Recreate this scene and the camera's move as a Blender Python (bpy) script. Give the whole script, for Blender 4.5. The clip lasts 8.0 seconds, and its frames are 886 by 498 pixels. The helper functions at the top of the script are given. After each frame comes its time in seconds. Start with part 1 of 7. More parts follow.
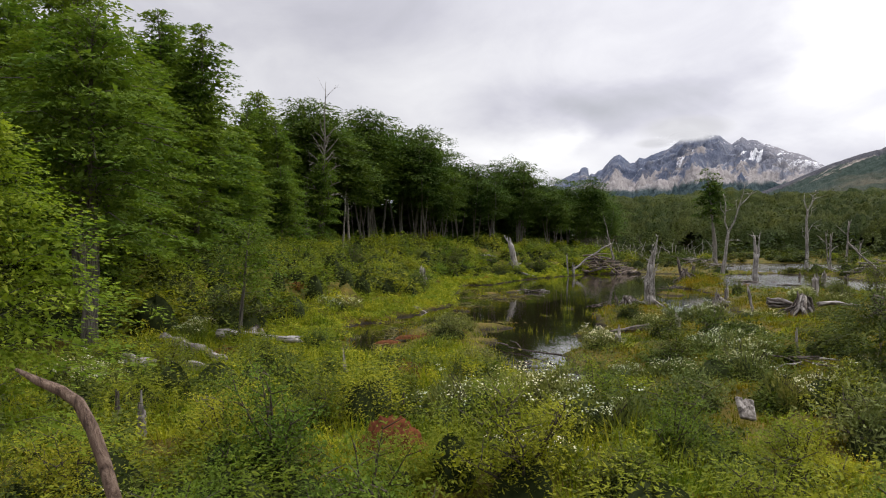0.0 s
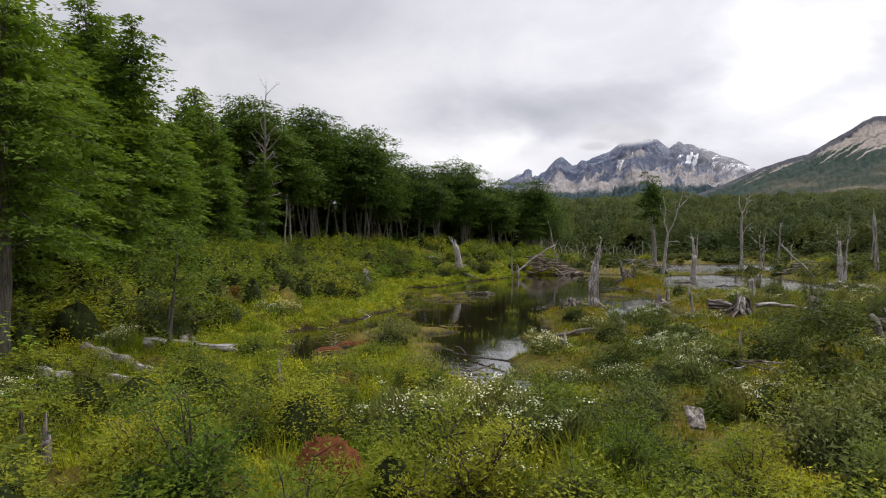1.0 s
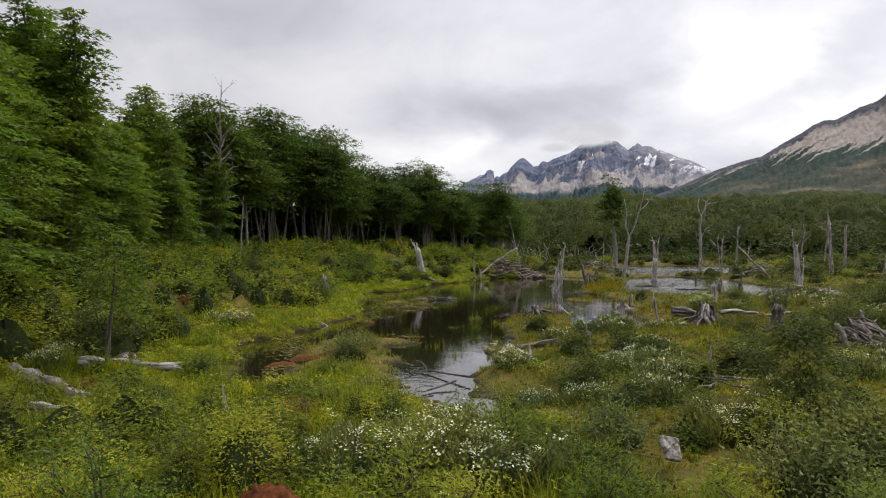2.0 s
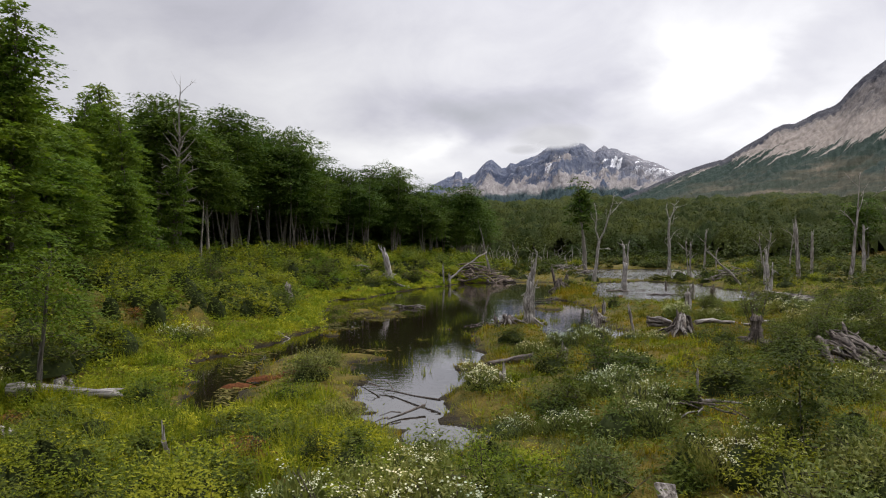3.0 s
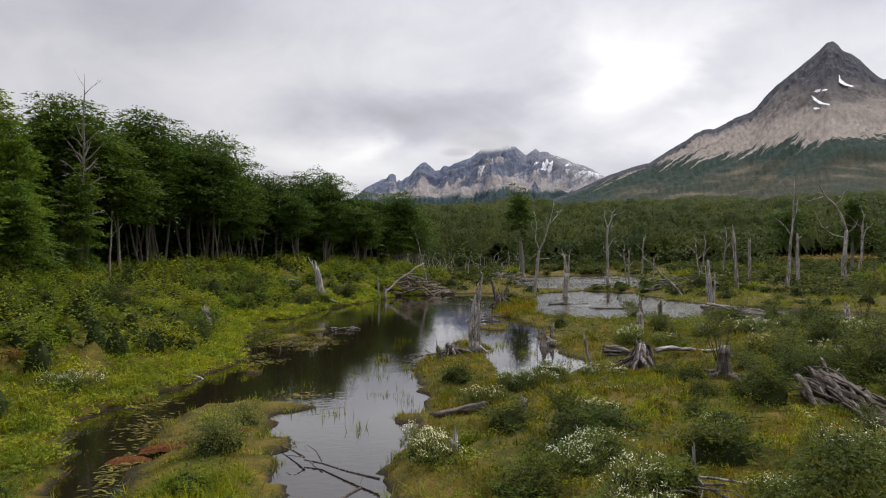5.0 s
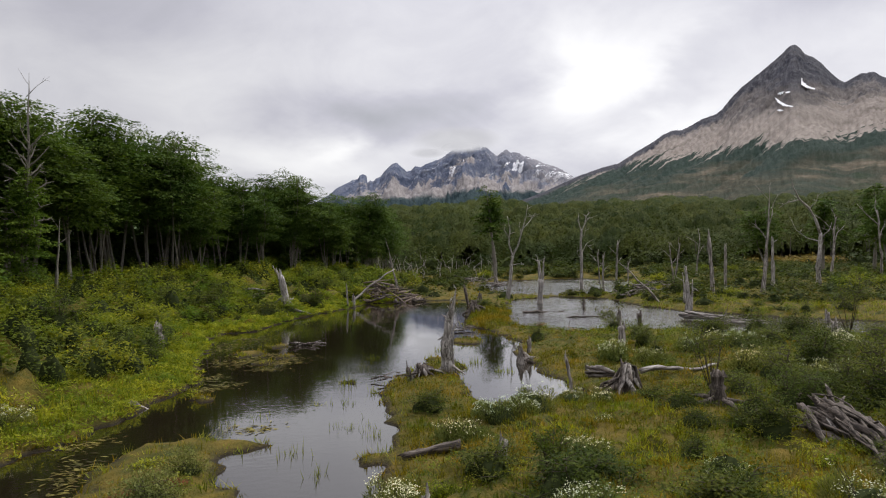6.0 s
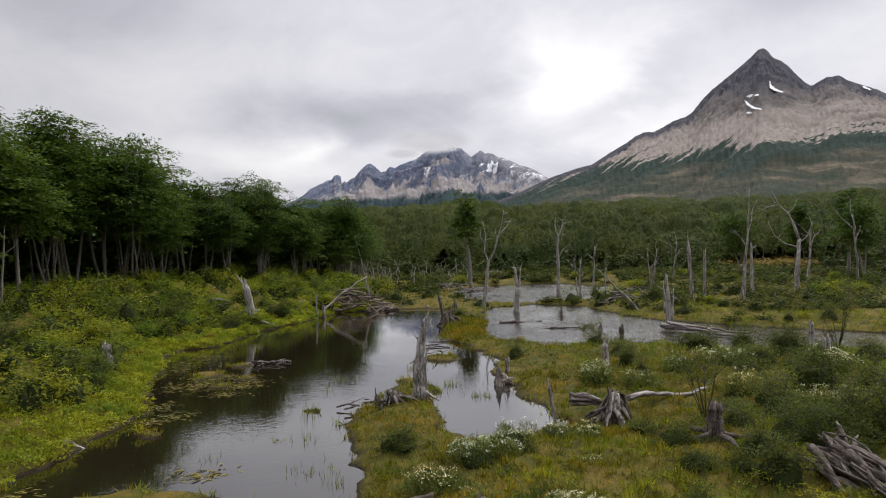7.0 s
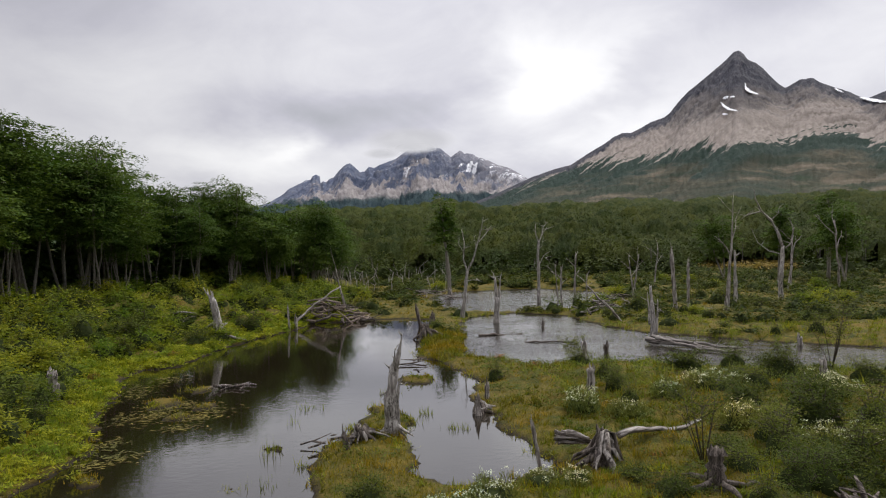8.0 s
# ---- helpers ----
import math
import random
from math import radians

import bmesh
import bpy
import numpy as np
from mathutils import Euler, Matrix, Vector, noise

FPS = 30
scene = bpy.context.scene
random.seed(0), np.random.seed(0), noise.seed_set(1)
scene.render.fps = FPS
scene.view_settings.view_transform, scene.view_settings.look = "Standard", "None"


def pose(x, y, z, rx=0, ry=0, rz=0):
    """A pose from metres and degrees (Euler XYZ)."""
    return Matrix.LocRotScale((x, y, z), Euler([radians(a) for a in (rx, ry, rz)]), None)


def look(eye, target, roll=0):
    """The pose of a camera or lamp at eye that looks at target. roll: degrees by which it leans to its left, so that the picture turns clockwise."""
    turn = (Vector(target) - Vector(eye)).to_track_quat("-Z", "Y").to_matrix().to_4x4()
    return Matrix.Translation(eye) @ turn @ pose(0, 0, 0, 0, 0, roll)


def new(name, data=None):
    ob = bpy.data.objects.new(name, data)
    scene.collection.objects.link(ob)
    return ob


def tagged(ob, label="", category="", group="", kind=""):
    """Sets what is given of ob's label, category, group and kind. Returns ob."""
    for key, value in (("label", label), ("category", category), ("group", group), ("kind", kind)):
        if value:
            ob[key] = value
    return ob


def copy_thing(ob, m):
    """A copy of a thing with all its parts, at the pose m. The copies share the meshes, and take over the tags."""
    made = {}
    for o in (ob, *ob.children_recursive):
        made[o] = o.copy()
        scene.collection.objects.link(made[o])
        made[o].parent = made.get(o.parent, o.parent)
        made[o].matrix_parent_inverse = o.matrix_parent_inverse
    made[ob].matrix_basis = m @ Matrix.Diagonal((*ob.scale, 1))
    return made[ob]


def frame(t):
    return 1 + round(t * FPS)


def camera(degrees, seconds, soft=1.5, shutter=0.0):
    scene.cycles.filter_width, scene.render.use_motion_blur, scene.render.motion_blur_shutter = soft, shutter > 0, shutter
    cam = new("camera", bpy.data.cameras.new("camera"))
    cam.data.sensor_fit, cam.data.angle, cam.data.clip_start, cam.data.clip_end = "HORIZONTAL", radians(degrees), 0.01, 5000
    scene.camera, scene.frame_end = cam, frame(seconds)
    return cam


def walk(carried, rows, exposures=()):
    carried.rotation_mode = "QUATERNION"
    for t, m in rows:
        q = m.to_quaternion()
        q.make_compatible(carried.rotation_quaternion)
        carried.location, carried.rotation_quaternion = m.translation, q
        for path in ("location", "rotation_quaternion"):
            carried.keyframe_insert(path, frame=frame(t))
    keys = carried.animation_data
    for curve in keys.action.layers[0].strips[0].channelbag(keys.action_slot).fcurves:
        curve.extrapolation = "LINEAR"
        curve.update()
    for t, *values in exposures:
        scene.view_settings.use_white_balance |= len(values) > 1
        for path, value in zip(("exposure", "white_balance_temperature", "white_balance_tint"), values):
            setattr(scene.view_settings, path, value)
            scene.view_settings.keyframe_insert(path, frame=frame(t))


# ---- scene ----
cam = camera(65.5, 8.0, soft=1.15)
PATH = [
    (0, (0.494, 2.183, 2.800), (0.307, 4.174, 2.778), -0.09),
    (0.5, (0.500, 2.411, 2.820), (0.393, 4.408, 2.799), -0.12),
    (1, (0.500, 2.702, 2.854), (0.472, 4.702, 2.834), -0.06),
    (1.5, (0.526, 3.037, 2.959), (0.558, 5.036, 2.939), -0.07),
    (3, (0.613, 4.523, 3.313), (0.785, 6.515, 3.298), -0.20),
    (3.5, (0.675, 5.114, 3.447), (0.896, 7.101, 3.433), -0.26),
    (4, (0.738, 5.723, 3.619), (1.008, 7.705, 3.606), -0.32),
    (4.5, (0.712, 6.328, 3.807), (1.029, 8.302, 3.796), -0.46),
    (6, (1.131, 8.720, 4.379), (1.573, 10.671, 4.370), -0.89),
    (6.5, (1.358, 9.544, 4.600), (1.838, 11.485, 4.591), -0.97),
    (7, (1.603, 10.375, 4.833), (2.116, 12.308, 4.825), -1.01),
    (7.5, (1.875, 11.158, 5.132), (2.417, 13.083, 5.123), -1.03),
    (8, (2.200, 11.953, 5.429), (2.770, 13.870, 5.420), -1.08),
]
walk(cam, [(t, look(eye, target, roll)) for t, eye, target, roll in PATH], [(0, 0.14), (1.5, 0.10), (3, 0.03), (4.5, -0.04), (6, -0.06), (8, -0.06)])


# ---------------------------------------------------------------- world and light
SUN_AZ, SUN_EL = 58.0, 50.0          # degrees right of +y, above the horizon


def make_world():
    w = bpy.data.worlds.new("overcast_sky")
    scene.world = w
    w.use_nodes = True
    nt = w.node_tree
    nt.nodes.clear()
    N = nt.nodes.new
    L = nt.links.new
    out, bg = N("ShaderNodeOutputWorld"), N("ShaderNodeBackground")
    sky = N("ShaderNodeTexSky")
    sky.sky_type, sky.sun_disc = "NISHITA", False
    sky.sun_elevation, sky.sun_rotation = radians(SUN_EL), radians(SUN_AZ)
    tc = N("ShaderNodeTexCoord")
    sep = N("ShaderNodeSeparateXYZ")
    L(tc.outputs["Generated"], sep.inputs[0])
    # clouds lie on a plane overhead: direction divided by its height
    den = N("ShaderNodeMath"); den.operation = "MAXIMUM"; den.inputs[1].default_value = 0.0
    L(sep.outputs["Z"], den.inputs[0])
    add = N("ShaderNodeMath"); add.inputs[1].default_value = 0.40
    L(den.outputs[0], add.inputs[0])
    px, py = N("ShaderNodeMath"), N("ShaderNodeMath")
    px.operation = py.operation = "DIVIDE"
    L(sep.outputs["X"], px.inputs[0]); L(add.outputs[0], px.inputs[1])
    L(sep.outputs["Y"], py.inputs[0]); L(add.outputs[0], py.inputs[1])
    com = N("ShaderNodeCombineXYZ")
    L(px.outputs[0], com.inputs[0]); L(py.outputs[0], com.inputs[1])

    def noise_tex(scale, detail, rough, dist, off):
        mp = N("ShaderNodeMapping")
        mp.inputs["Location"].default_value = off
        L(com.outputs[0], mp.inputs[0])
        t = N("ShaderNodeTexNoise")
        t.inputs["Scale"].default_value = scale
        t.inputs["Detail"].default_value = detail
        t.inputs["Roughness"].default_value = rough
        t.inputs["Distortion"].default_value = dist
        L(mp.outputs[0], t.inputs["Vector"])
        return t.outputs[0]

    # azimuth and height of the view, ruffled a little, carry the cloud banks
    flat = N("ShaderNodeMath"); flat.operation = "ARCTAN2"
    L(sep.outputs["X"], flat.inputs[0]); L(sep.outputs["Y"], flat.inputs[1])
    rise = N("ShaderNodeMath"); rise.operation = "ARCSINE"
    L(sep.outputs["Z"], rise.inputs[0])

    def calc(op, a, b, c=None):
        m = N("ShaderNodeMath"); m.operation = op
        for k, val in enumerate((a, b) if c is None else (a, b, c)):
            if isinstance(val, (int, float)):
                m.inputs[k].default_value = val
            else:
                L(val, m.inputs[k])
        return m.outputs[0]

    ruffle = [noise_tex(2.6, 5, 0.55, 0.3, (5.0 + k * 3, 1.0, k)) for k in range(2)]
    az_deg = calc("ADD", calc("MULTIPLY", flat.outputs[0], 57.2958), calc("MULTIPLY_ADD", ruffle[0], 16.0, -8.0))
    el_deg = calc("ADD", calc("MULTIPLY", rise.outputs[0], 57.2958), calc("MULTIPLY_ADD", ruffle[1], 6.0, -3.0))
    big = noise_tex(1.05, 5, 0.5, 0.35, CLOUD_BIG)
    fine = noise_tex(3.6, 7, 0.58, 0.45, CLOUD_FINE)
    value = calc("ADD", calc("MULTIPLY_ADD", big, 0.40, -0.20), calc("MULTIPLY_ADD", fine, 0.34, 0.65 - 0.17))
    for a0, e0, wa, we, tilt, amount in CLOUD_BANKS:
        da, de = calc("ADD", az_deg, -a0), calc("ADD", el_deg, -e0)
        ct, st = math.cos(radians(tilt)), math.sin(radians(tilt))
        u = calc("MULTIPLY", calc("ADD", calc("MULTIPLY", da, ct), calc("MULTIPLY", de, st)), 1 / wa)
        v = calc("MULTIPLY", calc("ADD", calc("MULTIPLY", de, ct), calc("MULTIPLY", da, -st)), 1 / we)
        r2 = calc("ADD", calc("MULTIPLY", u, u), calc("MULTIPLY", v, v))
        value = calc("MULTIPLY_ADD", calc("POWER", 0.42, r2), amount, value)
    ramp = N("ShaderNodeValToRGB")
    cr = ramp.color_ramp
    cr.elements[0].position, cr.elements[0].color = 0.30, (0.36, 0.372, 0.40, 1)
    cr.elements[1].position, cr.elements[1].color = 1.0, (1.0, 0.995, 1.0, 1)
    e = cr.elements.new(0.58); e.color = (0.565, 0.560, 0.625, 1)
    L(value, ramp.inputs[0])
    # the cloud cover hides nearly all of the blue sky
    mul = N("ShaderNodeMix"); mul.data_type = "RGBA"; mul.blend_type = "MIX"
    mul.inputs[0].default_value = 0.97
    sc = N("ShaderNodeMix"); sc.data_type = "RGBA"; sc.blend_type = "MULTIPLY"
    sc.inputs[0].default_value = 1.0
    sc.inputs[7].default_value = (0.1, 0.1, 0.1, 1)
    L(sky.outputs[0], sc.inputs[6])
    L(sc.outputs[2], mul.inputs[6]); L(ramp.outputs[0], mul.inputs[7])
    L(mul.outputs[2], bg.inputs[0])
    # an overcast sky is brightest overhead and round the hidden sun
    zen = N("ShaderNodeMapRange"); zen.interpolation_type = "SMOOTHSTEP"
    zen.inputs[1].default_value, zen.inputs[2].default_value = 0.28, 1.0
    zen.inputs[3].default_value, zen.inputs[4].default_value = 1.0, ZENITH
    L(sep.outputs["Z"], zen.inputs[0])
    dot = N("ShaderNodeVectorMath"); dot.operation = "DOT_PRODUCT"
    az, el = radians(SUN_AZ - 24), radians(26)
    dot.inputs[1].default_value = (math.sin(az) * math.cos(el), math.cos(az) * math.cos(el), math.sin(el))
    L(tc.outputs["Generated"], dot.inputs[0])
    glow = N("ShaderNodeMapRange"); glow.interpolation_type = "SMOOTHSTEP"
    glow.inputs[1].default_value, glow.inputs[2].default_value = 0.66, 1.0
    glow.inputs[3].default_value, glow.inputs[4].default_value = 0.94, 1.20
    L(dot.outputs["Value"], glow.inputs[0])
    gain = N("ShaderNodeMath"); gain.operation = "MULTIPLY"
    L(zen.outputs[0], gain.inputs[0]); L(glow.outputs[0], gain.inputs[1])
    fin = N("ShaderNodeMath"); fin.operation = "MULTIPLY"
    fin.inputs[1].default_value = SKY_STRENGTH
    L(gain.outputs[0], fin.inputs[0])
    L(fin.outputs[0], bg.inputs[1])
    L(bg.outputs[0], out.inputs[0])


# banks of darker and brighter cloud: azimuth, height, reach along and across, tilt, amount
CLOUD_BANKS = [(6.5, 10.8, 7.0, 1.7, -4, -0.26), (14.5, 12.6, 5.0, 1.5, 12, -0.14), (10.0, 8.8, 3.0, 0.9, 0, -0.12), (23.5, 13.5, 3.0, 3.6, 30, 0.18), (28.0, 14.5, 9.0, 4.0, 20, 0.22),
               (27.5, 9.2, 5.0, 1.5, 20, 0.24), (29.5, 11.6, 7.5, 1.3, 32, -0.16), (1.0, 7.4, 9.0, 1.8, 0, 0.20), (5.0, 8.3, 1.6, 0.7, 0, 0.14), (-14.0, 17.5, 6.0, 2.5, 10, -0.04),
               (-12.0, 12.5, 15.0, 5.0, 6, 0.10), (47.0, 13.0, 6.0, 3.0, 10, 0.16), (38.0, 18.0, 9.0, 2.5, 0, -0.08), (6.0, 19.0, 16.0, 3.0, 4, -0.02)]
CLOUD_BIG, CLOUD_FINE, SKY_STRENGTH, ZENITH = (3.1, 0.4, 0.0), (1.3, 7.7, 2.0), 1.0, 3.1
make_world()
sun_data = bpy.data.lights.new("sun", "SUN")
sun_data.energy, sun_data.angle, sun_data.color = 2.9, radians(20), (1.0, 0.965, 0.92)
sun = new("sun", sun_data)
_az, _el = radians(SUN_AZ), radians(SUN_EL)
sun.matrix_world = look((math.sin(_az) * math.cos(_el) * 50, math.cos(_az) * math.cos(_el) * 50, math.sin(_el) * 50), (0, 0, 0))


# ---------------------------------------------------------------- materials
def nodes_of(name):
    m = bpy.data.materials.new(name)
    m.use_nodes = True
    nt = m.node_tree
    return m, nt, nt.nodes["Principled BSDF"], nt.nodes["Material Output"]


def tex_noise(nt, vec, scale, detail=4, rough=0.55, dist=0.0):
    t = nt.nodes.new("ShaderNodeTexNoise")
    t.inputs["Scale"].default_value, t.inputs["Detail"].default_value = scale, detail
    t.inputs["Roughness"].default_value, t.inputs["Distortion"].default_value = rough, dist
    if vec is not None:
        nt.links.new(vec, t.inputs["Vector"])
    return t.outputs[0]


def ramp_of(nt, fac, *stops):
    r = nt.nodes.new("ShaderNodeValToRGB")
    els = r.color_ramp.elements
    while len(els) < len(stops):
        els.new(0.5)
    for e, (p, c) in zip(els, stops):
        e.position = p
        e.color = (*c, 1) if len(c) == 3 else c
    nt.links.new(fac, r.inputs[0])
    return r.outputs[0]


def mixed(nt, fac, a, b, mode="MIX"):
    m = nt.nodes.new("ShaderNodeMix")
    m.data_type, m.blend_type = "RGBA", mode
    for sock, val in ((m.inputs[0], fac), (m.inputs[6], a), (m.inputs[7], b)):
        if isinstance(val, (int, float)):
            sock.default_value = val
        elif isinstance(val, tuple):
            sock.default_value = (*val, 1)
        else:
            nt.links.new(val, sock)
    return m.outputs[2]


def math_of(nt, op, a, b):
    m = nt.nodes.new("ShaderNodeMath")
    m.operation = op
    for sock, val in zip(m.inputs, (a, b)):
        if isinstance(val, (int, float)):
            sock.default_value = val
        else:
            nt.links.new(val, sock)
    return m.outputs[0]


def position(nt, obj=False, scale=None):
    if obj:
        v = nt.nodes.new("ShaderNodeTexCoord").outputs["Object"]
    else:
        v = nt.nodes.new("ShaderNodeNewGeometry").outputs["Position"]
    if scale:
        m = nt.nodes.new("ShaderNodeMapping")
        m.inputs["Scale"].default_value = scale
        nt.links.new(v, m.inputs[0])
        v = m.outputs[0]
    return v


def bump_of(nt, bsdf, height, strength, distance):
    b = nt.nodes.new("ShaderNodeBump")
    b.inputs["Strength"].default_value, b.inputs["Distance"].default_value = strength, distance
    nt.links.new(height, b.inputs["Height"])
    nt.links.new(b.outputs[0], bsdf.inputs["Normal"])


def leaf_material(name, dark, mid, light, translucent=0.3, rough=0.75, patch=0.6, drift=((0.74, 0.84, 0.78), (1.24, 1.14, 0.95))):
    """Foliage: every leaf takes its own shade, and larger patches drift between two greens."""
    m, nt, p, out = nodes_of(name)
    geo = nt.nodes.new("ShaderNodeNewGeometry")
    info = nt.nodes.new("ShaderNodeObjectInfo")
    col = ramp_of(nt, geo.outputs["Random Per Island"], (0.0, dark), (0.5, mid), (1.0, light))
    tint = ramp_of(nt, tex_noise(nt, geo.outputs["Position"], patch, 3), (0.34, drift[0]), (0.66, drift[1]))
    col = mixed(nt, 1.0, col, tint, "MULTIPLY")
    each = ramp_of(nt, info.outputs["Random"], (0.0, (0.82, 0.88, 0.86)), (1.0, (1.15, 1.08, 0.95)))
    col = mixed(nt, 1.0, col, each, "MULTIPLY")
    nt.links.new(col, p.inputs["Base Color"])
    p.inputs["Roughness"].default_value = rough
    p.inputs["Specular IOR Level"].default_value = 0.08
    tr = nt.nodes.new("ShaderNodeBsdfTranslucent")
    nt.links.new(mixed(nt, 1.0, col, (1.15, 1.2, 0.6), "MULTIPLY"), tr.inputs[0])
    ms = nt.nodes.new("ShaderNodeMixShader")
    ms.inputs[0].default_value = translucent
    nt.links.new(p.outputs[0], ms.inputs[1]); nt.links.new(tr.outputs[0], ms.inputs[2])
    nt.links.new(ms.outputs[0], out.inputs[0])
    return m


def wood_material(name, dark, mid, pale, along=(9, 9, 0.9), rough=0.85):
    """Weathered or barked wood, streaked along the object's own z."""
    m, nt, p, out = nodes_of(name)
    v = position(nt, True, along)
    streak = tex_noise(nt, v, 3.0, 6, 0.65, 0.6)
    blot = tex_noise(nt, position(nt, True), 1.7, 4, 0.6)
    col = ramp_of(nt, streak, (0.38, dark), (0.48, mid), (0.60, pale))
    col = mixed(nt, ramp_of(nt, blot, (0.42, (0, 0, 0)), (0.7, (0.75, 0.75, 0.75))), col, mid)
    nt.links.new(col, p.inputs["Base Color"])
    p.inputs["Roughness"].default_value = rough
    p.inputs["Specular IOR Level"].default_value = 0.2
    bump_of(nt, p, streak, 0.9, 0.03)
    return m


def flat_material(name, a, b, scale=8.0, rough=0.8, gloss=0.15):
    m, nt, p, out = nodes_of(name)
    n = tex_noise(nt, position(nt), scale, 4)
    nt.links.new(ramp_of(nt, n, (0.3, a), (0.7, b)), p.inputs["Base Color"])
    p.inputs["Roughness"].default_value = rough
    p.inputs["Specular IOR Level"].default_value = gloss
    bump_of(nt, p, n, 0.5, 0.02)
    return m


M_TREE = leaf_material("lenga_leaves", (0.068, 0.112, 0.020), (0.096, 0.150, 0.024), (0.130, 0.184, 0.030), 0.34)
# lenga_leaves again, darkened; inside the wood this paints its shade
M_TREE_DARK = leaf_material("dark_lenga_leaves", (0.042, 0.074, 0.016), (0.059, 0.099, 0.019), (0.083, 0.124, 0.023), 0.26)
M_LOOSE = leaf_material("loose_shrub_leaves", (0.060, 0.082, 0.015), (0.086, 0.108, 0.019), (0.120, 0.140, 0.025), 0.30, patch=0.4)
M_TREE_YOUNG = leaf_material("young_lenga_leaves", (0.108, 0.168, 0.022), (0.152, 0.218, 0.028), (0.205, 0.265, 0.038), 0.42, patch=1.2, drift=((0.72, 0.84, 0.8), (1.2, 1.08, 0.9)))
M_TREE_EDGE = leaf_material("edge_lenga_leaves", (0.064, 0.104, 0.015), (0.102, 0.150, 0.020), (0.150, 0.196, 0.027), 0.32)
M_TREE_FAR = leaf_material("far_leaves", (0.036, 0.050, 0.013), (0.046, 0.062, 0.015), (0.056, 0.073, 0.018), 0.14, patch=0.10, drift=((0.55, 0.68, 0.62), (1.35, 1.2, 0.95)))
M_SHRUB = leaf_material("shrub_leaves", (0.138, 0.168, 0.019), (0.166, 0.198, 0.023), (0.204, 0.228, 0.030), 0.36, patch=0.60, drift=((0.45, 0.58, 0.50), (1.40, 1.24, 0.88)))
M_THICKET = leaf_material("thicket_leaves", (0.106, 0.144, 0.018), (0.136, 0.174, 0.021), (0.174, 0.206, 0.027), 0.38, patch=0.30, drift=((0.50, 0.68, 0.58), (1.44, 1.16, 0.82)))
M_SCRUB = leaf_material("flat_scrub_leaves", (0.046, 0.056, 0.014), (0.066, 0.076, 0.018), (0.092, 0.098, 0.024), 0.26, patch=0.2, drift=((0.7, 0.85, 0.75), (1.5, 1.15, 0.85)))
M_SHRUB_DARK = leaf_material("dark_shrub_leaves", (0.028, 0.042, 0.009), (0.053, 0.070, 0.014), (0.092, 0.104, 0.020), 0.28)
M_SHRUB_LIME = leaf_material("fresh_leaves", (0.128, 0.158, 0.015), (0.215, 0.248, 0.026), (0.325, 0.340, 0.042), 0.42, patch=0.8, drift=((0.50, 0.62, 0.55), (1.35, 1.18, 0.85)))
M_SHRUB_GREY = leaf_material("daisy_leaves", (0.078, 0.094, 0.028), (0.132, 0.146, 0.048), (0.198, 0.206, 0.080), 0.24)
M_RUST = leaf_material("rust_leaves", (0.10, 0.045, 0.014), (0.19, 0.085, 0.025), (0.28, 0.15, 0.045), 0.25)
M_PETAL = leaf_material("white_petals", (0.46, 0.47, 0.36), (0.58, 0.58, 0.48), (0.70, 0.70, 0.61), 0.25)
M_GRASS = leaf_material("grass_blades", (0.082, 0.073, 0.009), (0.150, 0.123, 0.013), (0.250, 0.188, 0.028), 0.38, patch=0.40, drift=((0.46, 0.74, 0.42), (1.26, 1.04, 0.76)))
M_LUSH = leaf_material("lush_grass", (0.088, 0.124, 0.011), (0.154, 0.195, 0.017), (0.265, 0.288, 0.032), 0.38, patch=0.7, drift=((0.44, 0.56, 0.55), (1.36, 1.16, 0.75)))
M_SEDGE = leaf_material("sedge_blades", (0.10, 0.125, 0.012), (0.17, 0.185, 0.022), (0.26, 0.245, 0.04), 0.35)
M_STRAW = leaf_material("dry_heath", (0.150, 0.105, 0.032), (0.210, 0.148, 0.046), (0.290, 0.205, 0.072), 0.25)
M_PAD = leaf_material("drowned_leaves", (0.035, 0.030, 0.012), (0.085, 0.078, 0.024), (0.16, 0.15, 0.05), 0.1)
M_BARK = wood_material("bark", (0.035, 0.030, 0.025), (0.085, 0.075, 0.062), (0.16, 0.145, 0.12))
M_PALEBARK = wood_material("pale_bark", (0.07, 0.062, 0.05), (0.145, 0.13, 0.108), (0.25, 0.228, 0.19))
M_DEAD = wood_material("weathered_wood", (0.036, 0.030, 0.026), (0.155, 0.135, 0.118), (0.36, 0.33, 0.30), (4.5, 4.5, 0.5))
M_BLEACHED = wood_material("bleached_wood", (0.05, 0.044, 0.038), (0.215, 0.195, 0.175), (0.43, 0.405, 0.37), (5.5, 5.5, 0.6))
M_DEADDARK = wood_material("dark_dead_wood", (0.018, 0.015, 0.012), (0.060, 0.048, 0.040), (0.17, 0.142, 0.120), (5, 5, 0.6))
M_LODGE = wood_material("lodge_sticks", (0.050, 0.036, 0.028), (0.150, 0.112, 0.086), (0.30, 0.245, 0.20), (8, 8, 1.2))
M_EARTH = flat_material("red_earth", (0.045, 0.016, 0.008), (0.125, 0.042, 0.018), 16.0, 1.0, 0.03)
# near-black green of the solid lumps that paint the shade inside shrubs
M_SHADE_CORE = flat_material("shade_core", (0.016, 0.022, 0.008), (0.034, 0.042, 0.014), 9.0, 0.95, 0.03)
M_TWIG = flat_material("twigs", (0.035, 0.028, 0.020), (0.08, 0.065, 0.045), 12.0)


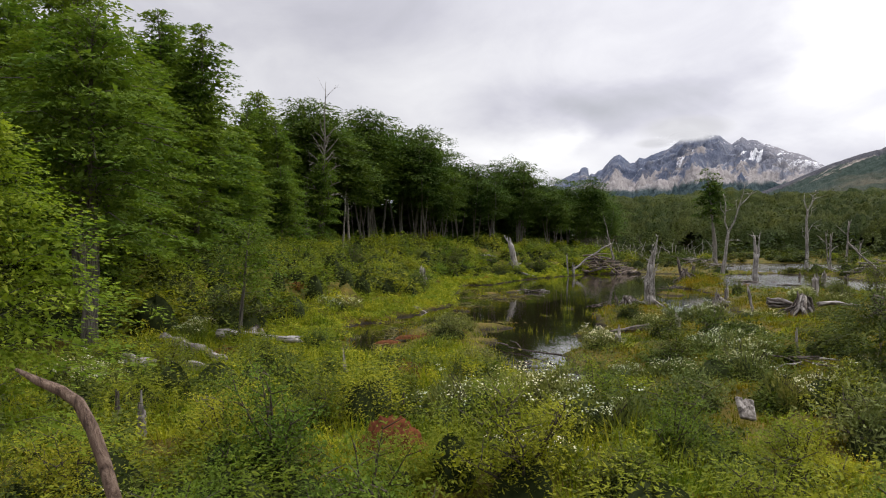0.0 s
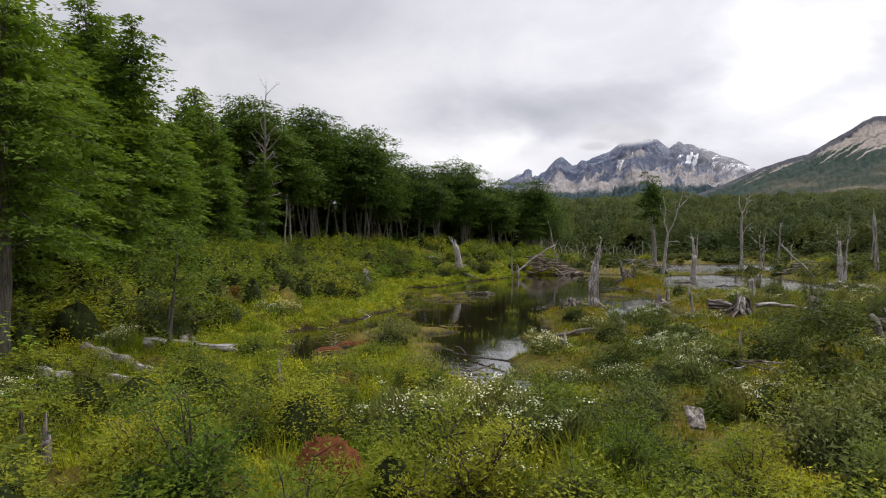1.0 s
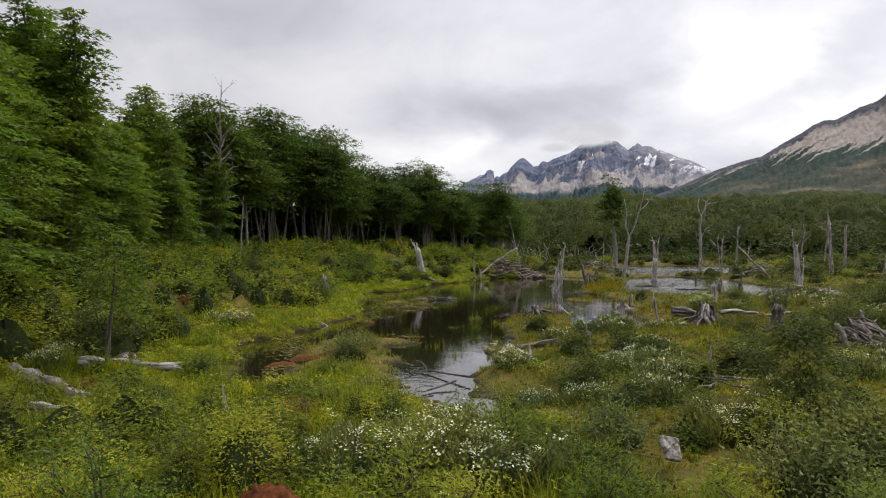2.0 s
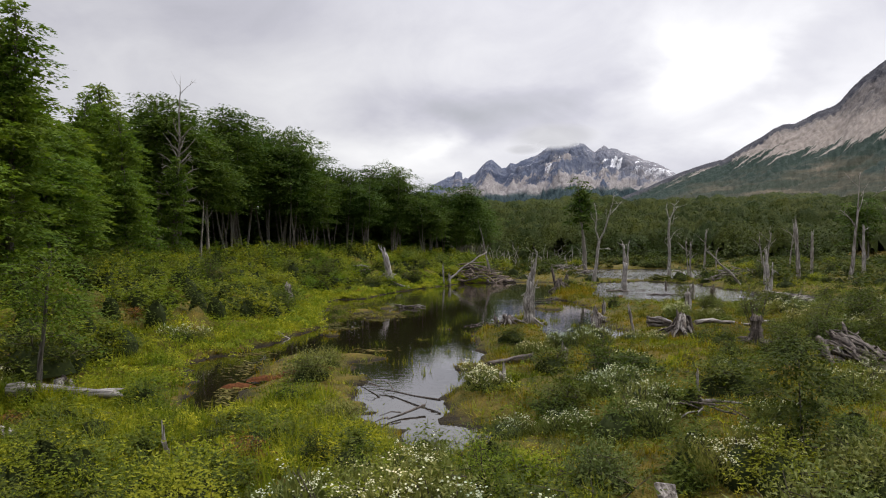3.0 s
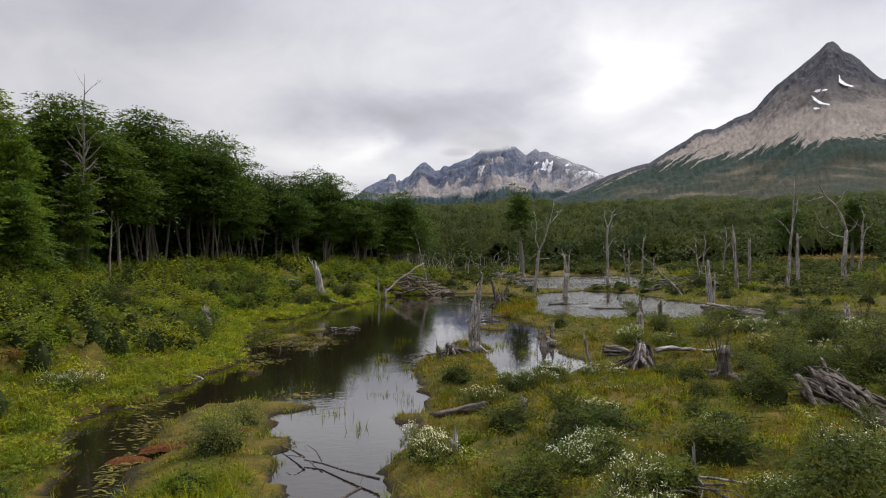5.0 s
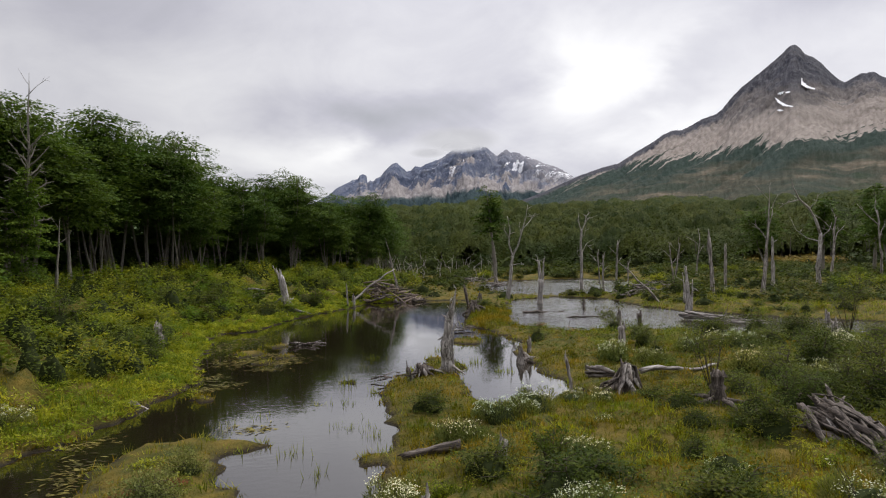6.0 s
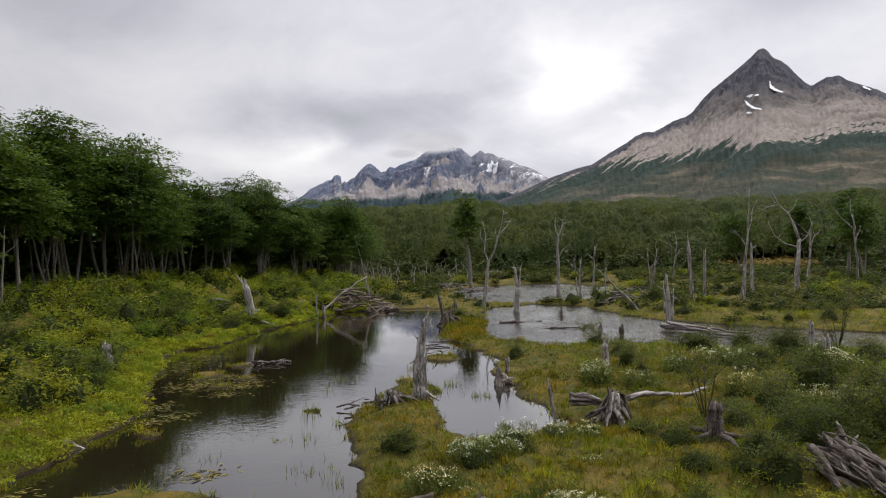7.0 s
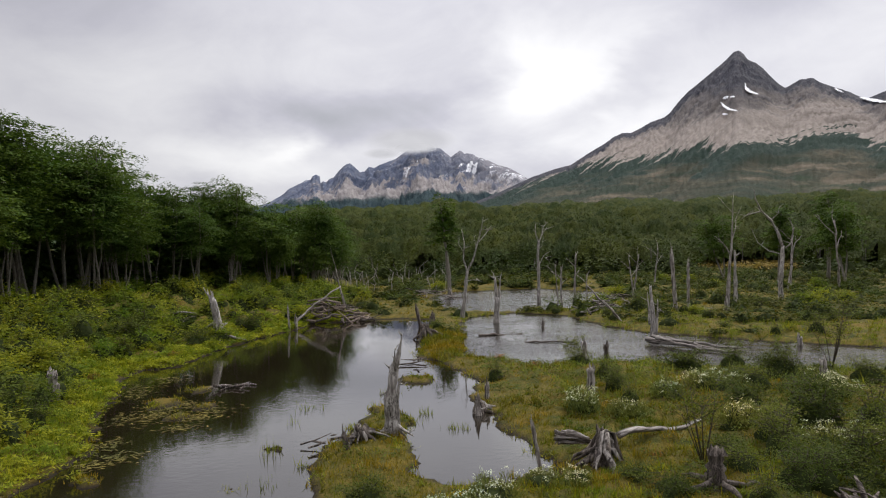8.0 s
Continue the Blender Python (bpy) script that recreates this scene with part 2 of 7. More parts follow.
def ground_material():
    m, nt, p, out = nodes_of("bog_ground")
    v = position(nt)
    n1, n2, n3 = tex_noise(nt, v, 0.32, 5), tex_noise(nt, v, 2.2, 5, 0.6), tex_noise(nt, v, 14.0, 4, 0.65)
    moss = ramp_of(nt, n2, (0.3, (0.026, 0.038, 0.006)), (0.5, (0.076, 0.066, 0.010)), (0.72, (0.150, 0.104, 0.017)))
    straw = ramp_of(nt, n3, (0.3, (0.065, 0.046, 0.010)), (0.7, (0.18, 0.128, 0.026)))
    col = mixed(nt, ramp_of(nt, n1, (0.48, (0, 0, 0)), (0.70, (0.7, 0.7, 0.7))), moss, straw)
    # wet peat just above and below the water line
    sep = nt.nodes.new("ShaderNodeSeparateXYZ")
    nt.links.new(v, sep.inputs[0])
    edge = math_of(nt, "MULTIPLY_ADD", n3, 0.10)
    edge.node.inputs[2].default_value = -0.05
    h = math_of(nt, "ADD", sep.outputs["Z"], edge)
    wet = nt.nodes.new("ShaderNodeMapRange")
    wet.inputs[1].default_value, wet.inputs[2].default_value = 0.02, 0.10
    nt.links.new(h, wet.inputs[0])
    col = mixed(nt, wet.outputs[0], (0.022, 0.017, 0.010), col)
    # far hillsides are wooded, seen from here as dark green
    far = nt.nodes.new("ShaderNodeMapRange")
    far.inputs[1].default_value, far.inputs[2].default_value = 170, 240
    nt.links.new(sep.outputs["Y"], far.inputs[0])
    wood = ramp_of(nt, tex_noise(nt, v, 0.06, 6), (0.35, (0.016, 0.032, 0.010)), (0.65, (0.040, 0.062, 0.016)))
    col = mixed(nt, far.outputs[0], col, wood)
    nt.links.new(col, p.inputs["Base Color"])
    p.inputs["Roughness"].default_value = 0.95
    p.inputs["Specular IOR Level"].default_value = 0.15
    bump_of(nt, p, n3, 1.0, 0.08)
    return m


def water_material(name, ripple, rough):
    m, nt, p, out = nodes_of(name)
    p.inputs["Base Color"].default_value = (0.012, 0.009, 0.005, 1)
    p.inputs["Roughness"].default_value = rough
    p.inputs["IOR"].default_value = 1.5
    p.inputs["Coat Weight"].default_value, p.inputs["Coat IOR"].default_value, p.inputs["Coat Roughness"].default_value = 0.48, 1.6, rough
    v = position(nt, False, (1.0, 1.7, 1.0))
    gust = ramp_of(nt, tex_noise(nt, position(nt), 0.16, 3), (0.4, (0.25, 0.25, 0.25)), (0.62, (1, 1, 1)))
    r = math_of(nt, "ADD", math_of(nt, "MULTIPLY", tex_noise(nt, v, 3.2, 3, 0.5), gust), tex_noise(nt, position(nt), 0.5, 2))
    bump_of(nt, p, r, ripple, 0.03)
    nt.links.new(p.inputs["Normal"].links[0].from_socket, p.inputs["Coat Normal"])
    return m


M_OPENWATER = water_material("breezy_water", 2.0, 0.12)
M_GROUND, M_WATER = ground_material(), water_material("peat_water", 0.14, 0.025)


# ---------------------------------------------------------------- mesh helpers
def mk_mesh(name, verts, faces, material, smooth=False):
    """A mesh from an array of places and a list of index arrays, each of faces with the same number of corners."""
    me = bpy.data.meshes.new(name)
    verts = np.asarray(verts, np.float32)
    faces = [np.asarray(f, np.int32) for f in faces if len(f)]
    loops = np.concatenate([f.ravel() for f in faces])
    sizes = np.concatenate([np.full(len(f), f.shape[1], np.int32) for f in faces])
    me.vertices.add(len(verts)); me.vertices.foreach_set("co", verts.ravel())
    me.loops.add(len(loops)); me.loops.foreach_set("vertex_index", loops)
    me.polygons.add(len(sizes))
    me.polygons.foreach_set("loop_start", (np.cumsum(sizes) - sizes).astype(np.int32))
    if smooth:
        me.polygons.foreach_set("use_smooth", np.ones(len(sizes), bool))
    me.update(calc_edges=True)
    me.materials.append(material)
    return me


class Geo:
    """Collects tubes and leaves into one mesh."""

    def __init__(self):
        self.v, self.q, self.t, self.n = [], [], [], 0

    def put(self, verts, quads=None, tris=None):
        verts = np.asarray(verts, float)
        if quads is not None and len(quads):
            self.q.append(np.asarray(quads) + self.n)
        if tris is not None and len(tris):
            self.t.append(np.asarray(tris) + self.n)
        self.v.append(verts)
        self.n += len(verts)

    def tube(self, pts, radii, sides=7, rng=None, rough=0.0, jag=0.0):
        """A tapered limb along pts; rough flutes its surface, jag splinters its far end."""
        pts = np.asarray(pts, float)
        radii = np.broadcast_to(radii, len(pts)).astype(float)
        k = len(pts)
        tan = np.gradient(pts, axis=0)
        tan /= np.linalg.norm(tan, axis=1, keepdims=True) + 1e-9
        ref = np.array([1.0, 0, 0]) if abs(tan[0][0]) < 0.8 else np.array([0, 1.0, 0])
        a = np.cross(tan, ref); a /= np.linalg.norm(a, axis=1, keepdims=True) + 1e-9
        b = np.cross(tan, a)
        th = np.linspace(0, 2 * np.pi, sides, endpoint=False)
        r = np.repeat(radii[:, None], sides, 1)
        if rng is not None and rough:
            flute = 1 + rough * rng.normal(size=sides)
            r = r * flute[None] * (1 + 0.4 * rough * rng.normal(size=(k, sides)))
        ring = pts[:, None] + r[..., None] * (np.cos(th)[None, :, None] * a[:, None] + np.sin(th)[None, :, None] * b[:, None])
        if rng is not None and jag:
            ring[-1] += tan[-1] * rng.uniform(-1, 1, sides)[:, None] * jag
        i = np.arange(k - 1)[:, None] * sides
        j = np.arange(sides)[None]
        j2 = (j + 1) % sides
        quads = np.stack([i + j, i + j2, i + sides + j2, i + sides + j], -1).reshape(-1, 4)
        if sides <= 5:
            self.put(ring.reshape(-1, 3), quads)
            return
        cap0 = len(pts) * sides
        verts = np.concatenate([ring.reshape(-1, 3), pts[:1], pts[-1:] - tan[-1:] * jag])
        jj = np.arange(sides)
        tris = np.concatenate([np.stack([np.full(sides, cap0), (jj + 1) % sides, jj], -1),
                               np.stack([np.full(sides, cap0 + 1), (k - 1) * sides + jj, (k - 1) * sides + (jj + 1) % sides], -1)])
        self.put(verts, quads, tris)

    def leaves(self, p, d, nrm, length, width, fold=0.12):
        """Leaves or leafy twigs: a lozenge from p along d, lying across nrm, folded a little along its rib."""
        d = d / (np.linalg.norm(d, axis=1, keepdims=True) + 1e-9)
        s = np.cross(d, nrm); s /= np.linalg.norm(s, axis=1, keepdims=True) + 1e-9
        up = np.cross(s, d)
        length, width = np.broadcast_to(length, len(p))[:, None], np.broadcast_to(width, len(p))[:, None]
        mid = p + d * length * 0.5
        verts = np.stack([p, mid + s * width * 0.5 - up * width * fold, p + d * length - up * length * 0.08, mid - s * width * 0.5 - up * width * fold], 1)
        self.put(verts.reshape(-1, 3), np.arange(len(p) * 4).reshape(-1, 4))

    def twigs(self, p, d, nrm, length, width):
        """Smaller than leaves(): one pointed blade each."""
        d = d / (np.linalg.norm(d, axis=1, keepdims=True) + 1e-9)
        s = np.cross(d, nrm); s /= np.linalg.norm(s, axis=1, keepdims=True) + 1e-9
        length, width = np.broadcast_to(length, len(p))[:, None], np.broadcast_to(width, len(p))[:, None]
        verts = np.stack([p - s * width * 0.5, p + s * width * 0.5, p + d * length], 1)
        self.put(verts.reshape(-1, 3), None, np.arange(len(p) * 3).reshape(-1, 3))

    def mesh(self, name, material, smooth=False):
        return mk_mesh(name, np.concatenate(self.v), [np.concatenate(x) for x in (self.q, self.t) if x], material, smooth)


def unit(v):
    return v / (np.linalg.norm(v, axis=-1, keepdims=True) + 1e-9)


def part(name, data, parent, label=""):
    """One mesh object under a thing or a part."""
    ob = new(name, data)
    ob.parent = parent
    return tagged(ob, label)


def thing(name, label, category, m=None, group="", kind=""):
    ob = new(name)
    ob.empty_display_size = 0.2
    if m is not None:
        ob.matrix_basis = m
    return tagged(ob, label, category, group, kind)


# ---------------------------------------------------------------- the lie of the land
POND_WEST = [(1.5, 15.1), (0.85, 16.5), (0.3, 17.7), (0.25, 19.4), (0.1, 21.0), (0.0, 22.4), (-0.3, 23.9), (0.6, 24.5),
             (0.0, 25.1), (-1.0, 25.5), (-2.2, 25.1), (-2.6, 24.2), (-2.6, 22.5), (-2.6, 20.5), (-2.4, 18.0), (-3.3, 18.3),
             (-3.6, 20.5), (-4.2, 22.3), (-4.8, 24.2), (-3.6, 25.9), (-2.9, 28.6), (-2.2, 30.5), (-1.8, 32.3), (-2.0, 33.9),
             (-2.3, 37.0), (-2.2, 41.0), (-2.6, 45.0), (-0.4, 46.5), (0.8, 50.5), (2.2, 53.2), (4.6, 56.7), (7.3, 61.6),
             (10.8, 62.6), (13.8, 62.4), (16.2, 61.0)]
POND_EAST = [(14.6, 57.5), (12.6, 52.0), (11.4, 47.5), (10.4, 45.0), (11.2, 42.4), (11.3, 38.1), (10.0, 35.5), (9.7, 32.3),
             (9.6, 30.0), (9.5, 28.0), (9.3, 26.6), (7.6, 26.6), (6.4, 26.8), (6.3, 28.1), (6.5, 30.0), (6.9, 31.5),
             (7.4, 33.5), (7.0, 35.1), (6.4, 34.9), (5.5, 32.9), (4.7, 31.2), (4.0, 30.4), (3.7, 28.2), (3.5, 26.9),
             (3.5, 24.3), (3.2, 23.0), (2.8, 21.4), (2.05, 19.8), (1.55, 18.6), (1.8, 17.2), (2.35, 15.8)]
POND_TWO = [(12.7, 43.6), (15.0, 40.4), (17.7, 39.8), (20.1, 39.2), (21.1, 36.8), (24.3, 35.2), (27.0, 33.5), (34.0, 30.0),
            (44.0, 24.0), (47.0, 30.0), (32.3, 38.3), (29.7, 41.4), (27.2, 44.9), (25.2, 48.6), (25.0, 53.5), (25.6, 59.0),
            (22.8, 62.3), (18.8, 61.0), (16.6, 57.0), (15.4, 52.0), (13.6, 47.0)]
POND_THREE = [(21.0, 80.0), (18.9, 65.8), (22.6, 63.4), (26.8, 62.4), (33.7, 66.8), (40.3, 78.7), (36.8, 88.9), (26.0, 88.0)]
ISLETS = [(9.0, 39.0, 0.75), (3.0, 22.8, 0.45), (0.2, 36.2, 0.5), (-0.4, 38.2, 0.7), (0.9, 37.0, 0.4), (2.2, 28.4, 0.22), (-1.4, 30.0, 0.3),
          (0.6, 40.2, 0.4), (3.0, 31.2, 0.18)]


def signed(poly, x, y):
    """Distance to a polygon's edge, negative inside it."""
    p = np.asarray(poly, float)
    best = np.full(x.shape, 1e9)
    inside = np.zeros(x.shape, bool)
    for (ax, ay), (bx, by) in zip(p, np.roll(p, -1, 0)):
        ex, ey = bx - ax, by - ay
        t = np.clip(((x - ax) * ex + (y - ay) * ey) / (ex * ex + ey * ey), 0, 1)
        best = np.minimum(best, (x - ax - t * ex) ** 2 + (y - ay - t * ey) ** 2)
        cross = (ay > y) != (by > y)
        inside ^= cross & (x < ex * (y - ay) / (ey if ey else 1e-9) + ax)
    return np.where(inside, -1, 1) * np.sqrt(best)


def waves(x, y, scale, seed):
    """A cheap smooth noise of about -1 to 1."""
    r = np.random.RandomState(seed)
    out = np.zeros(np.shape(x))
    for k in range(7):
        a, f, ph = r.uniform(0, 6.28), r.uniform(0.6, 2.1) / scale, r.uniform(0, 6.28)
        out = out + np.sin((x * math.cos(a) + y * math.sin(a)) * f * 6.28 + ph + 1.5 * np.sin((x * math.sin(a) - y * math.cos(a)) * f * 4 + ph * 2))
    return out / 4.2


def shore(x, y):
    """Distance from the water, negative in it."""
    x, y = np.asarray(x, float), np.asarray(y, float)
    wob = 0.30 * waves(x, y, 1.9, 3) + 0.14 * waves(x, y, 0.6, 5)
    d = np.minimum.reduce([signed(POND_WEST + POND_EAST, x, y), signed(POND_TWO, x, y), signed(POND_THREE, x, y)])
    for ix, iy, r in ISLETS:
        d = np.maximum(d, r - np.hypot(x - ix, (y - iy) * 0.8))
    return d + wob * np.clip(1.5 - np.abs(d) / 3, 0.2, 1)


BANK_Y = (-50, 12, 20, 30, 45, 55, 62, 75, 100, 140, 300)
BANK_X = (-14, -7, -5.5, -3.0, -2.5, 2.5, 8.5, 14, 20, 22, 10)


def height(x, y):
    x, y = np.asarray(x, float), np.asarray(y, float)
    d = shore(x, y)
    land = 0.17 * (1 - np.exp(-np.maximum(d, 0) / 0.5)) + np.clip(d / 2.5, 0, 1) * (0.10 + 0.12 * waves(x, y, 3.2, 11) + 0.16 * np.maximum(0, waves(x, y, 1.5, 12)) + 0.07 * waves(x, y, 0.8, 13))
    bed = -0.6 * (1 - np.exp(np.minimum(d, 0) / 0.8))
    z = np.where(d > 0, land, bed)
    left = np.interp(y, BANK_Y, BANK_X) - x
    t = np.clip((left - 0.5) / 13, 0, 1)
    z = z + np.where(d > 0, 1.7 * t * t * (3 - 2 * t) + 0.03 * np.clip(left - 13, 0, 300), 0)
    hum = np.clip((left - 0.8) / 3, 0, 1) * np.clip((100 - y) / 15, 0, 1) * np.clip((d - 0.8) / 2, 0, 1)
    z = z + hum * (0.45 * np.maximum(0, waves(x, y, 3.4, 33)) + 0.30 * np.maximum(0, waves(x, y, 1.7, 34)))
    r = np.hypot(x - 2, y - 12)
    ahead = np.clip((y - 60) / 60, 0, 1)
    z = z + ahead * (0.052 * np.clip(r - 130, 0, 800) + 0.018 * np.clip(r - 930, 0, 4000)) + np.clip((r - 120) / 300, 0, 1) * (2.5 + np.clip((r - 200) / 100, 0, 3) * 1.6) * waves(x, y, 150, 21)
    right = np.clip((x - 18) / 25, 0, 1) * np.clip(d / 4, 0, 1)
    return z + 0.35 * right


def ground_at(x, y):
    return float(height(np.array([x]), np.array([y]))[0])


def graded(stops):
    """Grid lines with a step for each stretch: (start, step), ..., end."""
    out = []
    for (a, s), (b, _) in zip(stops, stops[1:]):
        n = max(1, round((b - a) / s))
        out += list(np.linspace(a, b, n, endpoint=False))
    return np.array(out + [stops[-1][0]])


def grid_faces(nx, ny):
    i, j = np.meshgrid(np.arange(nx - 1), np.arange(ny - 1), indexing="ij")
    a = (i * ny + j).ravel()
    return np.stack([a, a + ny, a + ny + 1, a + 1], -1)


gx = graded([(-4900, 1400), (-700, 180), (-160, 22), (-50, 3), (-20, 0.7), (-8, 0.30), (14, 0.42), (30, 0.9), (60, 5), (180, 30), (600, 160), (1400, 600), (4900, 1)])
gy = graded([(-4900, 1400), (-700, 180), (-160, 30), (-10, 1.2), (4, 0.32), (44, 0.5), (66, 1.0), (100, 6), (220, 25), (620, 120), (1400, 500), (4900, 1)])
X, Y = np.meshgrid(gx, gy, indexing="ij")
Zg = height(X, Y)
ground = new("ground", mk_mesh("ground", np.stack([X, Y, Zg], -1).reshape(-1, 3), [grid_faces(len(gx), len(gy))], M_GROUND, True))
tagged(ground, "boggy green and straw coloured moss ground with peat banks", "ground", kind="structure")

# the sheltered pond, and the open ponds that the breeze ruffles, part along the spit between them
SPIT = [(12.0, 12), (12.0, 43.5), (13.4, 50), (16.2, 61), (17.0, 66), (17.0, 95)]
for name, label, mat, far_x in (("water_1", "still dark peaty beaver pond mirroring trees and sky", M_WATER, -9), ("water_2", "open pale pond ruffled by the breeze", M_OPENWATER, 52)):
    wv = [(x, y, 0) for x, y in SPIT] + [(far_x, y, 0) for x, y in SPIT]
    n = len(SPIT)
    q = [[k, k + 1, n + k + 1, n + k] if far_x < 0 else [k + 1, k, n + k, n + k + 1] for k in range(n - 1)]
    tagged(new(name, mk_mesh(name, wv, [q], mat)), label, "pond water", kind="structure")


# ---------------------------------------------------------------- mountains
def scree_rock():
    """The near peak: dark summit rock over talus, a pale scree apron combed into tongues, a dark belt of scrub wood, tawny heath and the woods at its foot."""
    m, nt, p, out = nodes_of("scree_slopes")
    v = position(nt)
    at, zone = nt.nodes.new("ShaderNodeAttribute"), nt.nodes.new("ShaderNodeAttribute")
    at.attribute_name, zone.attribute_name = "slope_run", "zone"
    zs = nt.nodes.new("ShaderNodeSeparateXYZ")
    nt.links.new(zone.outputs["Vector"], zs.inputs[0])
    above, crest = zs.outputs["X"], zs.outputs["Y"]
    comb, combfine = tex_noise(nt, at.outputs["Vector"], 0.30, 4, 0.6), tex_noise(nt, at.outputs["Vector"], 1.15, 4, 0.6)
    mid, fine, big = tex_noise(nt, v, 0.012, 8, 0.68, 0.4), tex_noise(nt, v, 0.05, 6, 0.7), tex_noise(nt, v, 0.0034, 5, 0.6)
    heath = tex_noise(nt, position(nt, False, (0.35, 0.35, 2.2)), 0.011, 6, 0.62, 0.4)

    def centred(n, k):
        return math_of(nt, "MULTIPLY", math_of(nt, "SUBTRACT", n, 0.5), k)

    def smooth(value, a, b):
        r = nt.nodes.new("ShaderNodeMapRange")
        r.interpolation_type = "SMOOTHSTEP"
        r.inputs[1].default_value, r.inputs[2].default_value = a, b
        nt.links.new(value, r.inputs[0])
        return r.outputs[0]

    def plus(*xs):
        t = xs[0]
        for x in xs[1:]:
            t = math_of(nt, "ADD", t, x)
        return t

    woods = ramp_of(nt, fine, (0.35, (0.016, 0.030, 0.014)), (0.65, (0.034, 0.052, 0.022)))
    belt = ramp_of(nt, fine, (0.3, (0.012, 0.024, 0.020)), (0.7, (0.024, 0.040, 0.030)))
    tawny = ramp_of(nt, heath, (0.40, (0.026, 0.036, 0.024)), (0.50, (0.046, 0.046, 0.031)), (0.58, (0.084, 0.072, 0.050)), (0.67, (0.140, 0.116, 0.084)))
    scree = ramp_of(nt, plus(math_of(nt, "MULTIPLY", combfine, 0.6), math_of(nt, "MULTIPLY", fine, 0.4)), (0.36, (0.150, 0.128, 0.112)), (0.62, (0.290, 0.252, 0.222)))
    talus = ramp_of(nt, mid, (0.36, (0.085, 0.076, 0.073)), (0.64, (0.165, 0.146, 0.135)))
    stone = ramp_of(nt, plus(math_of(nt, "MULTIPLY", mid, 0.6), math_of(nt, "MULTIPLY", combfine, 0.4)), (0.38, (0.022, 0.024, 0.035)), (0.52, (0.050, 0.050, 0.060)), (0.66, (0.098, 0.092, 0.096)))
    up = plus(above, centred(comb, 150), centred(combfine, 130), centred(mid, 30))
    low = plus(above, centred(big, 150), centred(heath, 120))
    col = mixed(nt, smooth(low, -178, -140), woods, tawny)
    col = mixed(nt, smooth(low, -78, -46), col, belt)
    col = mixed(nt, smooth(up, -5, 7), col, scree)
    col = mixed(nt, smooth(plus(above, centred(big, 120), centred(comb, 120)), 85, 135), col, talus)
    col = mixed(nt, math_of(nt, "MULTIPLY", smooth(combfine, 0.52, 0.60), smooth(above, 40, 110)), col, mixed(nt, 0.55, col, stone))
    rocky = math_of(nt, "MAXIMUM", smooth(plus(above, centred(big, 130), centred(mid, 200)), 165, 240), smooth(plus(crest, centred(mid, 0.10)), 0.085, 0.045))
    col = mixed(nt, rocky, col, stone)
    nt.links.new(col, p.inputs["Base Color"])
    p.inputs["Roughness"].default_value = 0.95
    p.inputs["Specular IOR Level"].default_value = 0.1
    bump_of(nt, p, plus(mid, math_of(nt, "MULTIPLY", fine, 0.5), math_of(nt, "MULTIPLY", combfine, 0.25)), 0.8, 12.0)
    return m


def ridged(a, r, seed, octaves=5):
    """Ridged noise over azimuth and distance, for spurs and gullies that run down a slope."""
    out, amp, f = np.zeros(a.shape), 1.0, 1.0
    for k in range(octaves):
        n = waves(a * f, r * f, 1.0, seed + k)
        out += amp * (1 - np.abs(n) * 1.6)
        amp, f = amp * 0.5, f * 2.1
    return out / 1.9


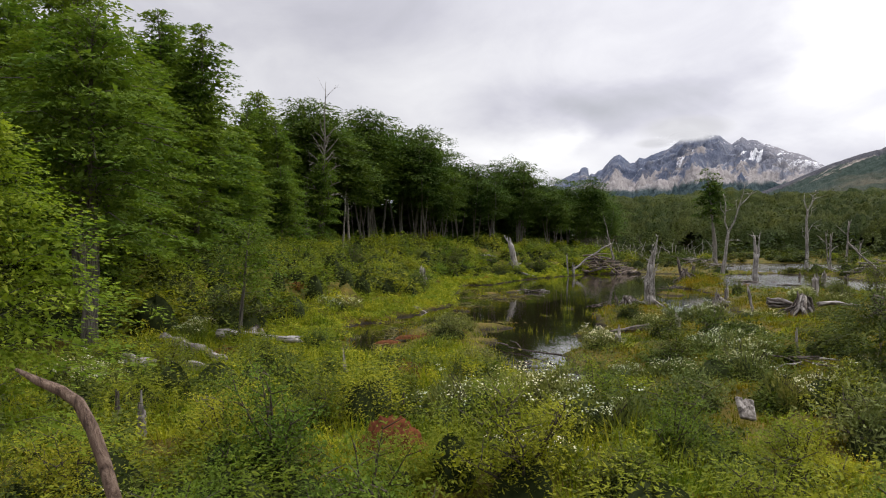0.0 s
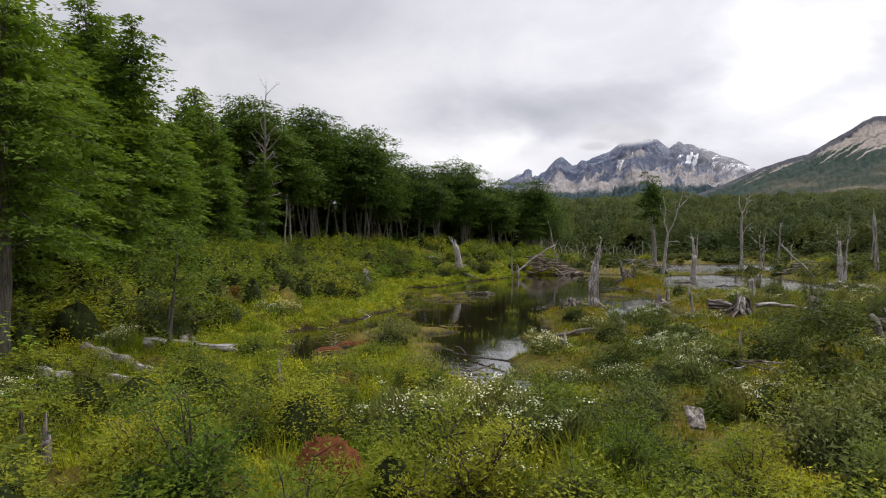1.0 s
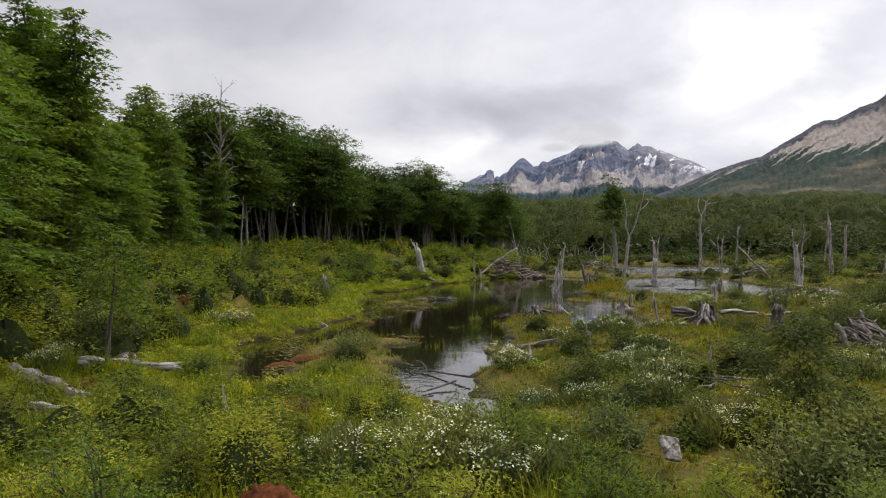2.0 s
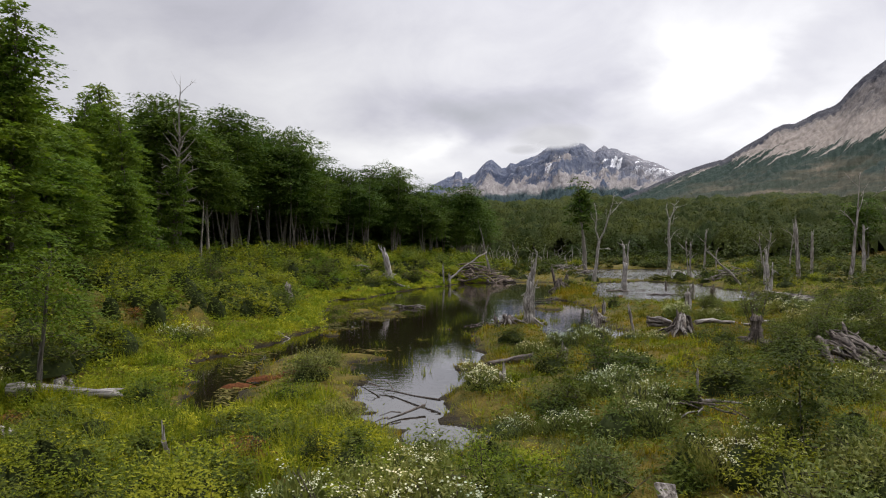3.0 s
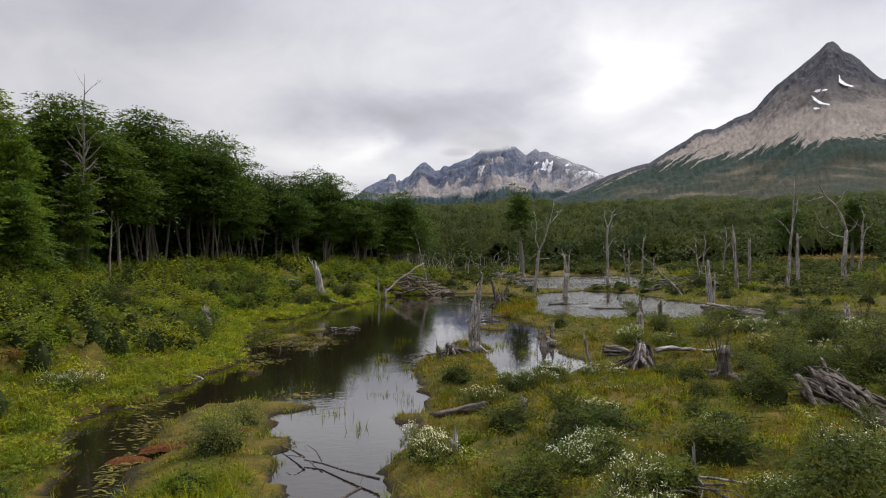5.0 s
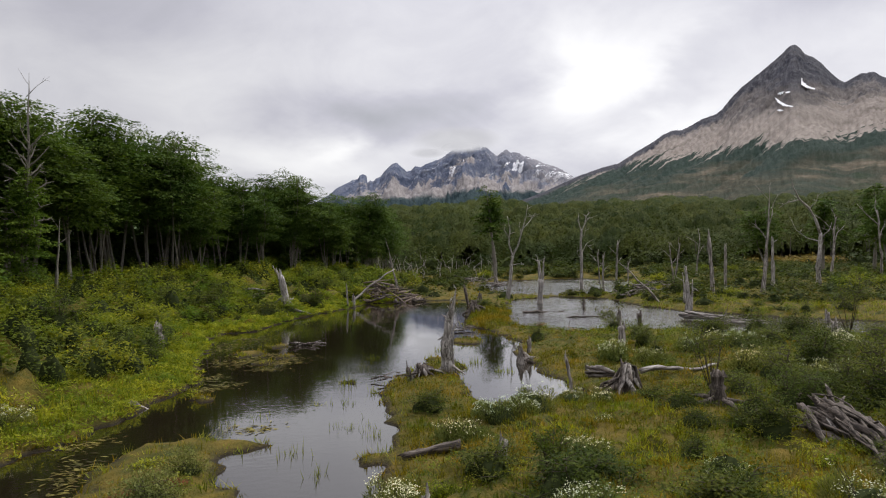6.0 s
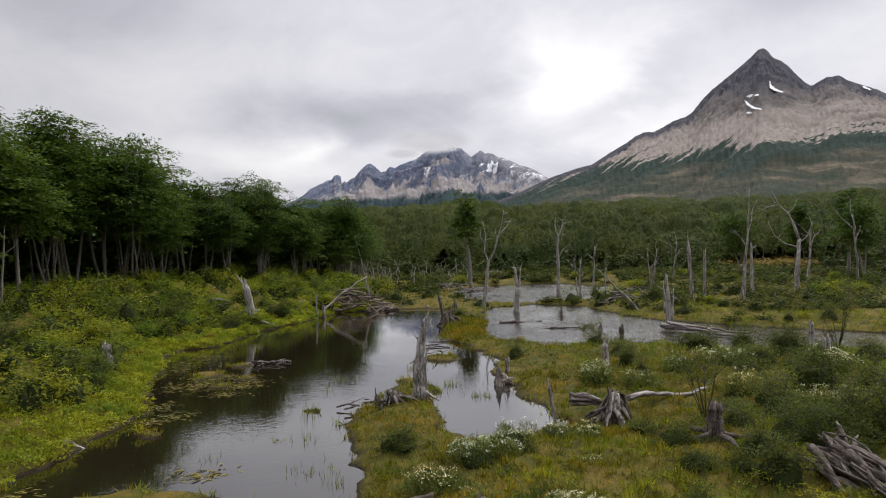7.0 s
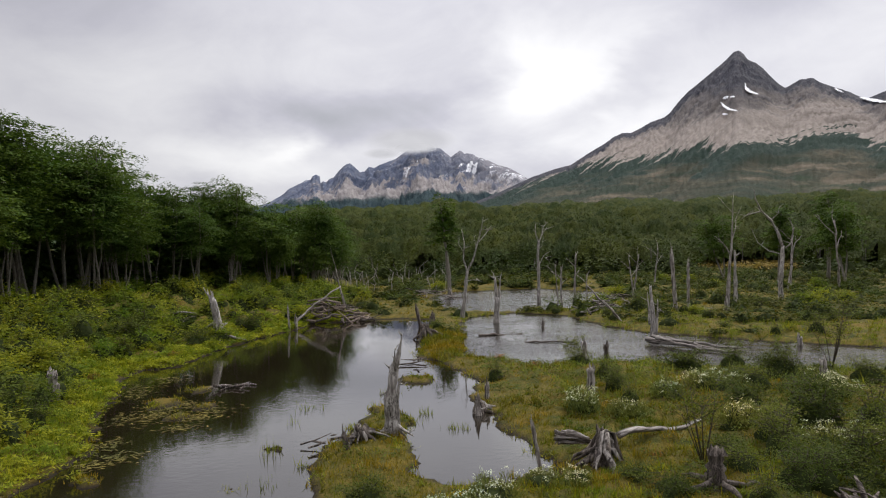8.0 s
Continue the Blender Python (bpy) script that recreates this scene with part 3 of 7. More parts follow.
def mountain(name, label, ridge, reach, foot, craggy, az_range, steps, seed, material, rough, power, skew):
    """A massif round its crest line; ridge: (azimuth, elevation) of its summits and saddles; reach: its distance at azimuths 15 and 42."""
    ridge = np.array(ridge)
    az = np.linspace(*az_range, steps[0])
    s = np.concatenate([np.linspace(1, 0.25, steps[1] // 2, endpoint=False), np.linspace(0.25, 0.0, steps[1] // 2), [-0.08, -0.2, -0.5]])
    A, S = np.meshgrid(az, s, indexing="ij")
    el = np.interp(A, ridge[:, 0], ridge[:, 1])
    rr = np.interp(A, (15, 42), reach)
    top = rr * np.tan(np.radians(el))
    R = rr - S * (rr - foot)
    prof = np.where(S >= 0, np.abs(1 - S) ** power, np.maximum(0, 1 + S * 1.6))
    gully = ridged(A * 0.16 + (S * 5.0 if craggy > 1 else S * 3.2), R / (2400 if craggy > 1 else 900), seed)
    crag = ridged(A * 0.9 + (R / 420 if craggy < 1 else 0), R / 300, seed + 20, 5)
    edge = np.clip(S / (0.06 if craggy > 1 else 0.16), 0.0, 1)
    Z = top * prof + rough * (gully - 0.4) * np.clip(top / 500, 0.2, 1.6) * np.clip(prof * 3, 0, 1) * np.clip(S * 5, 0, 1) * 1.0
    Z += rough * (0.30 if craggy > 1 else 0.11) * (crag - 0.45) * np.clip(prof * 2.5, 0, 1) * np.clip(top / 500, 0.1, 1.3) * ((0.12 if craggy > 1 else 0.25) + 0.75 * edge) * (1 + craggy * np.clip(1 - S / 0.35, 0, 1))
    Z = np.where(S >= 0.995, -20, Z)
    ar = np.radians(A)
    V = np.stack([2 + R * np.sin(ar), 12 + R * np.cos(ar), 5 + Z], -1)
    me = mk_mesh(name, V.reshape(-1, 3), [grid_faces(len(az), len(s))], material, True)
    run = me.attributes.new("slope_run", "FLOAT_VECTOR", "POINT")
    run.data.foreach_set("vector", np.stack([A * 2.2 + S * skew, S * 3.0, 0 * A], -1).astype(np.float32).ravel())
    wood_line = np.interp(A, [q[0] for q in TREE_LINE], [q[1] for q in TREE_LINE])
    zone = me.attributes.new("zone", "FLOAT_VECTOR", "POINT")
    zone.data.foreach_set("vector", np.stack([Z - R * np.tan(np.radians(wood_line)), S, 0 * A], -1).astype(np.float32).ravel())
    ob = new(name, me)
    tagged(ob, label, "mountain", kind="structure")
    return ob, V


def far_rock():
    """Grey crags tinted blue as distance haze that break up into pale scree fans, old snow on the eastern shoulder,
    woods in the same haze tint at the foot.
    """
    m, nt, p, out = nodes_of("hazy_crags")
    v = position(nt)
    sep = nt.nodes.new("ShaderNodeSeparateXYZ")
    nt.links.new(v, sep.inputs[0])
    at = nt.nodes.new("ShaderNodeAttribute")
    at.attribute_name = "slope_run"
    run = nt.nodes.new("ShaderNodeSeparateXYZ")
    nt.links.new(at.outputs["Vector"], run.inputs[0])
    down = math_of(nt, "DIVIDE", run.outputs["Y"], 3.0)
    streak = tex_noise(nt, at.outputs["Vector"], 0.42, 7, 0.66, 1.2)
    mid, fine, big = tex_noise(nt, v, 0.011, 8, 0.68, 0.4), tex_noise(nt, v, 0.03, 6, 0.7), tex_noise(nt, v, 0.0028, 4, 0.55)

    def centred(n, k):
        return math_of(nt, "MULTIPLY", math_of(nt, "SUBTRACT", n, 0.5), k)

    def smooth(value, a, b):
        r = nt.nodes.new("ShaderNodeMapRange")
        r.interpolation_type = "SMOOTHSTEP"
        r.inputs[1].default_value, r.inputs[2].default_value = a, b
        nt.links.new(value, r.inputs[0])
        return r.outputs[0]

    # the blue in these rock colours is painted haze
    crag = ramp_of(nt, mid, (0.34, (0.058, 0.074, 0.118)), (0.5, (0.105, 0.120, 0.165)), (0.66, (0.175, 0.180, 0.210)))
    scree = ramp_of(nt, fine, (0.3, (0.185, 0.168, 0.165)), (0.7, (0.340, 0.315, 0.305)))
    heights = math_of(nt, "ADD", math_of(nt, "ADD", down, centred(streak, 0.65)), math_of(nt, "ADD", centred(mid, 1.0), centred(big, 0.9)))
    col = mixed(nt, smooth(heights, 0.24, 0.40), crag, scree)
    east = smooth(sep.outputs["X"], 1050, 1650)
    col = mixed(nt, math_of(nt, "MULTIPLY", east, 0.5), col, scree)
    white = smooth(math_of(nt, "ADD", math_of(nt, "ADD", streak, centred(fine, 0.5)), math_of(nt, "MULTIPLY", east, 0.10)), 0.655, 0.70)
    lofty = smooth(sep.outputs["Z"], 330, 470)
    col = mixed(nt, math_of(nt, "MULTIPLY", white, lofty), col, (0.74, 0.75, 0.78))
    # woods with blue raised above green, again painted haze
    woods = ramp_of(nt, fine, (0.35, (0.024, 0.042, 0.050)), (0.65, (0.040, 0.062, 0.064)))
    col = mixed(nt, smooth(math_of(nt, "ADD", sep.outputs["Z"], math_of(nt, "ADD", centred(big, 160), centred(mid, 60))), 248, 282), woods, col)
    nt.links.new(col, p.inputs["Base Color"])
    p.inputs["Roughness"].default_value = 0.95
    p.inputs["Specular IOR Level"].default_value = 0.1
    bump_of(nt, p, math_of(nt, "ADD", mid, math_of(nt, "MULTIPLY", streak, 0.4)), 1.0, 26.0)
    return m


M_ROCK_NEAR = scree_rock()
M_ROCK_FAR = far_rock()

RIDGE_NEAR = [(14, 1.4), (18.35, 3.28), (21.18, 4.29), (22.59, 4.91), (23.99, 5.51), (25.84, 6.1), (27.22, 6.41), (28.59, 7.26), (29.95, 8.0), (30.62, 8.46), (31.29, 8.73), (32.08, 8.73),
              (32.82, 9.08), (33.48, 9.43), (34.56, 9.75), (34.99, 10.06), (35.63, 10.87), (36.48, 11.65), (37.74, 12.54), (38.97, 13.48), (39.7, 14.13), (40.06, 14.17), (40.41, 13.84), (40.64, 13.45),
              (41.14, 13.19), (41.72, 12.67), (42.28, 11.96), (42.77, 11.41), (43.14, 11.13), (43.59, 11.32), (44.16, 11.61), (44.71, 11.62), (45.0, 11.62), (45.43, 11.25), (46.32, 10.79), (47.19, 10.4),
              (47.88, 9.96), (48.39, 9.78), (48.9, 9.95), (49.5, 10.18), (55, 8.5), (66, 6.0)]
RIDGE_FAR = [(-8, 1.6), (0.88, 3.17), (2.56, 3.8), (3.55, 4.39), (4.01, 4.84), (4.69, 5.16), (5.37, 5.53), (5.82, 5.62), (5.97, 5.94), (6.29, 5.98), (6.56, 5.85), (6.59, 5.3),
              (6.82, 5.48), (7.05, 5.39), (7.28, 5.66), (7.65, 5.75), (8.12, 6.35), (8.59, 6.76), (8.96, 6.94), (9.42, 6.62), (9.78, 6.25), (10.2, 6.25), (10.53, 6.61), (11.0, 6.56),
              (11.47, 6.79), (12.79, 7.24), (13.5, 7.79), (14.21, 8.15), (15.15, 8.36), (15.99, 8.12), (16.46, 8.11), (16.83, 7.74), (17.39, 7.35), (18.1, 7.85), (18.52, 7.61), (18.99, 7.6),
              (19.46, 7.35), (20.06, 7.15), (20.76, 6.86), (21.22, 6.61), (21.92, 6.41), (22.61, 6.11), (23.76, 5.34), (24.44, 4.76), (28, 3.2), (33, 2.0)]
# height of the upper edge of the woods along the near slope
TREE_LINE = [(14, 2.0), (20, 4.2), (24.5, 5.6), (27.22, 6.18), (29.03, 6.43), (31.25, 6.59), (33.44, 6.88), (35.57, 7.19), (37.65, 7.36), (39.67, 7.35), (41.64, 7.61), (43.54, 7.74), (44.65, 7.89), (46.45, 7.87), (47.5, 7.61), (48.85, 6.57), (55, 6.5)]
mountain("mountain_far", "distant grey craggy massif with snow streaks under low cloud", RIDGE_FAR, (4400, 4400), 2400, 0.7, (-8, 33), (560, 90), 40, M_ROCK_FAR, 95, 1.35, 28.0)
NEAR_MTN, NEAR_V = mountain("mountain_near", "sharp dark rock peak above pale scree and wooded slopes", RIDGE_NEAR, (2700, 3400), 1250, 1.6, (14, 64), (620, 92), 60, M_ROCK_NEAR, 24, 1.5, 74.0)


def snow_field(line, width, seed):
    """A snow patch draped on the near mountain along a line of (azimuth, height) in degrees."""
    line = np.array(line)
    v1, u = np.linspace(0, 1, 15), np.linspace(-1, 1, 9)
    k = np.linspace(0, 1, len(line))
    la, le = np.interp(v1, k, line[:, 0]), np.interp(v1, k, line[:, 1])
    ta, te = np.gradient(la), np.gradient(le)
    tn = np.hypot(ta, te)
    half = width * (0.25 + 0.75 * np.sin(np.pi * np.clip(v1, 0.04, 0.96))) * (1 + 0.25 * waves(v1 * 3, v1, 1.0, seed))
    P = np.zeros((15, 9, 3))
    for i in range(15):
        for j in range(9):
            az, el = la[i] - te[i] / tn[i] * half[i] * u[j], le[i] + ta[i] / tn[i] * half[i] * u[j]
            col = NEAR_V[int(round((az - 14) / 50 * (NEAR_V.shape[0] - 1)))]
            ang = np.degrees(np.arctan2(col[:, 2] - 5, np.hypot(col[:, 0] - 2, col[:, 1] - 12)))
            n = int(np.argmax(ang)) + 1
            P[i, j] = [np.interp(el, np.maximum.accumulate(ang[:n]), col[:n, c]) for c in range(3)]
    P += np.array([-0.55, -0.7, 0.75]) * 8.0
    ob = new("snow_patch", mk_mesh("snow_patch", P.reshape(-1, 3), [grid_faces(15, 9)], M_SNOW, True))
    ob.parent = NEAR_MTN


M_SNOW = flat_material("old_snow", (0.66, 0.67, 0.70), (0.82, 0.83, 0.85), 0.05)
snow_field([(40.41, 11.68), (40.48, 11.26), (40.79, 10.98), (41.3, 10.76)], 0.10, 3)
snow_field([(38.68, 10.43), (38.91, 10.12), (39.23, 9.84), (39.87, 9.65)], 0.085, 4)
snow_field([(38.84, 10.67), (39.25, 10.8)], 0.07, 5)
snow_field([(39.36, 10.71), (39.72, 10.75)], 0.06, 6)
snow_field([(38.78, 9.5), (39.18, 9.46)], 0.07, 7)
snow_field([(46.35, 10.59), (46.84, 10.25)], 0.06, 8)
snow_field([(47.88, 9.77), (48.72, 9.47), (49.56, 9.25)], 0.1, 9)


# ---------------------------------------------------------------- trees
def lenga(seed, H, base, R, leaves, size, stems=1, layered=0.5, limbs=60, point=0.6, spray=0.30, girth=1.0):
    """Parts of one southern beech: leaning tapered trunks, limbs, and on them many flat fans of leaf in sloping tiers."""
    rng = np.random.RandomState(seed)
    trunks, boughs, crown = Geo(), [], Geo()
    pads = []
    for k in range(stems):
        lean = rng.normal(0, 0.04, 2) + (0 if stems == 1 else 1) * rng.normal(0, 0.09, 2)
        h = H * (1 if k == 0 else rng.uniform(0.78, 0.95))
        zs = np.linspace(-0.3, h, 9)
        wig = np.cumsum(rng.normal(0, 0.07, (9, 2)), 0) * (H / 12)
        wig -= wig[1]
        px = np.stack([lean[0] * zs + wig[:, 0] + 0.22 * k * math.cos(k * 2.4), lean[1] * zs + wig[:, 1] + 0.22 * k * math.sin(k * 2.4), zs], -1)
        r0 = 0.017 * girth * H * rng.uniform(0.8, 1.15) / (1 + 0.35 * (stems - 1))
        trunks.tube(px, r0 * np.array([1.35, 1.1, 0.95, 0.85, 0.72, 0.58, 0.42, 0.26, 0.06]), 7, rng, 0.06)
        n = int(limbs / stems) + 8
        for i in range(n):
            f = base + (0.985 - base) * ((i + rng.uniform(0, 0.9)) / n) ** 0.74
            c = np.array([np.interp(f * h, zs, px[:, j]) for j in range(3)])
            u = (f - base) / (1 - base)
            reach = R * (0.55 + 0.55 * math.sin(math.pi * min(1, u * 0.62 + 0.26))) * (1 - point * u ** 3.2) * rng.uniform(0.45, 1.2)
            a = i * 2.399 + rng.uniform(-0.5, 0.5)
            up = rng.uniform(0.05, 0.35) + 0.6 * u ** 2
            d = np.array([math.cos(a), math.sin(a), up])
            tip = c + d * reach
            midp = c + d * reach * 0.5 + np.array([0, 0, 0.05 * reach])
            tip[2] -= 0.20 * reach
            bough = Geo()
            bough.tube([c, midp, tip], [r0 * 0.24 * (1 - 0.6 * f), r0 * 0.13 * (1 - 0.6 * f), r0 * 0.04], 4)
            boughs.append(bough)
            side = np.array([-d[1], d[0], 0])
            for g, off in ((0.42, 0.0), (0.66, 0.22), (0.72, -0.22), (0.97, 0.0)):
                q = c + (midp - c) * g * 2 if g < 0.5 else midp + (tip - midp) * (g * 2 - 1)
                pads.append((q + side * off * reach + rng.normal(0, 0.04, 3) * reach, d, reach * spray * rng.uniform(0.75, 1.25) + 0.12))
    w = np.array([p[2] ** 2 for p in pads])
    cnt = np.maximum(6, (leaves * w / w.sum())).astype(int)
    for (q, d, pr), n in zip(pads, cnt):
        th, rr = rng.uniform(0, 6.28, n), np.sqrt(rng.uniform(0, 1, n))
        rr = rr * (1 + 0.28 * np.sin(3 * th + q[0] * 9) + 0.16 * np.sin(7 * th + q[1] * 9))
        tilt = -0.30 * (np.cos(th) * d[0] + np.sin(th) * d[1]) * rr * pr
        off = np.stack([np.cos(th) * rr * pr, np.sin(th) * rr * pr, tilt + rng.normal(0, layered * 0.15 * pr + 0.015, n) - 0.14 * pr * rr ** 2], -1)
        out = np.stack([np.cos(th) * 0.8 + d[0], np.sin(th) * 0.8 + d[1], rng.normal(-0.22, 0.18, n)], -1)
        out += rng.normal(0, 0.35, (n, 3)) * (1, 1, 0.3)
        nrm = np.stack([rng.normal(0, 0.42, n) + 0.35 * d[0], rng.normal(0, 0.42, n) + 0.35 * d[1], np.full(n, 0.9)], -1)
        deep = np.where(rng.rand(n) < 0.12, 1.6, 0.9) * size
        crown.twigs(q + off, unit(out), unit(nrm), deep * rng.uniform(0.6, 1.25, n), deep * rng.uniform(0.42, 0.74, n))
    # leaves of the shaded inside
    inner = np.array([p[0] for p in pads if p[0][2] < 0.86 * H for _ in range(5)])
    q = inner * (0.66, 0.66, 1) + rng.normal(0, 0.09 * R, inner.shape)
    crown.twigs(q, unit(rng.normal(0, 1, q.shape)), unit(rng.normal(0, 0.5, q.shape) + (0, 0, 1)), size * rng.uniform(1.0, 2.0, len(q)), size * rng.uniform(0.8, 1.5, len(q)))
    return trunks, boughs, crown


def tree_kind(seed, name, label, group, bark, leafmat, *args, **kw):
    trunks, boughs, crown = lenga(seed, *args, **kw)
    t = thing(name, label, "tree", None, group)
    part("trunk", trunks.mesh("trunk", bark, True), t)
    limbs = Geo()
    for g in boughs:
        limbs.put(np.concatenate(g.v), np.concatenate(g.q))
    tagged(part("branchwork", limbs.mesh("branchwork", bark), t), kind="stuff")
    part("crown", crown.mesh("crown", leafmat), t)
    return t


def planted(model, x, y, turn=0.0, scale=1.0, sink=0.05, taken=set()):
    """Puts a model, or a copy of it once it is used, on the ground."""
    m = pose(x, y, ground_at(x, y) - sink, 0, 0, turn)
    if model.name in taken:
        ob = copy_thing(model, m)
        ob.scale = (scale,) * 3
    else:
        taken.add(model.name)
        ob = model
        ob.matrix_basis = m
        ob.scale = (scale,) * 3
    return ob


FULL = [tree_kind(100 + k, "beech_tree", "tall green beech with flat tiered sprays at the wood's edge", "forest edge beeches", M_BARK, M_TREE,
                  h, 0.04, r, 12000, 0.205, layered=0.28, limbs=90, point=0.80) for k, (h, r) in enumerate([(11.5, 2.2), (10.2, 2.1), (12.6, 2.3), (9.4, 2.2)])]
LEGGY = [tree_kind(200 + k, "beech_tree", "dark green beech with bare pale lower trunks and a dense crown", "forest edge beeches", M_PALEBARK, M_TREE_DARK,
                   h, 0.45, r, 12500, 0.225, stems=st, layered=0.6, limbs=84, point=0.58, spray=0.34, girth=0.85) for k, (h, r, st) in enumerate([(11.0, 2.8, 3), (12.2, 2.9, 4), (10.4, 2.8, 2), (13.0, 3.0, 3)])]
BACK = [tree_kind(300 + k, "beech_tree", "tall beech deep in the dark wood", "beeches inside the wood", M_PALEBARK, M_TREE_DARK,
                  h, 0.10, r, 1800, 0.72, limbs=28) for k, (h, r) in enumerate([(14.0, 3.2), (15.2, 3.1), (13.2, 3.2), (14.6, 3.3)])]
FINE = [tree_kind(350 + k, "beech_tree", "leafy green beech with fine flat sprays near the path", "forest edge beeches", M_BARK, M_TREE,
                  h, 0.12, r, 18000, 0.145, layered=0.25, limbs=95, point=0.78, spray=0.26) for k, (h, r) in enumerate([(8.5, 2.1), (9.8, 2.3)])]
OPEN = [tree_kind(360, "beech_tree", "leafy green beech with a bare dark trunk near the path", "forest edge beeches", M_BARK, M_TREE,
                  9.0, 0.30, 2.2, 16000, 0.145, layered=0.25, limbs=80, point=0.78, spray=0.26, girth=1.2)]
DISTANT = [tree_kind(270 + k, "beech_tree", "far beech with a pale trunk and a dense crown", "forest edge beeches", M_PALEBARK, M_TREE_DARK,
                     h, 0.36, r, 6500, 0.28, stems=st, layered=0.7, limbs=42, point=0.6) for k, (h, r, st) in enumerate([(11.0, 2.7, 2), (12.2, 2.5, 1)])]
SPARSE = [tree_kind(290, "beech_tree", "old slim beech with bare trunk and small ragged crown", "", M_PALEBARK, M_TREE_DARK,
                    11.0, 0.55, 1.5, 3000, 0.24, stems=2, layered=1.0, limbs=30, point=0.4, girth=1.5)]
EDGE = [(-11.5, 20), (-12.5, 28), (-13.5, 36), (-14.2, 44), (-13.6, 52), (-10.9, 59), (-5.5, 66), (0, 72.5), (6, 77.5), (12.0, 85), (14.0, 96)]
rng = np.random.RandomState(7)


def along(line, step):
    p = np.array(line, float)
    seg = np.hypot(*np.diff(p, axis=0).T)
    s = np.concatenate([[0], np.cumsum(seg)])
    for d in np.arange(0, s[-1], step):
        x, y = np.interp(d, s, p[:, 0]), np.interp(d, s, p[:, 1])
        k = min(np.searchsorted(s, d, side="right") - 1, len(seg) - 1)
        yield x, y, *(p[k + 1] - p[k]) / seg[k]


CANOPY_Y = (14, 19, 22, 25, 27, 29.5, 32.5, 34.8, 36, 38, 42.4, 47, 50.5, 53, 56, 58, 62, 64, 66.8, 68, 70, 72.4, 75, 77, 78.8, 80, 82.5, 86, 96)
CANOPY_Z = (8.6, 9.4, 10.3, 11.1, 12.0, 12.9, 13.6, 13.0, 11.8, 11.5, 12.0, 13.0, 12.4, 13.6, 15.2, 14.2, 14.3, 14.6, 14.0, 12.0, 12.4, 12.5, 12.3, 11.5, 10.7, 10.1, 10.4, 10.0, 9.4)


def grown(model, x, y, top, rng):
    """Plants a tree so that its tip stands at height top."""
    tall = max(max(v[2] for v in p.bound_box) for p in model.children)
    return planted(model, x, y, rng.uniform(0, 360), (top - ground_at(x, y)) / tall)


for row, (off, step, models, lo, hi) in enumerate([(0, 2.5, None, 0.62, 0.94), (2.4, 2.5, None, 0.90, 1.04), (5.6, 3.0, BACK, 0.78, 0.89), (9.5, 3.3, BACK, 0.80, 0.90)]):
    for k, (x, y, tx, ty) in enumerate(along(EDGE, step)):
        top = float(np.interp(y + tx * 2, CANOPY_Y, CANOPY_Z))
        x, y = x - ty * off + rng.normal(0, 0.5), y + tx * off + rng.normal(0, 0.6)
        if row == 0 and y > 48 and k % 2:
            continue
        kinds = models or (FINE if y < 27 else FULL if y < 50 + rng.normal(0, 3) else LEGGY)
        grown(kinds[rng.randint(len(kinds))], x, y, top * rng.uniform(lo, hi), rng)
for x, y, top, kinds in [(-7.6, 69.5, 14.2, LEGGY), (-11.2, 62.5, 14.6, LEGGY), (-8.6, 16.4, 8.0, OPEN), (-10.2, 18.6, 9.6, OPEN), (24.4, 84.0, 11.4, SPARSE), (11.6, 91.0, 9.4, DISTANT), (62, 68, 9.4, DISTANT), (66.5, 64, 10, DISTANT),
                         (70, 60.5, 9.5, DISTANT), (60, 75, 9.4, DISTANT), (74, 66, 11, DISTANT), (56, 79, 8.6, DISTANT), (78, 58, 10.5, DISTANT), (83, 66, 11, DISTANT), (68, 76, 11, DISTANT), (88, 58, 11, DISTANT)]:
    grown(kinds[rng.randint(len(kinds))], x, y, top, rng)


# far woods over the valley and the foothills, past counting
from mathutils import kdtree


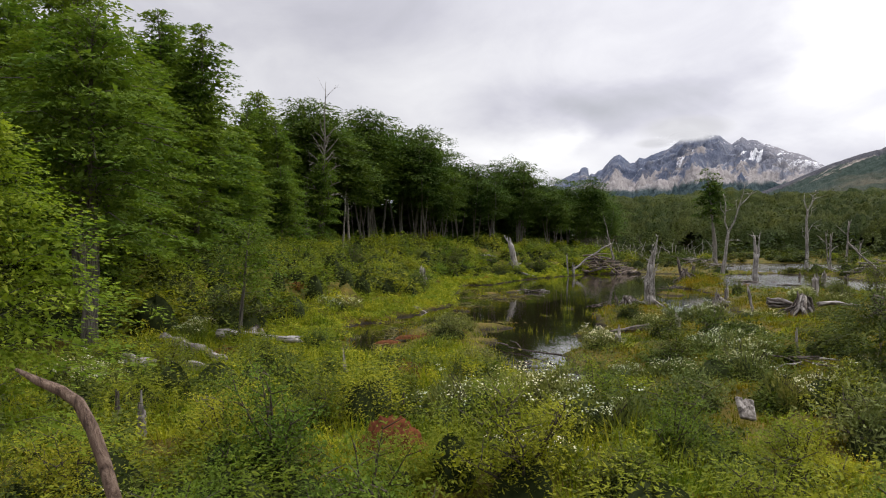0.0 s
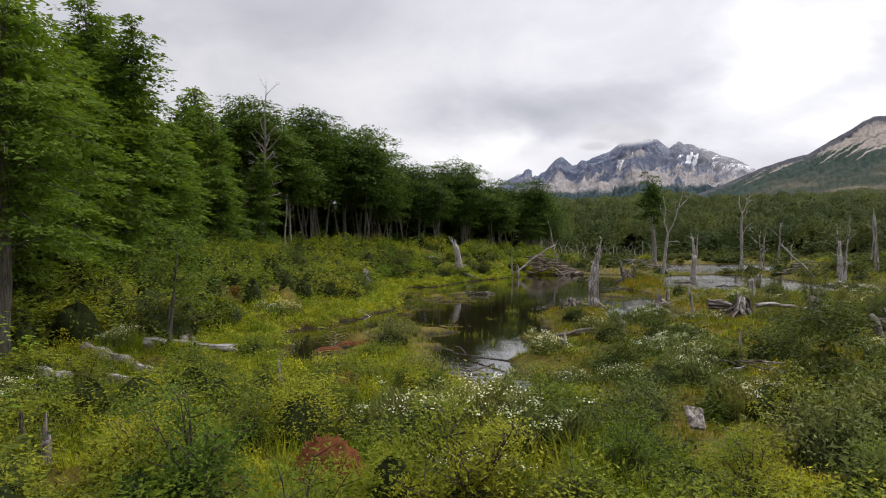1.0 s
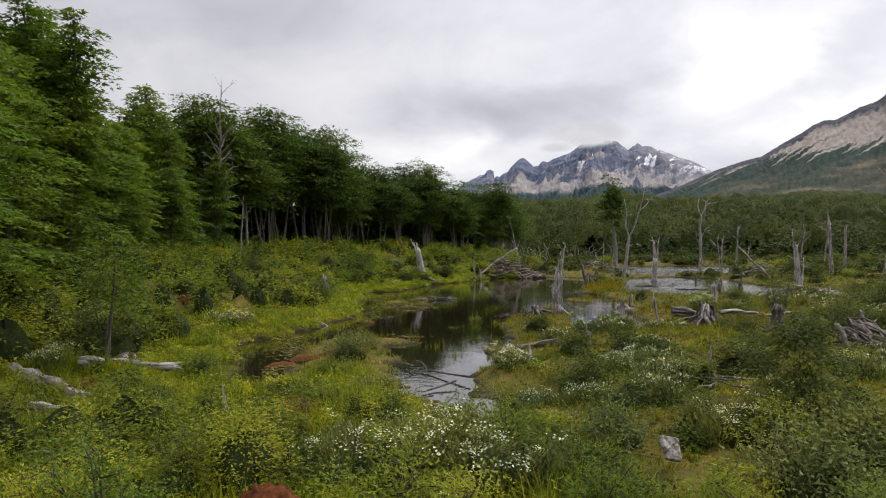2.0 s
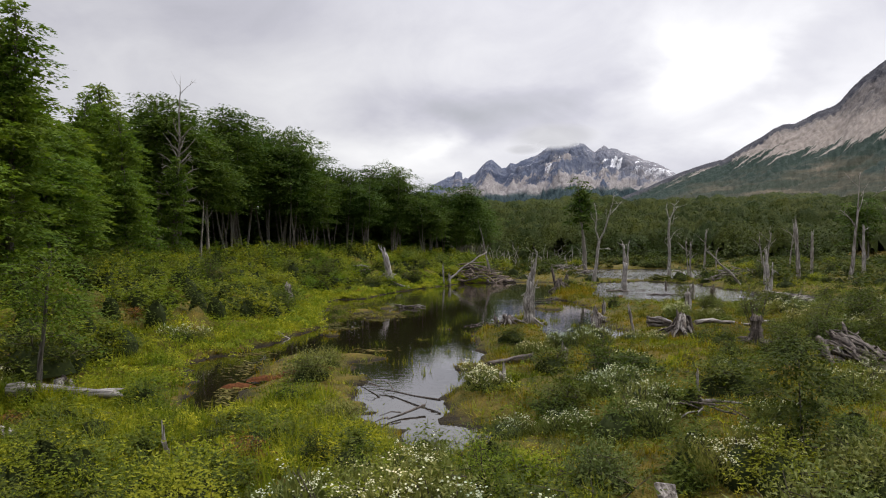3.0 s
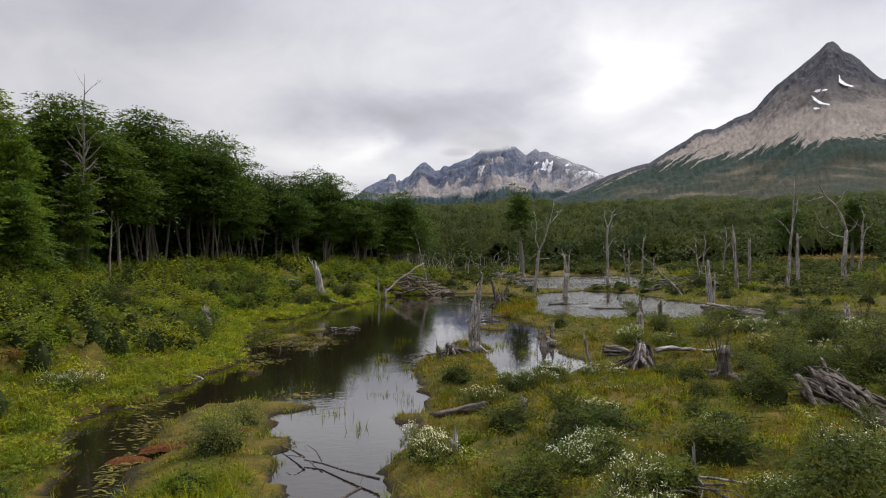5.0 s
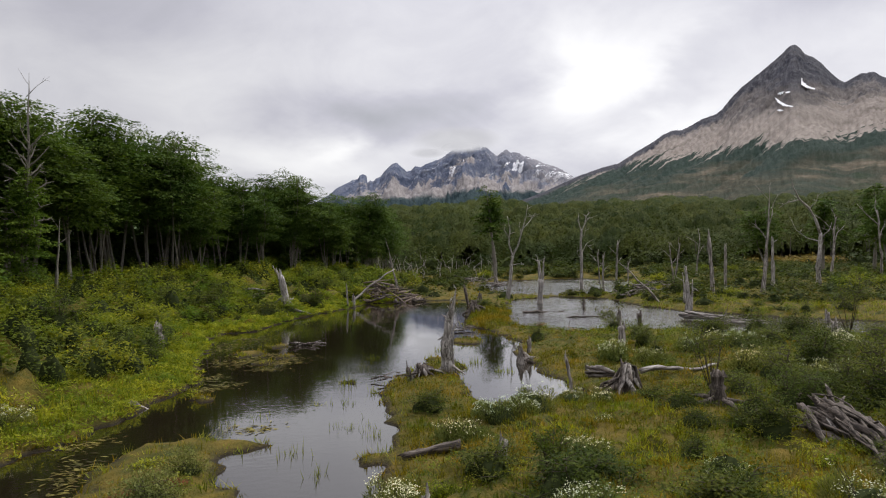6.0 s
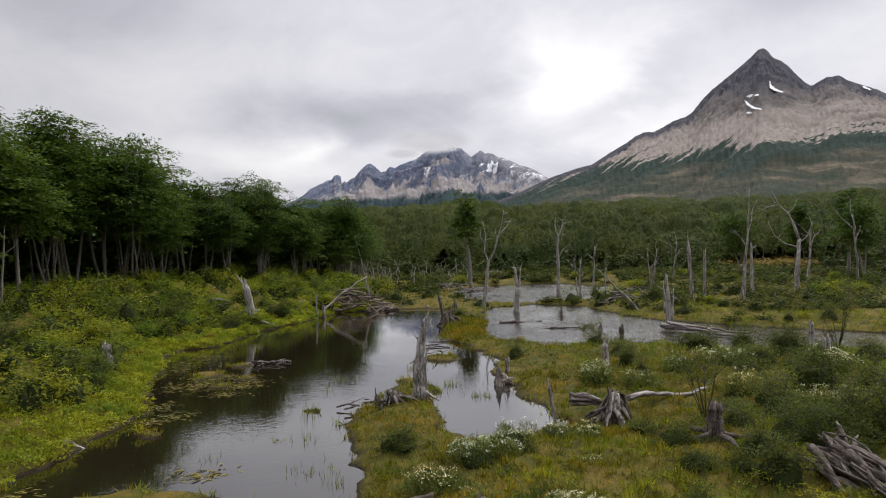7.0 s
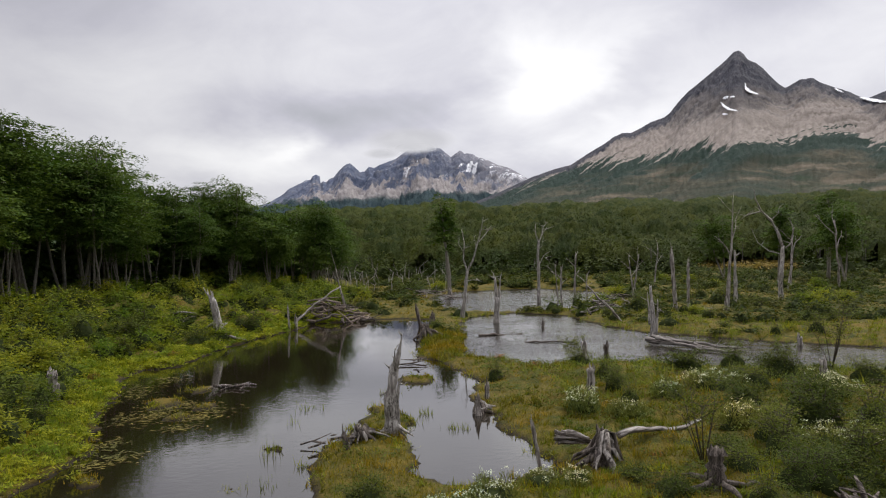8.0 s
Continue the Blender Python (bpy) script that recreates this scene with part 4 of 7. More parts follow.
def far_woods():
    """A closed canopy of rounded crowns that rises over the foothills, open and trunked along its front edge."""
    rng = np.random.RandomState(31)
    spots_xy = []
    for r0, r1, gap in ((106, 190, 3.6), (190, 330, 5.2), (330, 960, 8.6)):
        for q in np.arange(r0, r1, gap * 0.87):
            a = np.radians(np.arange(-8, 62, math.degrees(gap / q)))
            spots_xy.append(np.stack([a + rng.uniform(-0.4, 0.4, len(a)) * gap / q, q + rng.uniform(-0.4, 0.4, len(a)) * gap, np.full(len(a), gap)], -1))
    trees = np.concatenate(spots_xy)
    n = len(trees)
    tx, ty = 2 + trees[:, 1] * np.sin(trees[:, 0]), 12 + trees[:, 1] * np.cos(trees[:, 0])
    tall = rng.uniform(0.78, 1.18, n) * np.clip(4.4 + (trees[:, 1] - 104) / 20, 0, 9.5) * (1 + 0.16 * waves(tx, ty, 46, 44))
    wide = trees[:, 2] * rng.uniform(0.58, 0.82, n)
    tree_index = kdtree.KDTree(n)
    for k in range(n):
        tree_index.insert((tx[k], ty[k], 0), k)
    tree_index.balance()
    az = np.radians(np.linspace(-6, 60, 680))
    rr = 106 * 1.0117 ** np.arange(186)
    A, R = np.meshgrid(az, rr, indexing="ij")
    x, y = 2 + R * np.sin(A), 12 + R * np.cos(A)
    front = 112 + 7 * waves(x, y, 60, 45) + 4 * waves(x, y, 14, 46) + 26 * np.exp(-((np.degrees(A) - 40.5) / 3.2) ** 2)
    open_land = (x < 18 + (y - 90) * 0.05) | (R < front)
    top = np.full(x.shape, -9.0)
    for i in range(x.shape[0]):
        for j in range(x.shape[1]):
            if open_land[i, j]:
                continue
            best = 0.0
            for _, k, d in tree_index.find_n((x[i, j], y[i, j], 0), 4):
                q = 1 - (d / (wide[k] * 1.22)) ** 2
                if q > 0:
                    best = max(best, tall[k] * (0.30 + 0.70 * q ** 0.45))
            top[i, j] = best
    top = np.where(top > -5, np.maximum(top, 1.3), top)
    top = np.where(top > -5, top * np.clip((R - front) / 7, 0.06, 1) ** 0.5, top)
    lump = 0.5 * waves(x, y, 1.6, 47) + 0.3 * waves(x, y, 0.7, 48)
    Z = height(x, y) + top + lump
    faces = grid_faces(*x.shape)
    kept = (~open_land.ravel())[faces].all(1)
    woods = thing("far_woods", "dense green beech woods across the valley floor", "woods", None, "", "stuff")
    tagged(part("tree_crowns", mk_mesh("tree_crowns", np.stack([x, y, Z], -1).reshape(-1, 3), [faces[kept]], M_CROWN_FAR, True), woods), kind="stuff")
    g, trunks = Geo(), Geo()
    edge = 112 + 7 * waves(tx, ty, 60, 45) + 4 * waves(tx, ty, 14, 46) + 26 * np.exp(-((np.degrees(trees[:, 0]) - 40.5) / 3.2) ** 2)
    wooded = (tx > 18 + (ty - 90) * 0.05) & (trees[:, 1] > edge - 2)
    for k in np.nonzero(wooded & (trees[:, 1] < 260))[0]:
        pz, near = ground_at(tx[k], ty[k]), trees[k, 1] < edge[k] + 9
        m = 120 if near else 46
        th, cz = rng.uniform(0, 6.28, m), rng.uniform(-0.9 if near else 0.1, 1, m)
        cr = np.sqrt(1 - cz ** 2)
        sph = np.stack([np.cos(th) * cr, np.sin(th) * cr, cz], -1)
        w, hh = wide[k] * 1.15, tall[k] * 0.42
        swell = rng.uniform(0.75, 1.05, m) * (1 + 0.2 * np.sin(3 * th + k) + 0.14 * np.sin(6 * cz + k))
        p = np.array([tx[k], ty[k], pz + tall[k] - hh * 0.95]) + sph * swell[:, None] * (w, w, hh)
        s = 0.42 if near else 0.55
        g.twigs(p, unit(rng.normal(0, 1, (m, 3)) * (1, 1, 0.4) + sph * 0.5), unit(sph * 0.5 + rng.normal(0, 0.35, (m, 3)) + (0, 0, 0.7)), s * rng.uniform(0.6, 1.5, m), s * rng.uniform(0.4, 0.8, m))
        if near and rng.rand() < 0.3:
            for _ in range(rng.randint(1, 3)):
                ox, oy = rng.normal(0, 0.5, 2)
                trunks.tube([(tx[k] + ox, ty[k] + oy, pz - 0.3), (tx[k] + ox + rng.normal(0, 0.3), ty[k] + oy, pz + tall[k] * 0.7)], [rng.uniform(0.08, 0.17), 0.05], 5)
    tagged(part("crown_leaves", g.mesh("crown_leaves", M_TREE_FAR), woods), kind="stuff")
    tagged(part("tree_trunks", trunks.mesh("tree_trunks", M_BARK), woods), kind="stuff")


def far_crown_material():
    m, nt, p, out = nodes_of("far_crowns")
    geo = nt.nodes.new("ShaderNodeNewGeometry")
    v = geo.outputs["Position"]
    fine, mid = tex_noise(nt, v, 2.4, 5, 0.7), tex_noise(nt, v, 0.10, 3)
    col = ramp_of(nt, fine, (0.35, (0.022, 0.031, 0.008)), (0.65, (0.042, 0.052, 0.012)))
    col = mixed(nt, 1.0, col, ramp_of(nt, tex_noise(nt, v, 0.3, 2), (0.35, (0.78, 0.85, 0.86)), (0.65, (1.2, 1.12, 0.95))), "MULTIPLY")
    col = mixed(nt, 1.0, col, ramp_of(nt, mid, (0.34, (0.66, 0.76, 0.70)), (0.66, (1.25, 1.15, 0.95))), "MULTIPLY")
    nt.links.new(col, p.inputs["Base Color"])
    p.inputs["Roughness"].default_value = 0.9
    p.inputs["Specular IOR Level"].default_value = 0.05
    bump_of(nt, p, fine, 1.0, 0.6)
    return m


M_CROWN_FAR = far_crown_material()
far_woods()


# low cloud that hides the far summit
def cloud_material():
    m, nt, p, out = nodes_of("summit_cloud")
    a = nt.nodes.new("ShaderNodeAttribute")
    a.attribute_name = "sheet"
    sep = nt.nodes.new("ShaderNodeSeparateXYZ")
    nt.links.new(a.outputs["Vector"], sep.inputs[0])
    n = tex_noise(nt, position(nt, False, (0.0022, 0.0022, 0.0040)), 1.0, 6, 0.55, 0.6)
    r2 = math_of(nt, "SQRT", math_of(nt, "ADD", math_of(nt, "POWER", sep.outputs["X"], 2), math_of(nt, "POWER", sep.outputs["Y"], 2)), 0)
    fade = nt.nodes.new("ShaderNodeMapRange"); fade.interpolation_type = "SMOOTHSTEP"
    fade.inputs[1].default_value, fade.inputs[2].default_value = 1.0, 0.35
    nt.links.new(r2, fade.inputs[0])
    dens = nt.nodes.new("ShaderNodeMapRange"); dens.interpolation_type = "SMOOTHSTEP"
    dens.inputs[1].default_value, dens.inputs[2].default_value = 0.42, 0.80
    dens.inputs[4].default_value = 0.92
    nt.links.new(math_of(nt, "ADD", n, fade.outputs[0]), dens.inputs[0])
    em, tr, ms = nt.nodes.new("ShaderNodeEmission"), nt.nodes.new("ShaderNodeBsdfTransparent"), nt.nodes.new("ShaderNodeMixShader")
    nt.links.new(ramp_of(nt, n, (0.35, (0.56, 0.56, 0.60)), (0.7, (0.76, 0.76, 0.79))), em.inputs[0])
    alpha = math_of(nt, "MULTIPLY", dens.outputs[0], fade.outputs[0])
    nt.links.new(alpha, ms.inputs[0]); nt.links.new(tr.outputs[0], ms.inputs[1]); nt.links.new(em.outputs[0], ms.inputs[2])
    nt.links.new(ms.outputs[0], out.inputs[0])
    return m


def summit_cloud(az, el, w, h, dist):
    u, v = np.meshgrid(np.linspace(-1, 1, 25), np.linspace(-1, 1, 13), indexing="ij")
    a, e = np.radians(az + u * w), np.radians(el + v * h)
    d = dist - 120 * (1 - u * u) * (1 - v * v)
    V = np.stack([2 + d * np.sin(a), 12 + d * np.cos(a), 5 + d * np.tan(e)], -1)
    me = mk_mesh("cloud_bank", V.reshape(-1, 3), [grid_faces(25, 13)], M_CLOUD, True)
    at = me.attributes.new("sheet", "FLOAT_VECTOR", "POINT")
    at.data.foreach_set("vector", np.stack([u, v, 0 * u], -1).astype(np.float32).ravel())
    tagged(new("cloud_bank", me), "soft low grey cloud round the far summit", "cloud", kind="structure")


M_CLOUD = cloud_material()
summit_cloud(14.0, 8.75, 4.6, 1.35, 4120)
summit_cloud(14.3, 8.25, 2.4, 0.62, 4100)
summit_cloud(11.6, 7.7, 1.8, 0.5, 4110)


# ---------------------------------------------------------------- dead wood
def snag(name, label, x, y, h, r, lean=(0, 0), seed=0, branches=(), mat=None, jag=0.3, flare=1.5, bend=0.05, group="", base=None, category="dead tree", roots=0):
    """A standing dead trunk with a splintered top and, where roots are given, roots that spread from its foot; branches: (height share, azimuth, length, rise)."""
    rng = np.random.RandomState(seed + 900)
    z0 = (ground_at(x, y) if base is None else base)
    t = thing(name, label, category, pose(x, y, z0), group)
    mat = mat or M_DEAD
    n = 12
    f = np.linspace(0, 1, n)
    wig = np.cumsum(rng.normal(0, bend * h / n, (n, 2)), 0)
    wig -= wig[0]
    pts = np.stack([lean[0] * f * h + wig[:, 0], lean[1] * f * h + wig[:, 1], -0.25 + f * (h + 0.25)], -1)
    r *= 0.72
    rad = r * (1 - (0.55 if branches or jag < 0.1 else 0.18) * f) * (1 + (flare - 1) * np.exp(-f * 14)) * (1 + 0.10 * rng.normal(size=n))
    if jag < 0.02:
        rad *= (1 - f) ** 0.6 + 0.04
    g = Geo()
    g.tube(pts, rad, 11, rng, 0.22, jag * min(1, h / 3))
    for k in range(3 if jag > 0.1 else 0):           # splinters at the break
        a = rng.uniform(0, 6.28)
        o = np.array([math.cos(a), math.sin(a), 0]) * rad[-1] * 0.55
        g.tube([pts[-2] + o, pts[-1] + o * 1.1 + np.array([0, 0, rng.uniform(0.1, 0.4) * jag * 2])], [rad[-1] * 0.5, 0.01], 5, rng, 0.2)
    part("trunk", g.mesh("trunk", mat), t)
    for k in range(roots):
        a = k * 6.283 / roots + rng.uniform(-0.3, 0.3)
        d, ln = np.array([math.cos(a), math.sin(a), 0]), r * rng.uniform(2.6, 5.2)
        b = Geo()
        b.tube(np.array([d * r * 0.55 + (0, 0, h * 0.30), d * r * 0.9 + (0, 0, h * 0.13), d * ln * 0.55 + (0, 0, 0.10), d * ln * 0.8 + (0, 0, 0.04), d * ln + (0, 0, -0.08)]) + rng.normal(0, 0.12, (5, 3)) * r,
               np.array([0.10, 0.26, 0.26, 0.16, 0.05]) * r * rng.uniform(0.8, 1.3), 7, rng, 0.2)
        part("root", b.mesh("root", mat), t)
    for fh, az, ln, rise in branches:
        c = np.array([np.interp(fh, f, pts[:, j]) for j in range(3)])
        br = np.interp(fh, f, rad) * 0.72
        a = radians(az)
        d = np.array([math.sin(a), math.cos(a), rise])
        m1 = c + d * ln * 0.45 + rng.normal(0, 0.06, 3) * ln
        m2 = c + d * ln + rng.normal(0, 0.10, 3) * ln
        b = Geo()
        b.tube([c, c + (m1 - c) * 0.5 + rng.normal(0, 0.02, 3) * ln, m1, (m1 + m2) / 2 + rng.normal(0, 0.03, 3) * ln, m2], np.array([1, 0.8, 0.6, 0.42, 0.12]) * br, 6, rng, 0.1)
        for s in range(2 if ln > 0.7 else 0):
            q = m1 + (m2 - m1) * rng.uniform(0, 0.6)
            e = q + (d * 0.5 + rng.normal(0, 0.5, 3)) * ln * 0.4
            b.tube([q, (q + e) / 2 + rng.normal(0, 0.03, 3) * ln, e], [br * 0.4, br * 0.28, 0.006], 5)
        part("branch", b.mesh("branch", mat), t)
    return t


def log(name, label, a, b, r, seed=0, mat=None, lift=0.0, twigs=0, group="", category="log", zs=None):
    """A fallen trunk between two places on the ground."""
    rng = np.random.RandomState(seed + 400)
    za, zb = zs or (ground_at(*a) + r * 0.5 + lift, ground_at(*b) + r * 0.35 + lift)
    A, B = np.array([*a, za]), np.array([*b, zb])
    mid = (A + B) / 2
    ln = np.linalg.norm(B - A)
    q = Vector(B - A).to_track_quat("Z", "Y")
    t = thing(name, label, category, Matrix.Translation(A) @ q.to_matrix().to_4x4(), group)
    f = np.linspace(0, 1, 10)
    pts = np.stack([np.cumsum(rng.normal(0, 0.012 * ln, 10)), np.cumsum(rng.normal(0, 0.012 * ln, 10)), f * ln], -1)
    pts[:, :2] -= pts[0, :2] + np.outer(f, pts[-1, :2] - pts[0, :2])
    g = Geo()
    g.tube(pts, r * (1 - 0.5 * f) * (1 + 0.12 * rng.normal(size=10)), 9, rng, 0.14, r * 0.8)
    part("trunk", g.mesh("trunk", mat or M_DEAD), t)
    for k in range(twigs):
        u = rng.uniform(0.2, 0.95)
        c = np.array([np.interp(u, f, pts[:, j]) for j in range(3)])
        an = rng.uniform(0, 6.28)
        e = c + np.array([math.cos(an), math.sin(an), rng.uniform(0.2, 1.0)]) * ln * rng.uniform(0.10, 0.22)
        b = Geo()
        b.tube([c, (c + e) / 2 + rng.normal(0, 0.015, 3) * ln, e], [r * 0.35, r * 0.2, 0.006], 5, rng, 0.1)
        part("branch", b.mesh("branch", mat or M_DEAD), t)
    return t


def pile(name, label, x, y, rx, ry, h, count, seed, long=(0.8, 2.2), mat=None, category="wood pile", turn=None, base=None, thick=1.0):
    """A heap of gnawed sticks, each a part of it."""
    rng = np.random.RandomState(seed)
    z0 = ground_at(x, y) if base is None else base
    t = thing(name, label, category, pose(x, y, z0))
    for k in range(count):
        ox, oy = rng.uniform(-1, 1) * rx, rng.uniform(-1, 1) * ry
        rr = 1 - min(1, math.hypot(ox / rx, oy / ry))
        c = np.array([ox, oy, 0.05 + h * rr * rng.uniform(0.3, 1)])
        a = rng.uniform(0, 3.14) if turn is None else radians(turn) + rng.normal(0, 0.35)
        ln = rng.uniform(*long)
        d = np.array([math.cos(a), math.sin(a), rng.normal(0, 0.16)]) * ln / 2
        g = Geo()
        g.tube([c - d, c + rng.normal(0, 0.04, 3) * ln, c + d], [thick * rng.uniform(0.03, 0.075), thick * rng.uniform(0.025, 0.06), 0.008], 6, rng, 0.12)
        part("stick", g.mesh("stick", (mat or M_DEAD) if rng.rand() < 0.5 else M_DEADDARK), t)
    return t


def rootball(name, label, x, y, r, h, roots, seed, tilt=(0, 0, 0), mat=None, category="tree stump", stem=None):
    """An upturned stump: a fluted core with snaking, tapering roots."""
    rng = np.random.RandomState(seed)
    t = thing(name, label, category, pose(x, y, ground_at(x, y) - 0.05, *tilt))
    g = Geo()
    f = np.linspace(0, 1, 9)
    core = np.stack([np.cumsum(rng.normal(0, 0.05 * r, 9)), np.cumsum(rng.normal(0, 0.05 * r, 9)), f * h], -1)
    g.tube(core, r * (0.42 - 0.2 * f) * (1 + 0.5 * np.exp(-f * 6)), 13, rng, 0.28, h * 0.25)
    part("core", g.mesh("core", M_DEADDARK), t)
    for k in range(roots):
        a = k * 6.283 / roots + rng.uniform(-0.3, 0.3)
        ln = r * rng.uniform(0.9, 1.8)
        z = h * rng.uniform(0.45, 1.05)
        d = np.array([math.cos(a), math.sin(a), 0])
        pts = np.array([d * r * 0.12 + (0, 0, z), d * r * 0.35 + (0, 0, z * rng.uniform(0.75, 0.98)), d * r * 0.6 + (0, 0, z * rng.uniform(0.4, 0.65)),
                        d * ln * 0.8 + (0, 0, z * 0.2), d * ln + (0, 0, rng.uniform(-0.08, 0.1))]) + rng.normal(0, 0.07, (5, 3)) * r
        b = Geo()
        b.tube(pts, np.array([0.07, 0.12, 0.13, 0.09, 0.02]) * r * rng.uniform(0.6, 1.35), 8, rng, 0.25)
        part("root", b.mesh("root", (mat or M_DEAD) if rng.rand() < 0.62 else M_DEADDARK), t)
    return t


def wreck(name, label, a, b, r, strands, roots, seed, category="fallen tree", thick=(0.06, 0.16), dark=0.38, wander=0.10, heart=0.0):
    """A rotten fallen trunk split into twisted strands, with its root plate splayed at the near end."""
    rng = np.random.RandomState(seed)
    A, B = np.array(a, float), np.array(b, float)
    ln = np.linalg.norm(B - A)
    q = Vector(B - A).to_track_quat("Z", "Y")
    t = thing(name, label, category, Matrix.Translation(A) @ q.to_matrix().to_4x4())
    f = np.linspace(0, 1, 10)
    if heart:
        mid = np.stack([0.16 * r * np.sin(f * 5), 0.16 * r * np.cos(f * 4), f * ln], -1)
        g = Geo()
        g.tube(mid, r * heart * (1.15 - 0.45 * f) * (1 + 0.12 * rng.normal(size=10)), 15, rng, 0.42, 0.4)
        part("trunk", g.mesh("trunk", M_DEADDARK), t)
    for k in range(strands):
        an, rad = k * 2.399, r * (math.sqrt((k + 0.5) / strands) if not heart else rng.uniform(0.8, 1.0))
        tw = an + f * rng.uniform(-1.6, 2.4)
        spread = 1.25 - 0.75 * f
        st, en = rng.uniform(-0.15, 0.12), rng.uniform(0.7, 1.03)
        zz = (st + (en - st) * f) * ln
        pts = np.stack([np.cos(tw) * rad * spread, np.sin(tw) * rad * spread, zz], -1) + np.cumsum(rng.normal(0, wander * r, (10, 3)), 0)
        g = Geo()
        g.tube(pts, r * rng.uniform(*thick) * (1 - 0.75 * f ** 1.5) * (1 + 0.15 * rng.normal(size=10)), 7, rng, 0.3)
        part("strand", g.mesh("strand", M_DEAD if rng.rand() > dark else M_DEADDARK), t)
    for k in range(roots):
        an = k * 6.283 / roots + rng.uniform(-0.3, 0.3)
        d = np.array([math.cos(an), math.sin(an), 0])
        up = (q @ Vector(d)).z
        ex = r * rng.uniform(1.2, 2.7) * (0.8 if up > 0.15 else 1.0)
        pts = np.array([d * r * 0.4 + (0, 0, 0.15 * ln), d * r * 0.9 + (0, 0, 0.02 * ln), d * ex * 0.8 + (0, 0, -0.06 * ln), d * ex + (0, 0, rng.uniform(-0.15, 0.02) * ln)]) + rng.normal(0, 0.08, (4, 3)) * r
        g = Geo()
        g.tube(pts, np.array([0.22, 0.20, 0.12, 0.03]) * r * rng.uniform(0.35, 1.2), 7, rng, 0.32)
        part("root", g.mesh("root", M_DEAD if rng.rand() > dark else M_DEADDARK), t)
    return t


def limbed(name, label, x, y, base, scale, limbs, seed, mat=None, group="", category="dead tree"):
    """A dead tree drawn limb by limb: each limb (r0, r1, (across, up), ...), in units of scale; the first is the trunk."""
    rng = np.random.RandomState(seed)
    t = thing(name, label, category, pose(x, y, base, 0, 0, -math.degrees(math.atan2(x - 1, y - 8))), group)
    for k, (r0, r1, *line) in enumerate(limbs):
        p = np.array([(a, 0, u) for a, u in line], float) * scale
        f = np.linspace(0, 1, 3 * len(p) - 2)
        q = np.stack([np.interp(f, np.linspace(0, 1, len(p)), p[:, c]) for c in range(3)], -1)
        q[:, 1] += np.cumsum(rng.normal(0, 0.03, len(q))) * (q[-1, 2] - q[0, 2]) + (0 if k == 0 else rng.normal(0, 0.3)) * f * np.linalg.norm(q[-1] - q[0])
        q[1:] += rng.normal(0, 0.02, (len(q) - 1, 3)) * scale * 12 * min(r0 * 3, 1) * 0.5
        rad = 0.74 * np.interp(f, (0, 1), (r0, r1)) * (1 + 0.10 * rng.normal(size=len(q)))
        if k == 0:
            q[0, 2] -= 0.3
            rad[0] *= 1.35
        g = Geo()
        g.tube(q, rad, 9 if k == 0 else 6, rng, 0.16, 0.12 if r1 > 0.05 else 0.0)
        for _ in range(2 if k and r0 > 0.04 else 0):
            a = q[rng.randint(len(q) // 2, len(q))]
            e = a + np.array([rng.normal(0, 1), rng.normal(0, 0.6), rng.uniform(0.2, 1.2)]) * 7 * scale
            g.tube([a, (a + e) / 2 + rng.normal(0, 0.8, 3) * scale, e], [r1 + 0.018, 0.018, 0.006], 5)
        part("trunk" if k == 0 else "branch", g.mesh("limb", mat or M_BLEACHED), t)
    return t


SNAGS = "standing dead trees in the flooded bog"
limbed("dead_tree", "pale forked dead tree standing bare at the pond's edge", 17.9, 60.2, 0.0, 0.0467, [
    (0.20, 0.13, (0, 0), (5, 30), (8, 60), (10, 75)), (0.09, 0.03, (10, 75), (4, 95), (6, 120), (2, 142)), (0.11, 0.03, (10, 75), (20, 95), (27, 120), (33, 140), (36, 160)),
    (0.06, 0.015, (27, 120), (40, 134), (50, 148)), (0.05, 0.012, (20, 95), (24, 112), (22, 130)), (0.045, 0.01, (8, 60), (20, 62), (33, 59)), (0.04, 0.01, (33, 140), (44, 142), (52, 140)), (0.04, 0.01, (5, 105), (-3, 118), (-2, 128))], 1, group=SNAGS)
limbed("snag", "thick dead trunk split in two rising out of the pond", 19.3, 56.8, -0.1, 0.0437, [
    (0.30, 0.22, (0, 0), (1, 20), (3, 45)), (0.20, 0.10, (1, 40), (0, 58), (-1, 74)), (0.17, 0.04, (5, 40), (6, 58), (8, 78)), (0.08, 0.02, (0, 60), (-2, 72), (-3, 80))], 2, group=SNAGS)
limbed("dead_tree", "grey dead tree with broken upper limbs beyond the dam", 28.5, 70.0, 0.0, 0.057, [
    (0.19, 0.12, (0, 0), (1, 40), (0, 80), (2, 100)), (0.09, 0.03, (2, 98), (-2, 110), (-3, 122)), (0.10, 0.03, (2, 98), (8, 112), (10, 124), (17, 130)), (0.06, 0.02, (1, 60), (9, 76), (19, 66)),
    (0.05, 0.015, (8, 112), (13, 118), (15, 122)), (0.05, 0.015, (0, 86), (7, 92), (8, 102)), (0.05, 0.012, (0, 52), (-6, 60), (-5, 72))], 3, group=SNAGS)
